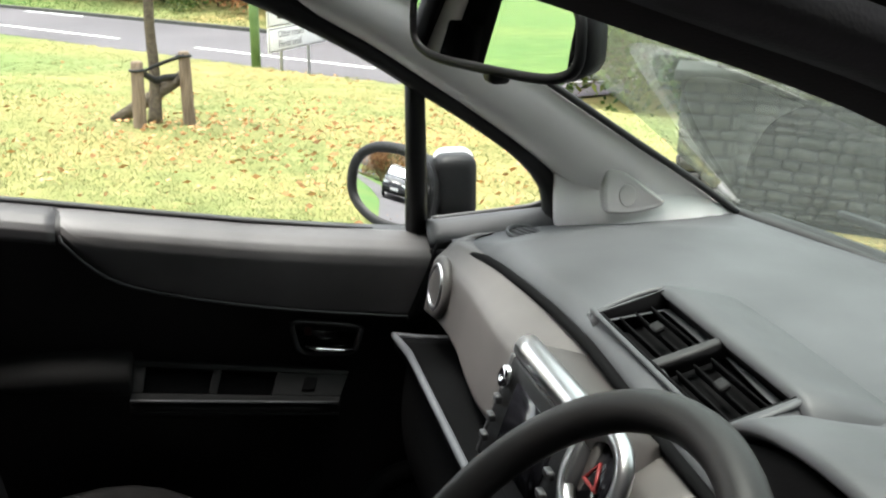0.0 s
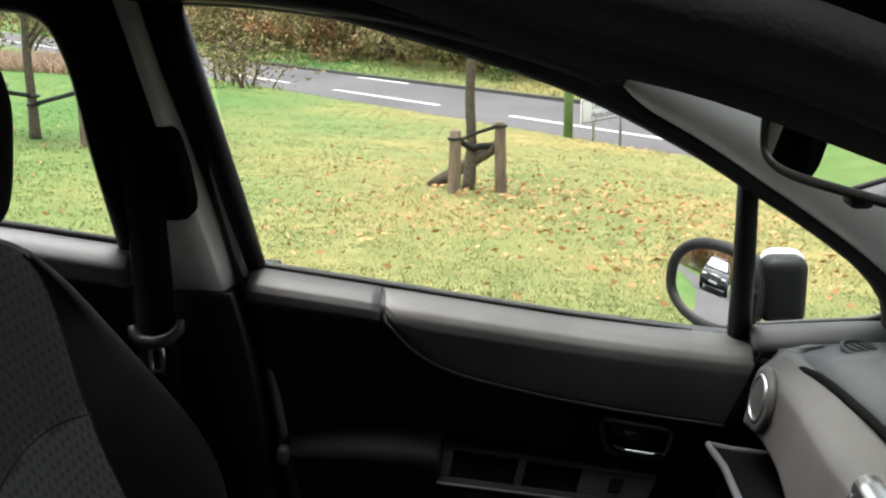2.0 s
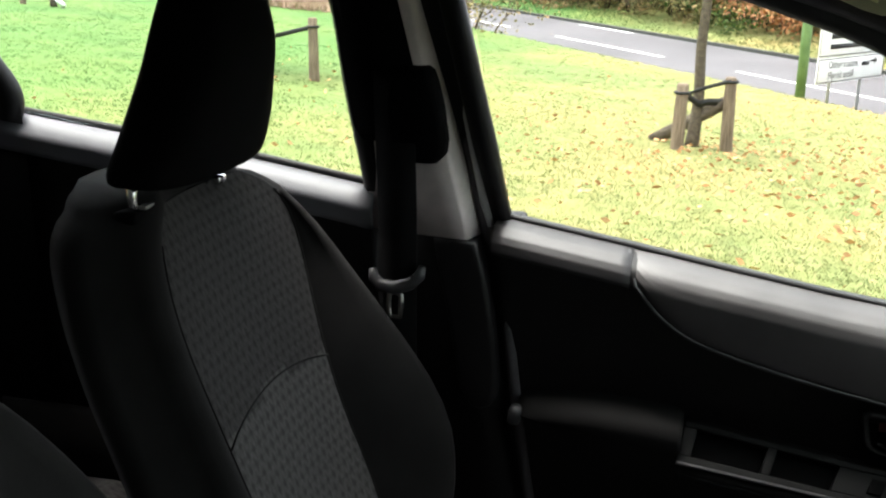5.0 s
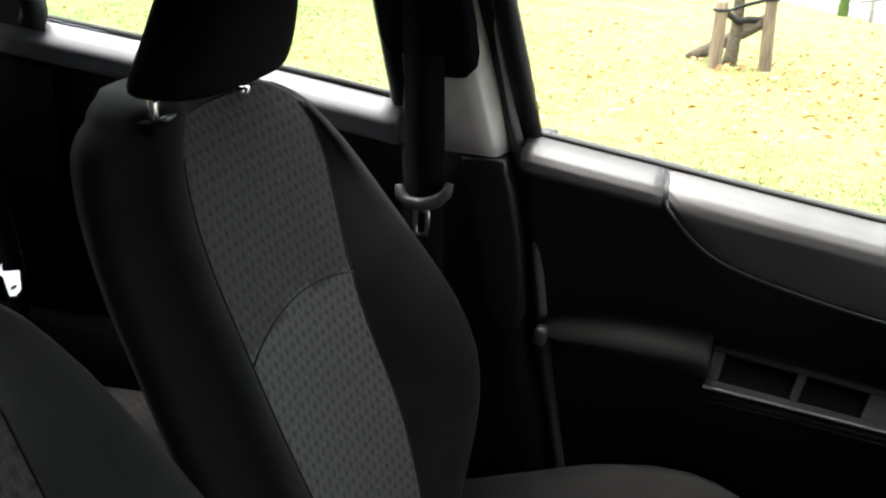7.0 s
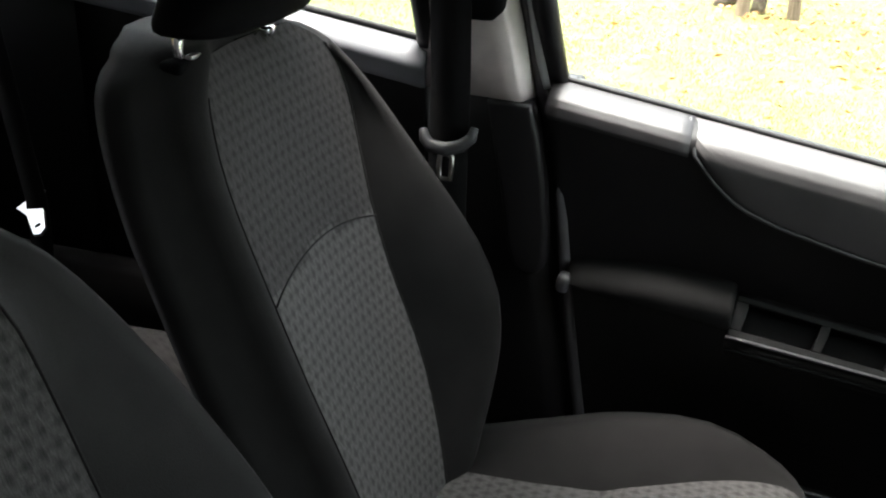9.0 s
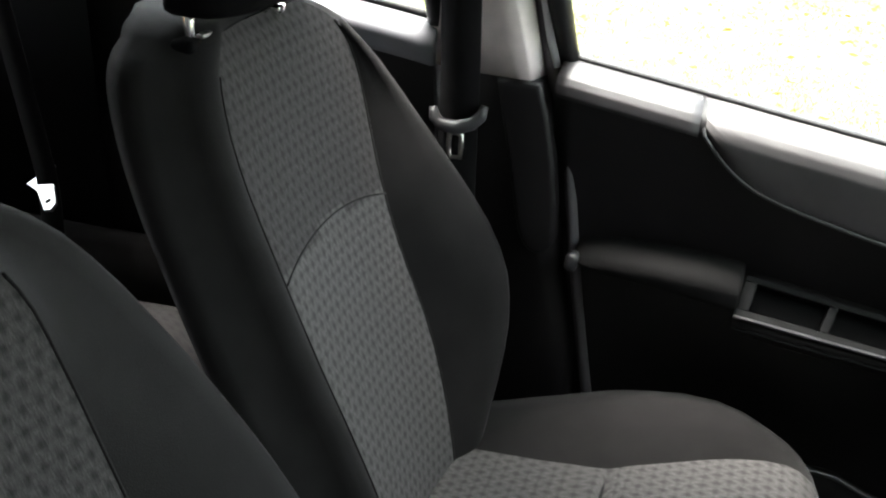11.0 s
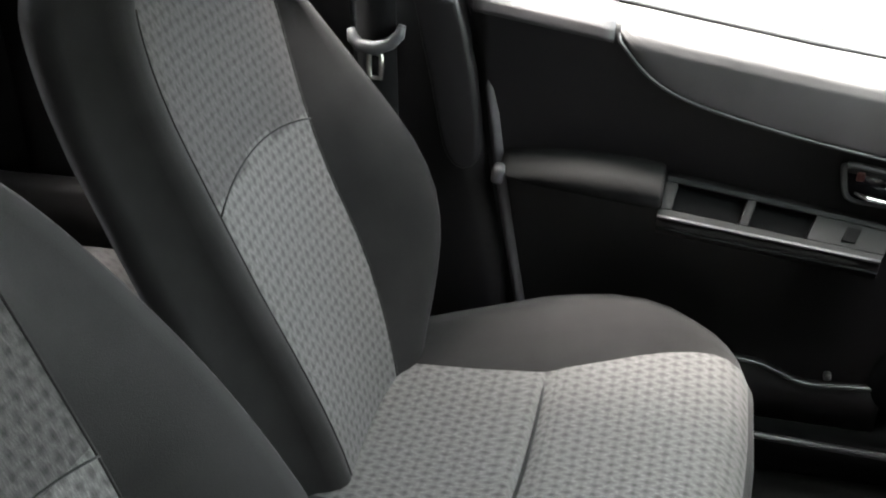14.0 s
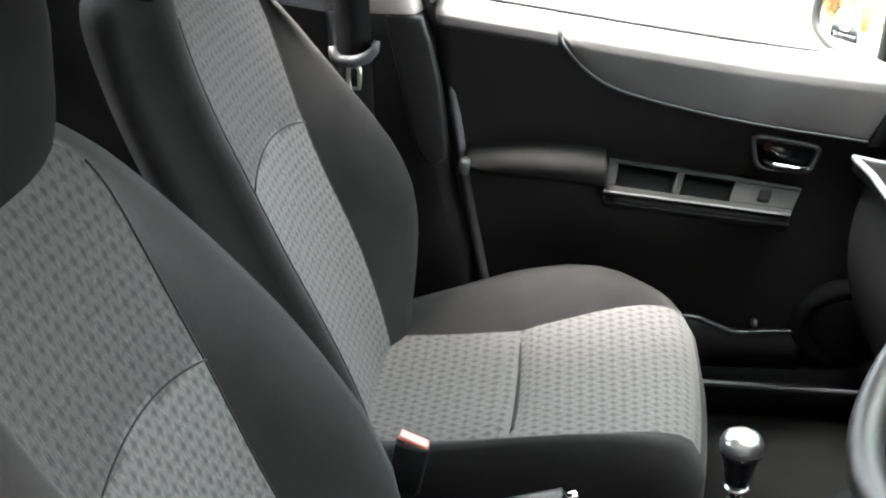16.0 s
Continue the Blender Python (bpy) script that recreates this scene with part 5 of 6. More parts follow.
tunnel_bulge = curve_at([0.44, 0.50, 0.60, 0.70, 0.76, 0.84, 0.90, 0.96, 1.01, 1.06, 1.14], [0.03, 0.06, 0.092, 0.092, 0.076, 0.046, 0.016, -0.016, -0.046, -0.062, -0.06])


def back_ring(z, inner):
    """The outline of a backrest at a height, from one panel edge round the back to the other."""
    px, b, w, pw = (smooth_curve(f, z) for f in (panel_x, bulge, half_w, panel_w))
    pn = pw + 0.022 * min(1.0, max(0.0, (1.10 - z) / 0.1))
    wf = w
    if inner > 0:
        pw, wf = smooth_curve(far_panel_w, z), smooth_curve(far_w, z)
    front = [(-pn, 0), (-pn * 0.75, -0.006), (-pn * 0.5, -0.009), (-pn * 0.25, -0.011), (0, -0.012), (pw * 0.25, -0.011), (pw * 0.5, -0.009), (pw * 0.75, -0.006), (pw, 0)]
    def side(b, pw, w):
        c = w - 0.035
        return [(pw + 0.25 * (c - pw), b * 0.40), (pw + 0.55 * (c - pw), b * 0.80), (c - 0.012, b * 1.0), (c + 0.012, b * 0.96), (w - 0.006, b - 0.018), (w, b - 0.045), (w - 0.004, b - 0.085), (w - 0.03, b * 0.5 - 0.115)]
    if inner > 0:
        far = side(smooth_curve(far_bulge, z) * 1.25, pw, wf)
        near = [(min(pn + a, w - 0.001 * (9 - k)), x) for k, (a, x) in enumerate(((0.010, 0.003), (0.021, 0.002), (0.031, -0.005), (0.038, -0.017), (0.044, -0.034)))] + [(w - 0.014, -0.052), (w - 0.002, -0.076), (w - 0.03, -0.11)]
    else:
        wf = smooth_curve(tunnel_w, z)
        far, near = side(smooth_curve(tunnel_bulge, z), pw, wf), side(b * 1.25, pn, w)
    full = front + far + [(wf * 0.5, -0.125), (0, -0.13), (-w * 0.5, -0.125)] + [(-a, x) for a, x in near[::-1]]
    return [Vector((px + x, a, z)) for a, x in full]


def seat_back(ob, inner):
    zs = [0.44, 0.47, 0.50, 0.54, 0.58, 0.62, 0.66, 0.70, 0.74, 0.78, 0.805, 0.82, 0.835, 0.85, 0.865, 0.89, 0.92, 0.95, 0.98, 1.01, 1.035, 1.055, 1.070, 1.083, 1.093, 1.101, 1.107, 1.112, 1.116, 1.119]
    rings = [back_ring(z, inner) for z in zs]
    n = len(rings[0])
    shell, low, high = bmesh.new(), bmesh.new(), bmesh.new()
    uvs = {b: b.loops.layers.uv.new("map") for b in (low, high)}
    cache = {}
    def vert(b, i, j):
        key = (id(b), i, j)
        if key not in cache:
            p = rings[i][j].copy()
            if b is not shell and 0 < j < 8:
                p.x += 0.003
            cache[key] = b.verts.new(p)
        return cache[key]
    for i in range(len(zs) - 1):
        for j in range(n):
            k = (j + 1) % n
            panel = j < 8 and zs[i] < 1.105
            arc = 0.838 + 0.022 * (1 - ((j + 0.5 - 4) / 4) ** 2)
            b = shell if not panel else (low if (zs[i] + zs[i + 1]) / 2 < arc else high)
            f = b.faces.new((vert(b, i, j), vert(b, i, k), vert(b, i + 1, k), vert(b, i + 1, j)))
            if panel:
                for lp, (r, c) in zip(f.loops, ((i, j), (i, k), (i + 1, k), (i + 1, j))):
                    lp[uvs[b]].uv = (zs[r] * 1.12, rings[r][c].y)
    shell.faces.new([vert(shell, len(zs) - 1, j) for j in range(n)])
    shell.faces.new([vert(shell, 0, j) for j in range(n - 1, -1, -1)])
    for b in (shell, low, high):
        bmesh.ops.recalc_face_normals(b, faces=b.faces)
    part("backrest", shell, BOLSTER, ob, "charcoal knit backrest with side bolsters")
    for b in (low, high):
        for f in b.faces:
            if f.normal.x < 0:
                f.normal_flip()
    part("lower_back_panel", low, PANEL_LOW, ob, "grey woven cloth panel with dark dashes")
    part("upper_back_panel", high, PANEL_HIGH, ob, "grey woven cloth panel, darkened for its steeper, less lit face")
    seam = []
    for k in range(17):
        a = -1 + k / 8
        z = 0.840 + 0.020 * (1 - a * a)
        w = smooth_curve(panel_w, z) + 0.022 if a < 0 else smooth_curve(far_panel_w if inner > 0 else panel_w, z)
        seam.append(Vector((smooth_curve(panel_x, z) - 0.0085 + 0.011 * a * a, a * w, z)))
    part("back_seam", tube(seam, 0.0013, 6), BOLSTER, ob)
    for s in (-1, 1):
        part("panel_piping", tube([r[8 if s > 0 else 0] for r in rings if r[0].z < 1.075], 0.0018, 6), BOLSTER, ob)


cush_z = curve_at([1.12, 1.20, 1.30, 1.44, 1.56, 1.64, 1.70, 1.735, 1.752, 1.758], [0.455, 0.462, 0.472, 0.488, 0.505, 0.512, 0.508, 0.488, 0.455, 0.41])
cush_b = curve_at([1.12, 1.22, 1.32, 1.42, 1.52, 1.60, 1.68, 1.74, 1.758], [0.004, 0.010, 0.029, 0.053, 0.06, 0.047, 0.010, -0.014, -0.02])


def cushion(ob, inner):
    """inner: +1 where the side towards the tunnel has the smaller y."""
    xs = [1.12, 1.16, 1.20, 1.25, 1.30, 1.35, 1.40, 1.426, 1.436, 1.443, 1.452, 1.48, 1.53, 1.58, 1.62, 1.66, 1.69, 1.71, 1.73, 1.745, 1.754, 1.758]
    rings = []
    for x in xs:
        z, b = smooth_curve(cush_z, x, 0.02), smooth_curve(cush_b, x, 0.03)
        dip = {1.40: 0.002, 1.426: 0.008, 1.436: 0.006, 1.443: -0.012, 1.452: -0.004}.get(x, 0.0)
        pw = float(np.interp(x, [1.12, 1.2, 1.3, 1.36, 1.44, 1.52, 1.60, 1.68, 1.758], [0.118, 0.118, 0.112, 0.108, 0.109, 0.135, 0.166, 0.187, 0.19]))
        w = float(np.interp(x, [1.12, 1.3, 1.6, 1.70, 1.745, 1.758], [0.24, 0.262, 0.268, 0.258, 0.235, 0.215]))
        row = []
        for s in (-1, 1):
            h = b if s * inner > 0 else b * 0.35
            pv = pw if s * inner > 0 else max(pw, w - 0.05)
            part_row = [(pv, 0.0), (pv + 0.3 * (w - pv), h * 0.6), (pv + 0.62 * (w - pv), h), (w - 0.012, h - 0.008), (w, h - 0.035), (w - 0.006, -0.10), (w - 0.02, -0.17)]
            row.append([(s * a, c) for a, c in part_row])
        lo, hi = row[0][0][0], row[1][0][0]
        mid = [(lo + (hi - lo) * (k + 4) / 8, -0.010 * (1 - (k / 4) ** 2) + dip) for k in range(-3, 4)]
        full = row[0][::-1] + mid + row[1]
        taper = 0.030 * min(1.0, max(0.0, (x - 1.50) / 0.22)) ** 1.5
        bow = 0.009 if 1.42 < x < 1.46 else 0.0
        rings.append([Vector((x + bow * (1 - (a / 0.22) ** 2) - taper * max(0.0, 0.3 - a * inner / w) ** 1.5 / 1.48, a, z + c)) for a, c in full])
    n = len(rings[0])
    shell, panel = bmesh.new(), bmesh.new()
    layer = panel.loops.layers.uv.new("map")
    cache = {}
    def vert(b, i, j):
        key = (id(b), i, j)
        if key not in cache:
            p = rings[i][j].copy()
            if b is panel and 6 < j < 14:
                p.z += 0.003
            cache[key] = b.verts.new(p)
        return cache[key]
    for i in range(len(xs) - 1):
        for j in range(n - 1):
            is_panel = 6 <= j < 14 and xs[i] < 1.744
            b = panel if is_panel else shell
            f = b.faces.new((vert(b, i, j), vert(b, i + 1, j), vert(b, i + 1, j + 1), vert(b, i, j + 1)))
            if is_panel:
                for lp, (r, c) in zip(f.loops, ((i, j), (i + 1, j), (i + 1, j + 1), (i, j + 1))):
                    lp[layer].uv = (xs[r] * 1.02, rings[r][c].y)
    shell.faces.new([vert(shell, len(xs) - 1, j) for j in range(n)])
    shell.faces.new([vert(shell, 0, j) for j in range(n)])
    bmesh.ops.recalc_face_normals(shell, faces=shell.faces)
    for f in panel.faces:
        f.normal_update()
        if f.normal.z < 0:
            f.normal_flip()
    part("cushion", shell, BOLSTER, ob, "charcoal knit seat cushion")
    part("cushion_panel", panel, PANEL_LOW, ob, "grey woven cloth panel with dark dashes")
    part("cushion_seam", tube([Vector((1.443 + 0.009 * (1 - (a * 0.165 / 0.22) ** 2), a * 0.165 - 0.045 * inner, smooth_curve(cush_z, 1.44) - 0.0065 - 0.007 * (1 - a * a))) for a in (-1, -0.75, -0.5, -0.25, 0, 0.25, 0.5, 0.75, 1)], 0.0032, 6), BOLSTER, ob)
    for s in (-1, 1):
        part("side_skirt", box((1.44, s * 0.238, 0.315), (0.52, 0.05, 0.08), 0.02), BLACK, ob)
        part("rail", box((1.42, s * 0.18, 0.245), (0.62, 0.035, 0.035), 0.008), STEEL, ob)
        part("recliner_cover", box((1.20, s * 0.215, 0.40), (0.10, 0.03, 0.12), 0.012, pose(0, 0, 0, 0, -20, 0)), BLACK, ob)
        if s * inner > 0:
            part("hinge_bolt", torus((1.245, s * 0.160, 0.507), (0.6, -0.6, 0.4), 0.004, 0.004, 12, 6), STEEL, ob)


def blend(q, values):
    """A smooth run through evenly spaced values."""
    i = min(int(q), len(values) - 2)
    t = q - i
    a, b, c, d = values[max(i - 1, 0)], values[i], values[i + 1], values[min(i + 2, len(values) - 1)]
    return 0.5 * (2 * b + (c - a) * t + (2 * a - 5 * b + 4 * c - d) * t * t + (3 * b - a - 3 * c + d) * t ** 3)


def head_restraint(ob, drop):
    rings = []
    rows = ((1.131, 0.07, 0.018, 0.965), (1.134, 0.122, 0.046, 0.967), (1.146, 0.152, 0.058, 0.967), (1.19, 0.138, 0.062, 0.980), (1.25, 0.114, 0.062, 0.992), (1.30, 0.097, 0.060, 1.000), (1.345, 0.078, 0.052, 1.002), (1.372, 0.056, 0.040, 1.0), (1.386, 0.034, 0.024, 0.998), (1.391, 0.010, 0.008, 0.997))
    fine = np.linspace(0, len(rows) - 1, 4 * len(rows))
    for z, w, d, cx in (tuple(float(blend(q, [r[c] for r in rows])) for c in range(4)) for q in fine):
        slide = -0.010 * max(0.0, min(1.0, (1.27 - z) / 0.11))
        z -= drop
        cx -= 0.040 if drop else 0
        rings.append([Vector((cx + d * math.copysign(abs(math.sin(a)) ** 0.7, math.sin(a)), slide + w * math.copysign(abs(math.cos(a)) ** 0.75, math.cos(a)), z)) for a in (2 * math.pi * k / 28 for k in range(28))])
    h = part("head_restraint", loft(rings), HEAD_CLOTH, ob, "near-black cloth head restraint")
    for s in (-1, 1):
        y = -0.126 if s < 0 else 0.050
        part("stalk", tube([(0.950, y, 1.06), (0.952, y, 1.17)], 0.0065, 10), CHROME, h)
        part("stalk_sleeve", box((0.950, y, 1.098), (0.030, 0.040, 0.020), 0.006), MATT, ob)
    part("release_button", box((0.968, 0.062, 1.106), (0.014, 0.022, 0.012), 0.003), CHROME, ob)
    part("stalk_foot", box((0.962, -0.112, 1.1095), (0.010, 0.022, 0.005), 0.0015), STEEL, ob, "pale bent metal foot of the stalk")


def build_seat(name, label, x, y, z, inner, drop):
    ob = thing(name, label, "car seat", (x, y, z), "front seats")
    seat_back(ob, inner)
    cushion(ob, inner)
    head_restraint(ob, drop)
    return ob


def build_rear_seat():
    ob = thing("rear_bench", "grey cloth rear bench seat", "car seat", (0, 0, 0))
    def cush(u, v):
        x, s = 0.18 + 0.56 * u, 2 * v - 1
        edge = max(0, (u - 0.85) / 0.15)
        return Vector((x, s * 0.63, 0.512 + 0.025 * u - 0.07 * edge ** 2 + 0.012 * math.cos(3 * math.pi * s) - 0.02 * max(0, (abs(s) - 0.92) / 0.08) ** 2))
    part("cushion", sheet(cush, 16, 40, 0.20, (0, 0, -1), lambda u, v: (0.56 * u, 1.24 * v)), PANEL_HIGH, ob)
    part("side_bolster", box((0.42, 0.664, 0.52), (0.66, 0.052, 0.18), 0.02), BOLSTER, ob, "dark cloth side bolster")
    def back(u, v):
        s = 2 * v - 1
        return Vector((0.20 - 0.22 * u - 0.02 * max(0, (u - 0.85) / 0.15) ** 2, s * 0.61, 0.50 + 0.56 * u))
    part("backrest", sheet(back, 16, 30, 0.12, (-1, 0, 0), lambda u, v: (1.24 * v, 0.6 * u)), BOLSTER, ob)
    for y in (-0.33, 0.33):
        part("head_restraint", box((-0.06, y, 1.10), (0.08, 0.24, 0.12), 0.035, None, None, 4), BOLSTER, ob)
    ob2 = thing("rear_belt_tongue", "bright metal rear belt tongue hanging by the bench", "seat belt", (0.43, 0.585, 0.70))
    part("webbing", loft([[Vector((dx - 0.022, 0.012, z)), Vector((dx + 0.022, 0.012, z)), Vector((dx + 0.022, 0.015, z)), Vector((dx - 0.022, 0.015, z))] for dx, z in ((0.0, -0.2), (0.0, 0.02), (-0.05, 0.3), (-0.08, 0.5))]), WEBBING, ob2)
    tn = Vector((-0.155, -0.63, 0.76)).normalized()
    ta = (Vector((1, 0, 0)) - tn * tn.x).normalized()
    tb = tn.cross(ta) if tn.cross(ta).z > 0 else ta.cross(tn)
    ta, tb = ta * math.cos(0.7) + tb * math.sin(0.7), tb * math.cos(0.7) - ta * math.sin(0.7)
    part("tongue", prism([(-0.028, 0.030), (0.030, 0.036), (0.022, 0.012), (0.016, -0.028), (0.004, -0.034), (-0.008, -0.028), (-0.012, 0.008)], 0.006, lambda a, b, d: ta * a + tb * (b * 1.35) - tn * d, 0.001), SILVER, ob2, smooth=False)
    part("tongue_slot", prism([(-0.001, -0.020), (0.009, -0.020), (0.009, -0.016), (-0.001, -0.016)], 0.002, lambda a, b, d: ta * a + tb * (b * 1.35) + tn * (0.0015 - d)), BLACK, ob2, smooth=False)


# ---------------------------------------------------------------- dashboard
seam_x = curve_at([-0.75, -0.1, 0.0, 0.12, 0.24, 0.34, 0.44, 0.53, 0.61, 0.70], [2.13, 2.135, 2.142, 2.149, 2.149, 2.144, 2.134, 2.116, 2.092, 2.06])
cowl_x = curve_at([-0.7, -0.4, 0, 0.3, 0.62, 0.70], [2.57, 2.64, 2.67, 2.65, 2.575, 2.53])


def dash_z(x, y):
    a = (x - seam_x(y)) / (cowl_x(y) - seam_x(y))
    return 0.936 + 0.016 * math.sin(math.pi * min(max(a * 1.1, 0), 1)) - 0.012 * max(0, a - 0.5) - 0.034 * max(0, abs(y) - 0.50) / 0.15 * (1 - min(1, max(0, a - 0.55) / 0.35)) + 0.012 * math.exp(-(y / 0.3) ** 2) - 0.018 * (1 - min(1, a / 0.05)) ** 2


def build_dashboard():
    ob = thing("dashboard", "grey moulded dashboard with centre air vents and radio", "dashboard", (0, 0, 0), "", "structure")
    def top(u, v):
        y = -0.68 + 1.36 * v
        x = seam_x(y) + (cowl_x(y) - seam_x(y)) * u
        return Vector((x, y, dash_z(x, y)))
    bm = sheet(top, 60, 110, 0.03, (0, 0, -1))
    hole = [f for f in bm.faces if 2.172 < f.calc_center_median().x < 2.243 and -0.162 < f.calc_center_median().y < 0.142]
    bmesh.ops.delete(bm, geom=hole, context="FACES")
    part("upper_pad", bm, DASH_TOP, ob, "dark grey soft upper pad")
    part("pad_joint", tube([Vector((seam_x(y) - 0.007, y, dash_z(seam_x(y), y) + 0.001)) for y in np.linspace(-0.66, 0.66, 40)], 0.0065, 8), MATT, ob)
    # warm grey fascia under the pad
    def face(u, v):
        y = -0.22 + 0.85 * v
        end = min(1, max(0, (y - 0.28) / 0.30))
        end = end * end * (3 - 2 * end)
        out = float(np.interp(u, [0, 0.06, 0.30, 0.38, 0.46, 1], [0, 0.008, 0.050, 0.060, 0.064, 0.086]))
        down = float(np.interp(u, [0, 0.06, 0.30, 0.38, 0.46, 1], [0, 0.003, 0.030, 0.042, 0.056, 0.148]))
        tail = 0.06 * max(0.0, (y - 0.580) / 0.05) ** 2
        return Vector((seam_x(y) - 0.006 - out * (1 - 0.40 * end) + tail, y, 0.919 - down * 0.94 * (1 - 0.22 * end)))
    part("fascia", sheet(face, 36, 44, 0.03, (1, 0, 0)), FASCIA, ob, "warm grey fascia panel")
    part("fascia_end", sheet(lambda u, v: Vector((2.075 - 0.05 * v + 0.12 * u, 0.632 + 0.02 * u, 0.905 - 0.13 * v)), 8, 8, 0.02, (0, 1, 0)), MATT, ob)
    # round side vent
    c = Vector((2.056, 0.560, 0.858))
    ax = Vector((-1, -0.02, 0.20)).normalized()
    vent = part("side_vent", torus(c, ax, 0.034, 0.0040, 40, 10), SILVER, ob, "silver-ringed round air vent")
    part("vent_disc", loft([circle_ring(c + ax * d, ax.cross(Vector((0, 1, 0))).normalized(), ax.cross(ax.cross(Vector((0, 1, 0))).normalized()), 0.033, 24) for d in (-0.03, -0.008)]), MATT, vent)
    part("vent_housing", torus(c - ax * 0.006, ax, 0.041, 0.008, 40, 12), FASCIA, vent)
    # shelf below the fascia
    def shelf(u, v):
        y = 0.08 + 0.535 * v
        return Vector((2.008 + 0.12 * u - 0.01 * max(0, (v - 0.85) / 0.15), y, 0.758 - 0.015 * u))
    part("shelf", sheet(shelf, 8, 20, 0.02, (0, 0, -1)), MATT, ob, "open black shelf")
    part("shelf_lip", tube([shelf(0, k / 20) + Vector((0, 0, 0.003)) for k in range(21)] + [shelf(0.3, 1.0), shelf(1, 1)], 0.006, 8), CAP_GREY, ob)
    part("shelf_back", sheet(lambda u, v: Vector((2.10, 0.08 + 0.52 * v, 0.77 + 0.03 * u)), 3, 8, 0.02, (1, 0, 0)), BLACK, ob)
    def glove(u, v):
        y = 0.09 + 0.51 * v
        return Vector((2.022 + 0.03 * u + 0.03 * math.sin(math.pi * u) * -1, y, 0.742 - 0.30 * u))
    part("glovebox_lid", sheet(glove, 10, 20, 0.03, (1, 0, 0)), MATT, ob, "black glovebox lid")
    part("lower_bulkhead", box((2.2, 0, 0.58), (0.2, 1.3, 0.42), 0.03), BLACK, ob)
    # centre stack and radio
    tl, tr, bl, br = Vector((2.064, 0.105, 0.938)), Vector((2.064, -0.125, 0.945)), Vector((2.020, 0.105, 0.812)), Vector((2.020, -0.125, 0.818))
    def face2(a, b, d):
        p = tl.lerp(tr, a).lerp(bl.lerp(br, a), b)
        return p + Vector((0.95, 0, -0.30)) * d
    part("stack_surround", prism([(-0.06, -0.02), (1.06, -0.02), (1.06, 1.05), (-0.06, 1.05)], 0.08, face2, 0.004), FASCIA, ob)
    part("stack", prism([(-0.06, 1.06), (1.06, 1.06), (0.95, 2.6), (0.05, 2.6)], 0.06, face2, 0.004), BLACK, ob)
    radio = part("radio", prism([(0, 0.1), (1, 0.1), (1, 1), (0, 1)], 0.02, lambda a, b, d: face2(a, b, d - 0.012), 0.003), BLACK, ob, "black touch-screen radio")
    part("display", prism([(0.2, 0.22), (0.8, 0.22), (0.8, 0.82), (0.2, 0.82)], 0.004, lambda a, b, d: face2(a, b, d - 0.0145)), GLOSS_BLACK, radio)
    part("silver_trim", tube([face2(a, 0.02, 0.004) for a in np.linspace(-0.02, 1.02, 12)], 0.0165, 14), SILVER, ob, "bright silver strip over the radio")
    for s in (0, 1):
        part("silver_edge", prism([(s - 0.02, 0.09), (s + 0.02, 0.09), (s + 0.02, 1.02), (s - 0.02, 1.02)], 0.02, lambda a, b, d: face2(a, b, d - 0.014), 0.003), SATIN, ob)
    for k, b in enumerate((0.25, 0.45, 0.62, 0.8)):
        kn = face2(0.09, b, -0.02)
        if k == 0:
            part("radio_knob", torus(kn, (-0.95, 0, 0.3), 0.008, 0.006, 20, 8), CHROME, radio, "chrome rotary knob")
        else:
            part("radio_key", box(kn, (0.008, 0.016, 0.009), 0.002), SATIN, radio)
            part("radio_key", box(face2(0.91, b, -0.02), (0.008, 0.016, 0.009), 0.002), SATIN, radio)
    hz = Vector((2.052, -0.155, 0.913))
    clock = part("hazard_bezel", torus(hz, (-0.9, -0.1, 0.45), 0.043, 0.0095, 40, 10), SILVER, ob, "round silver bezel of the hazard switch")
    part("hazard_face", loft([circle_ring(hz + Vector((-0.9, 0, 0.45)).normalized() * d, Vector((0, 1, 0)), Vector((0.45, 0, 0.9)), 0.037, 24) for d in (-0.012, -0.004)]), GLOSS_BLACK, clock)
    bm = bmesh.new()
    tri = [hz + Vector((-0.9, 0, 0.45)).normalized() * 0.001 + Vector((0.45, 0, 0.9)) * b + Vector((0, a, 0)) for a, b in ((-0.014, -0.008), (0.014, -0.008), (0, 0.014))]
    tube(tri + tri[:2], 0.0022, 6, bm)
    part("hazard_triangle", bm, HAZARD_RED, clock)
    # raised housing of the two centre vents
    y0, y1 = 0.145, -0.165
    def vface(a, b, d):
        p0 = Vector((2.166, y0 + (y1 - y0) * a, 0.957))
        p1 = Vector((2.246, y0 + (y1 - y0) * a, 0.979))
        n = Vector((-0.028, 0, 0.08)).normalized()
        return p0.lerp(p1, b) - n * d
    rings = []
    for a in np.linspace(-0.12, 1.12, 26):
        k = 1 - max(0, (-a) / 0.12, (a - 1) / 0.12) ** 2
        lowp, highp = vface(a, -0.12, 0.0), vface(a, 1.08, 0.0)
        zl = dash_z(lowp.x, lowp.y)
        highp.z = zl + (highp.z - zl) * max(k, 0.05)
        lowp.z = zl + 0.002
        back = Vector((highp.x + 0.10, highp.y, dash_z(highp.x + 0.10, highp.y) - 0.004))
        rings.append((lowp, highp, back))
    brow = [[b + Vector((-0.012, 0, -0.004)), b + Vector((0, 0, 0.003)), b.lerp(c, 0.35) + Vector((0, 0, 0.004)), b.lerp(c, 0.7) + Vector((0, 0, 0.002)), c, c + Vector((0, 0, -0.02)), b + Vector((0.01, 0, -0.03))] for a, b, c in rings]
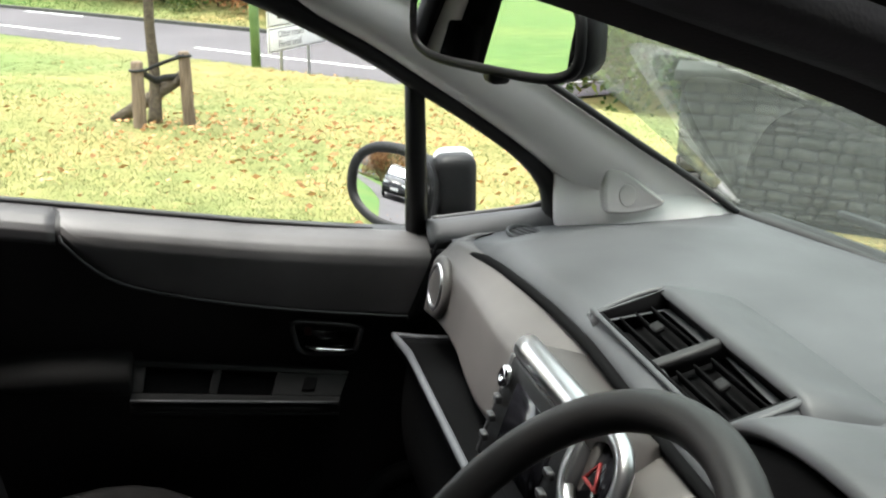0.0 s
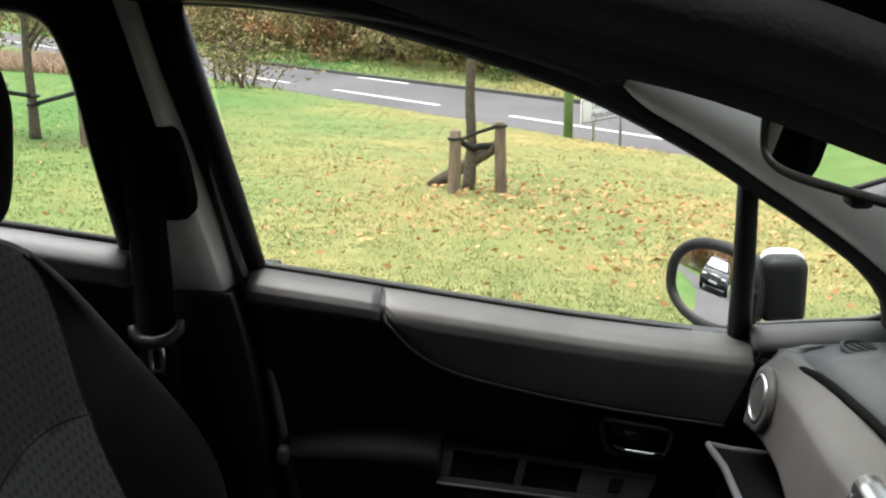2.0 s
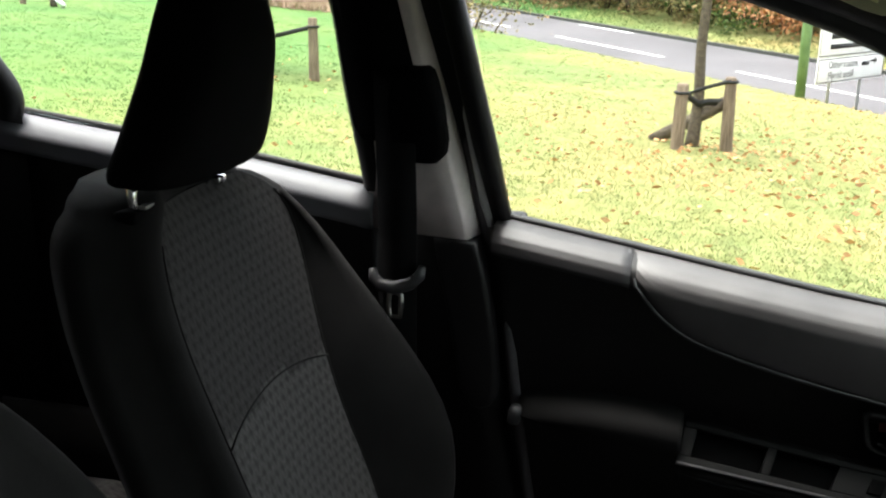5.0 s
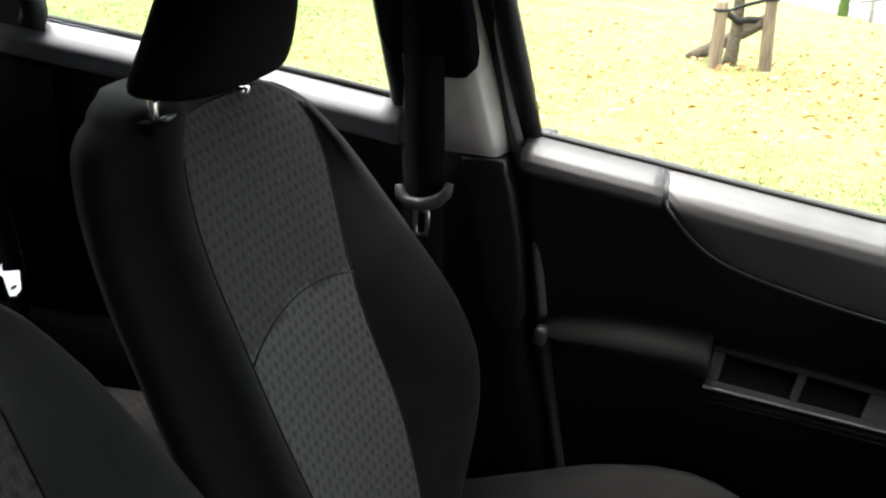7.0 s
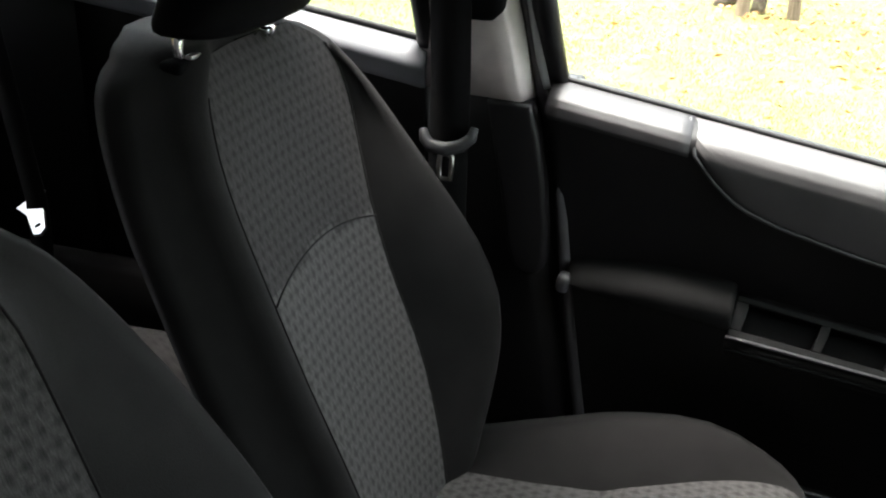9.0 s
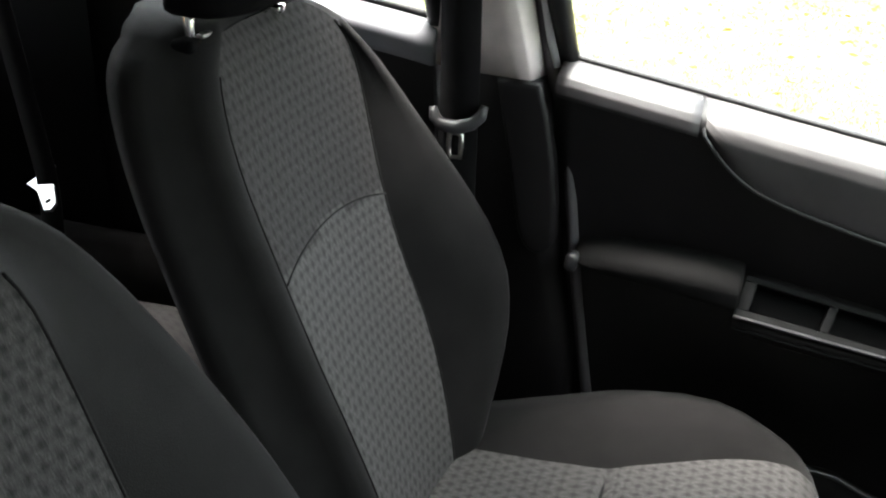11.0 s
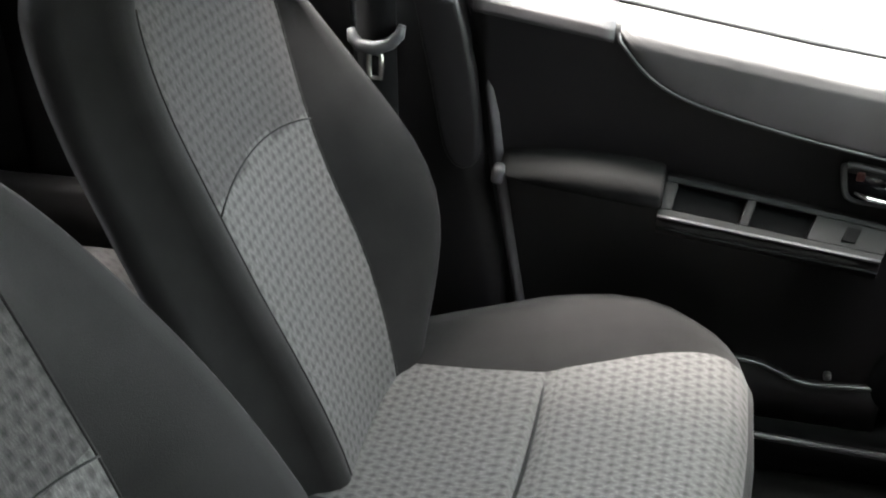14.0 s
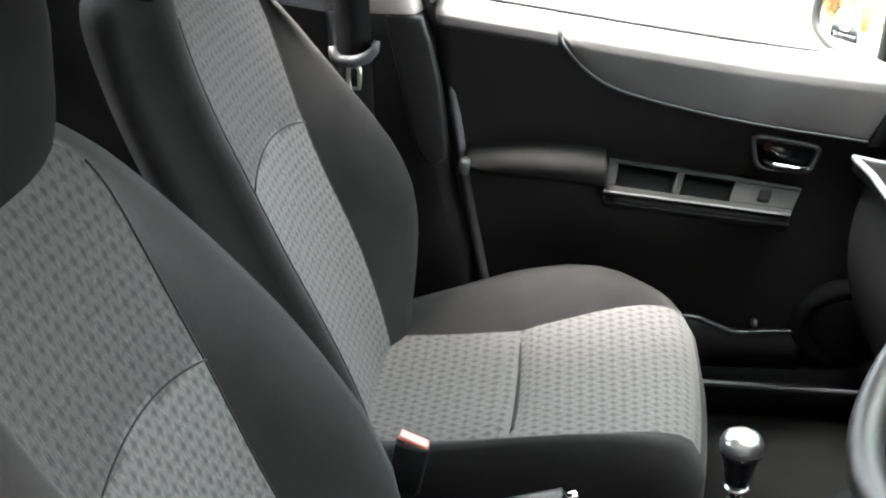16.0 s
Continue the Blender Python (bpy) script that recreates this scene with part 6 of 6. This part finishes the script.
    part("vent_brow", loft(brow), DASH_TOP, ob, "raised grey vent hood")
    for s in (-1, 1):
        e = 0.0 if s < 0 else 1.0
        cheek = [vface(e, -0.1, 0), vface(e, 1.05, 0), vface(e + s * 0.11, 1.0, 0.035), vface(e + s * 0.11, -0.1, 0.012)]
        bm = loft([cheek, [p - Vector((0, 0, 0.03)) for p in cheek]])
        part("vent_cheek", bm, DASH_TOP, ob)
    frame_line = [(-0.02, -0.10), (-0.05, 0.25), (-0.06, 0.70), (-0.04, 1.02), (0.02, 1.09), (0.25, 1.10), (0.5, 1.10), (0.75, 1.10), (0.97, 1.09), (1.01, 1.02), (1.02, 0.70), (1.02, 0.25), (1.01, -0.10)]
    part("vent_frame", tube(arc_points([vface(a, b, 0.004) for a, b in frame_line], 4), 0.0048, 10, None, 0.8), DASH_TOP, ob, "rounded grey vent surround")
    part("vent_sill", tube([vface(a, -0.06, 0.0) for a in np.linspace(-0.04, 1.04, 14)], 0.0032, 8), DASH_TOP, ob)
    vb = part("vent_well", prism([(0, 0), (1, 0), (1, 1), (0, 1)], 0.006, lambda a, b, d: vface(a, b, d + 0.034)), MATT, ob)
    for q in ([(0, 0), (1, 0), (1, 0.03), (0, 0.03)], [(0, 0.97), (1, 0.97), (1, 1), (0, 1)], [(0, 0), (0.01, 0), (0.01, 1), (0, 1)], [(0.99, 0), (1, 0), (1, 1), (0.99, 1)]):
        part("vent_wall", prism(q, 0.034, vface), MATT, vb)
    part("vent_divider", prism([(0.470, -0.05), (0.526, -0.05), (0.520, 1.02), (0.476, 1.02)], 0.020, lambda a, b, d: vface(a, b, d + 0.001), 0.004), RUBBER, vb)
    for lo, hi in ((0.02, 0.46), (0.54, 0.98)):
        for b in (0.24, 0.48, 0.72):
            part("vent_slat", prism([(lo, b - 0.012), (hi, b - 0.012), (hi, b + 0.012), (lo, b + 0.012)], 0.012, lambda a, c, d: vface(a, c, d + 0.012), 0.0008), MATT, vb)
        mid = (lo + hi) / 2
        part("vent_tab", box(vface(mid, 0.48, 0.006), (0.013, 0.020, 0.007), 0.003, pose(0, 0, 0, 0, -28, 0)), RIM_GREY, vb, "small grey vent thumb tab")
    # side window demister grille
    g = Vector((2.20, 0.575, dash_z(2.20, 0.575) + 0.001))
    dm = part("demister_rim", torus(g, (0.05, -0.05, 1), 0.034, 0.004, 30, 8, None, 0.75), DASH_TOP, ob)
    for k in (-1, 0, 1):
        part("demister_slat", box(g + Vector((0.013 * k, 0, 0.001)), (0.004, 0.05, 0.004), 0.001, pose(0, 0, 0, 0, 0, 20)), BLACK, dm)
    part("demister_dark", loft([circle_ring(g + Vector((0, 0, d)), Vector((0.75, 0, 0)), Vector((0, 1, 0)), 0.031, 24) for d in (-0.004, 0.0012)]), BLACK, dm)
    # windscreen demister slot
    part("screen_slot", box((2.62, -0.02, dash_z(2.62, 0) + 0.001), (0.012, 0.5, 0.004), 0.001), BLACK, ob)
    # instrument hood before the driver
    rings = []
    for k in range(25):
        a = math.pi * k / 24
        c, h = math.cos(a), math.sin(a) ** 0.75
        rings.append([Vector((2.14, -0.40 + 0.195 * c, 0.938 + 0.086 * h)), Vector((2.15, -0.40 + 0.200 * c, 0.938 + 0.094 * h)), Vector((2.20, -0.40 + 0.206 * c, 0.938 + 0.088 * h)), Vector((2.28, -0.40 + 0.215 * c, 0.936 + 0.058 * h)), Vector((2.40, -0.40 + 0.225 * c, 0.934 + 0.012 * h)), Vector((2.36, -0.40 + 0.19 * c, 0.925)), Vector((2.22, -0.40 + 0.185 * c, 0.932 + 0.06 * h)), Vector((2.15, -0.40 + 0.188 * c, 0.936 + 0.078 * h))])
    part("instrument_hood", loft(rings), DASH_TOP, ob, "grey hood over the instruments")
    part("hood_lining", loft([[Vector((2.145, -0.40 + 0.186 * math.cos(math.pi * k / 16), 0.93 + 0.082 * math.sin(math.pi * k / 16) ** 0.75)), Vector((2.19, -0.40 + 0.18 * math.cos(math.pi * k / 16), 0.925 + 0.07 * math.sin(math.pi * k / 16) ** 0.75)), Vector((2.20, -0.40, 0.90))] for k in range(17)]), MATT, ob, "black lining inside the instrument hood")
    part("instrument_face", box((2.19, -0.40, 0.90), (0.02, 0.32, 0.12), 0.01, pose(0, 0, 0, 0, -20, 0)), GLOSS_BLACK, ob)
    part("driver_fascia", sheet(lambda u, v: Vector((2.125 - 0.06 * u, -0.66 + 0.44 * v, 0.928 - 0.30 * u)), 8, 16, 0.03, (1, 0, 0)), BLACK, ob)


def build_steering_wheel():
    c = Vector((1.922, -0.366, 0.922))
    tilt = radians(46)
    n = Vector((-math.cos(tilt), 0, math.sin(tilt)))
    up = Vector((math.sin(tilt), 0, math.cos(tilt)))
    y = Vector((0, 1, 0))
    ob = thing("steering_wheel", "black leather steering wheel with silver spoke trims", "steering wheel", c)
    part("rim", torus((0, 0, 0), n, 0.189, 0.0175, 72, 14), LEATHER, ob)
    def slab(pts, thick, lift):
        return prism(pts, thick, lambda a, b, d: y * a + up * b + n * (lift - d), 0.006)
    hub = part("hub", slab([(0.062 * math.cos(2 * math.pi * k / 28) * 1.1, 0.062 * math.sin(2 * math.pi * k / 28)) for k in range(28)], 0.05, 0.0), BLACK, ob)
    part("badge", torus(n * 0.003, n, 0.018, 0.0035, 24, 8), CHROME, hub)
    for s in (-1, 1):
        sp = part("spoke", slab([(s * 0.055, 0.03), (s * 0.17, 0.025), (s * 0.17, -0.02), (s * 0.055, -0.04)][::s], 0.02, -0.012), BLACK, ob)
        part("spoke_trim", slab([(s * 0.075, 0.018), (s * 0.15, 0.018), (s * 0.15, -0.014), (s * 0.075, -0.028)][::s], 0.008, -0.006), SILVER, sp, "silver switch surround")
        for k in range(3):
            part("spoke_key", slab([(s * (0.085 + 0.02 * k), 0.010), (s * (0.099 + 0.02 * k), 0.010), (s * (0.099 + 0.02 * k), -0.010), (s * (0.085 + 0.02 * k), -0.012)][::s], 0.006, -0.003), BLACK, sp)
    part("spoke", slab([(-0.035, -0.05), (0.035, -0.05), (0.028, -0.172), (-0.028, -0.172)][::-1], 0.02, -0.012), BLACK, ob)
    part("column", tube([-n * 0.03, -n * 0.14, -n * 0.24], [0.045, 0.05, 0.06], 16), BLACK, ob)
    for s in (-1, 1):
        part("stalk_switch", tube([-n * 0.05, -n * 0.05 + y * s * 0.09, -n * 0.04 + y * s * 0.15], [0.008, 0.007, 0.009], 10), BLACK, ob)


def build_console():
    ob = thing("centre_console", "black plastic centre console between the seats", "console", (1.6, 0, 0.3))
    o = Vector((1.6, 0, 0.3))
    rings = []
    for x, w, z in ((1.12, 0.085, 0.40), (1.18, 0.088, 0.405), (1.45, 0.086, 0.40), (1.62, 0.088, 0.41), (1.85, 0.098, 0.44), (2.05, 0.11, 0.55)):
        rings.append([Vector((x, -w, 0.22)) - o, Vector((x, -w, z - 0.02)) - o, Vector((x, -w + 0.02, z)) - o, Vector((x, w - 0.02, z)) - o, Vector((x, w, z - 0.02)) - o, Vector((x, w, 0.22)) - o])
    part("body", loft(rings), MATT, ob)
    part("cup_holder", torus(Vector((1.86, 0.0, 0.445)) - o, (0, 0, 1), 0.038, 0.006, 30, 8), SATIN, ob)
    part("shift_gate", torus(Vector((1.745, 0, 0.425)) - o, (0, 0, 1), 0.05, 0.008, 30, 8), SATIN, ob)


def build_gear_lever():
    ob = thing("gear_lever", "gear lever with a chrome-topped knob", "gear lever", (1.745, 0.0, 0.42))
    part("gaiter", loft([circle_ring(Vector((0, 0, z)), Vector((1, 0, 0)), Vector((0, 1, 0)), r, 18) for z, r in ((0, 0.05), (0.02, 0.038), (0.035, 0.036), (0.05, 0.024), (0.065, 0.022), (0.08, 0.013))]), LEATHER, ob)
    part("shaft", tube([(0, 0, 0.06), (0.0, 0, 0.13)], 0.008, 12), CHROME, ob)
    part("knob", loft([circle_ring(Vector((0, 0, z)), Vector((1, 0, 0)), Vector((0, 1, 0)), r, 22) for z, r in ((0.105, 0.013), (0.115, 0.017), (0.14, 0.020), (0.155, 0.025), (0.165, 0.0265))]), GLOSS_BLACK, ob)
    part("knob_cap", loft([circle_ring(Vector((0, 0, z)), Vector((1, 0, 0)), Vector((0, 1, 0)), r, 22) for z, r in ((0.163, 0.0268), (0.172, 0.0272), (0.180, 0.024), (0.185, 0.017), (0.187, 0.006))]), SILVER, ob, "domed satin chrome cap")
    part("collar", torus((0, 0, 0.104), (0, 0, 1), 0.013, 0.004, 20, 8), CHROME, ob)


def build_handbrake():
    ob = thing("handbrake", "black handbrake lever with a chrome button", "handbrake", (1.30, -0.02, 0.40))
    part("lever", tube([(0, 0, 0.0), (0.08, 0, 0.045), (0.16, 0, 0.08), (0.225, 0, 0.103)], [0.016, 0.018, 0.019, 0.016], 14), LEATHER, ob)
    part("button", tube([(0.225, 0, 0.103), (0.243, 0, 0.110)], [0.011, 0.009], 12), CHROME, ob)


def build_buckle(y, name="belt_buckle"):
    ob = thing(name, "black seat belt buckle with a red release button", "buckle", (1.30, y, 0.42))
    lean = pose(0, 0, 0, 0, 12, 0)
    part("stem", tube([(-0.02, 0, -0.1), (0, 0, 0.03)], 0.010, 8, None, 1.6), BLACK, ob)
    part("body", box((0.004, 0, 0.045), (0.050, 0.028, 0.085), 0.007, lean), BLACK, ob)
    part("button", box((0.014, 0, 0.089), (0.044, 0.019, 0.010), 0.003, pose(0, 0, 0, 0, 24, 0)), RED, ob, "red push button")


def build_cabin_mirror():
    c = Vector((1.980, -0.045, 1.311))
    ob = thing("cabin_mirror", "black framed rear-view mirror under the windscreen top", "mirror", c)
    n = Vector((-0.94, -0.33, 0.02)).normalized()
    s = n.cross(Vector((0, 0, 1))).normalized()
    u = s.cross(n).normalized()
    def oval(k, w, h):
        a = 2 * math.pi * k / 40
        return w * math.copysign(abs(math.cos(a)) ** 0.45, math.cos(a)), h * math.copysign(abs(math.sin(a)) ** 0.55, math.sin(a))
    def ring(w, h, d):
        return [s * a + u * b + n * d for a, b in (oval(k, w, h) for k in range(40))]
    part("housing", loft([ring(0.132, 0.038, 0.004), ring(0.136, 0.041, -0.004), ring(0.132, 0.037, -0.022), ring(0.095, 0.022, -0.036)]), BLACK, ob)
    part("rim", tube(ring(0.131, 0.037, 0.004) + ring(0.131, 0.037, 0.004)[:2], 0.005, 8), BLACK, ob)
    part("glass", loft([ring(0.127, 0.033, 0.0025), ring(0.127, 0.033, 0.0055)]), MIRROR, ob, "", False)
    part("stem", tube([-n * 0.03, -n * 0.06 + u * 0.03, -n * 0.02 + u * 0.11 + Vector((0.02, 0.04, 0))], [0.014, 0.011, 0.016], 10), BLACK, ob)
    part("dip_tab", box(-u * 0.043 + s * 0.0 - n * 0.006, (0.02, 0.03, 0.014), 0.005), BLACK, ob)


def build_door_mirror():
    c = Vector((2.046, 0.89, 0.933))
    ob = thing("door_mirror", "silver door mirror with black rim showing the lane behind", "mirror", c)
    eye = Vector((1.71, -0.97, 1.42))
    back = (Vector((-11.5, 2.5, 0.15)) - c).normalized()
    n = ((eye - c).normalized() + back).normalized()
    s = Vector((0, 0, 1)).cross(n).normalized()
    u = n.cross(s).normalized()
    def oval(k, w, h):
        a = 2 * math.pi * k / 40
        x, y = math.cos(a), math.sin(a)
        return w * math.copysign(abs(x) ** 0.85, x), h * math.copysign(abs(y) ** 0.8, y) * (1 + (0.05 if y > 0 else 0.20) * x) + 0.006
    def ring(w, h, d, off=0.0):
        return [s * (a + off) + u * b + n * d for a, b in (oval(k, w, h) for k in range(40))]
    part("housing", loft([ring(0.096, 0.070, 0.010), ring(0.100, 0.074, 0.0), ring(0.098, 0.070, -0.03, -0.004), ring(0.085, 0.062, -0.065, -0.012), ring(0.05, 0.035, -0.085, -0.02)]), BLACK, ob, "black mirror housing")
    part("rim", tube(ring(0.096, 0.070, 0.008) + ring(0.096, 0.070, 0.008)[:2], 0.0105, 10), BLACK, ob)
    R = 1.1
    def glass(p, q):
        r, a = p, 2 * math.pi * q
        x, y = oval(40 * q, 0.089 * r, 0.062 * r)
        return s * x + u * y + n * (0.0135 + R * (math.sqrt(1 - (x * x + y * y) / R ** 2) - 1))
    part("glass", sheet(glass, 16, 60), MIRROR, ob)
    part("arm", tube([(0.06, -0.04, -0.068), (0.06, -0.10, -0.066), (0.065, -0.17, -0.05)], [0.02, 0.02, 0.02], 12, None, 0.7), GLOSS_BLACK, ob)
    part("inner_shell", box((0.106, -0.040, 0.012), (0.074, 0.060, 0.116), 0.020, None, None, 4), BLACK, ob, "dark inner side of the mirror shell")
    part("outer_shell", box((0.1115, -0.004, 0.0125), (0.075, 0.060, 0.120), 0.024, None, None, 4), PAINT, ob, "silver mirror shell")


def build_visor():
    o = Vector((1.74, 0.42, 1.40))
    ob = thing("sun_visor", "olive sun visor with a pale label, swung towards the side window", "sun visor", o)
    # the blade hangs in a plane that leans towards the driver
    ex, ez = Vector((1.77 - 1.65, 0.47 - 0.52, 1.34 - 1.39)).normalized(), None
    n = Vector((-0.5, -0.5, -0.7)).normalized()
    ez = n.cross(ex).normalized()
    if ez.z < 0:
        ez = -ez
    c = Vector((1.645, 0.525, 1.392)) - o
    def blade(a, b, d):
        return c + ex * a + ez * b - n * d
    corner = [(-0.12, 0.012), (-0.10, 0.0), (0.12, 0.0), (0.145, 0.006), (0.16, 0.02), (0.20, 0.06), (0.20, 0.15), (-0.12, 0.15)]
    part("blade", prism(corner, 0.016, blade, 0.004), VISOR, ob)
    part("label", prism([(0.048, 0.030), (0.138, 0.030), (0.138, 0.067), (0.048, 0.067)], 0.002, lambda a, b, d: blade(a, b, d - 0.0015)), LABEL, ob, "pale yellow-green label")


build_floor()
build_roof()
build_front_pillar_left()
build_front_pillar_right()
build_windscreen()
build_bonnet()
build_side_right()
build_front_door()
build_rear_door()
build_centre_pillar()
build_dashboard()
build_front_belt()
build_seat("passenger_seat", "charcoal and grey cloth front passenger seat", 0.0, 0.35, 0.0, 1, 0.0)
build_seat("driver_seat", "charcoal and grey cloth driver's seat beside the open door", 0.045, -0.350, -0.042, -1, 0.062)
build_rear_seat()
build_steering_wheel()
build_console()
build_gear_lever()
build_handbrake()
build_buckle(0.088)
build_cabin_mirror()
build_door_mirror()
build_visor()

# ---------------------------------------------------------------- outside things
build_tree((1.27, 9.43, terrain(1.27, 9.43)), [(-0.12, -0.40, 0.60, 0.02), (0.31, -0.09, 0.64, -0.02)], "slender young tree between two timber stakes with rubber ties", ((-0.38, 0.10, -0.02), (0.30, -0.02, 0.42), 0.060), 0.06, 4,
           ties=(([(-0.12, -0.465, 0.52), (-0.06, -0.35, 0.50), (0.0, -0.10, 0.50), (0.12, -0.13, 0.55), (0.30, -0.15, 0.61)], 0.017),
                 ([(-0.08, -0.40, 0.50), (-0.03, -0.20, 0.44), (0.04, -0.08, 0.38), (0.12, -0.05, 0.40), (0.30, -0.05, 0.40)], 0.032)))
build_tree((-3.75, 11.2, terrain(-3.75, 11.2)), [(0.75, -0.45, 0.66, -0.02), (-0.12, -0.5, 0.66, 0.02)], "young tree with orange leaves beside timber stakes", None, -0.03, 8, 1800, 1.0)
far_tree = build_tree((-10.7, 17.2, terrain(-10.7, 17.2)), [(-0.5, -0.2, 0.66, 0.02)], "distant young tree with timber stakes", ((-0.4, -0.1, 0.6), (0.3, -0.1, 0.0), 0.03), 0.0, 12, 300)
part("sleeve", tube([(0.12, -0.1, 0.155), (0.3, -0.1, 0.0)], 0.045, 10), WHITE, far_tree, "white sleeve on the brace foot")
build_sign()
build_green_post()
build_parked_car()
build_hedges()
build_grass()
build_fallen()
build_stone_wall()
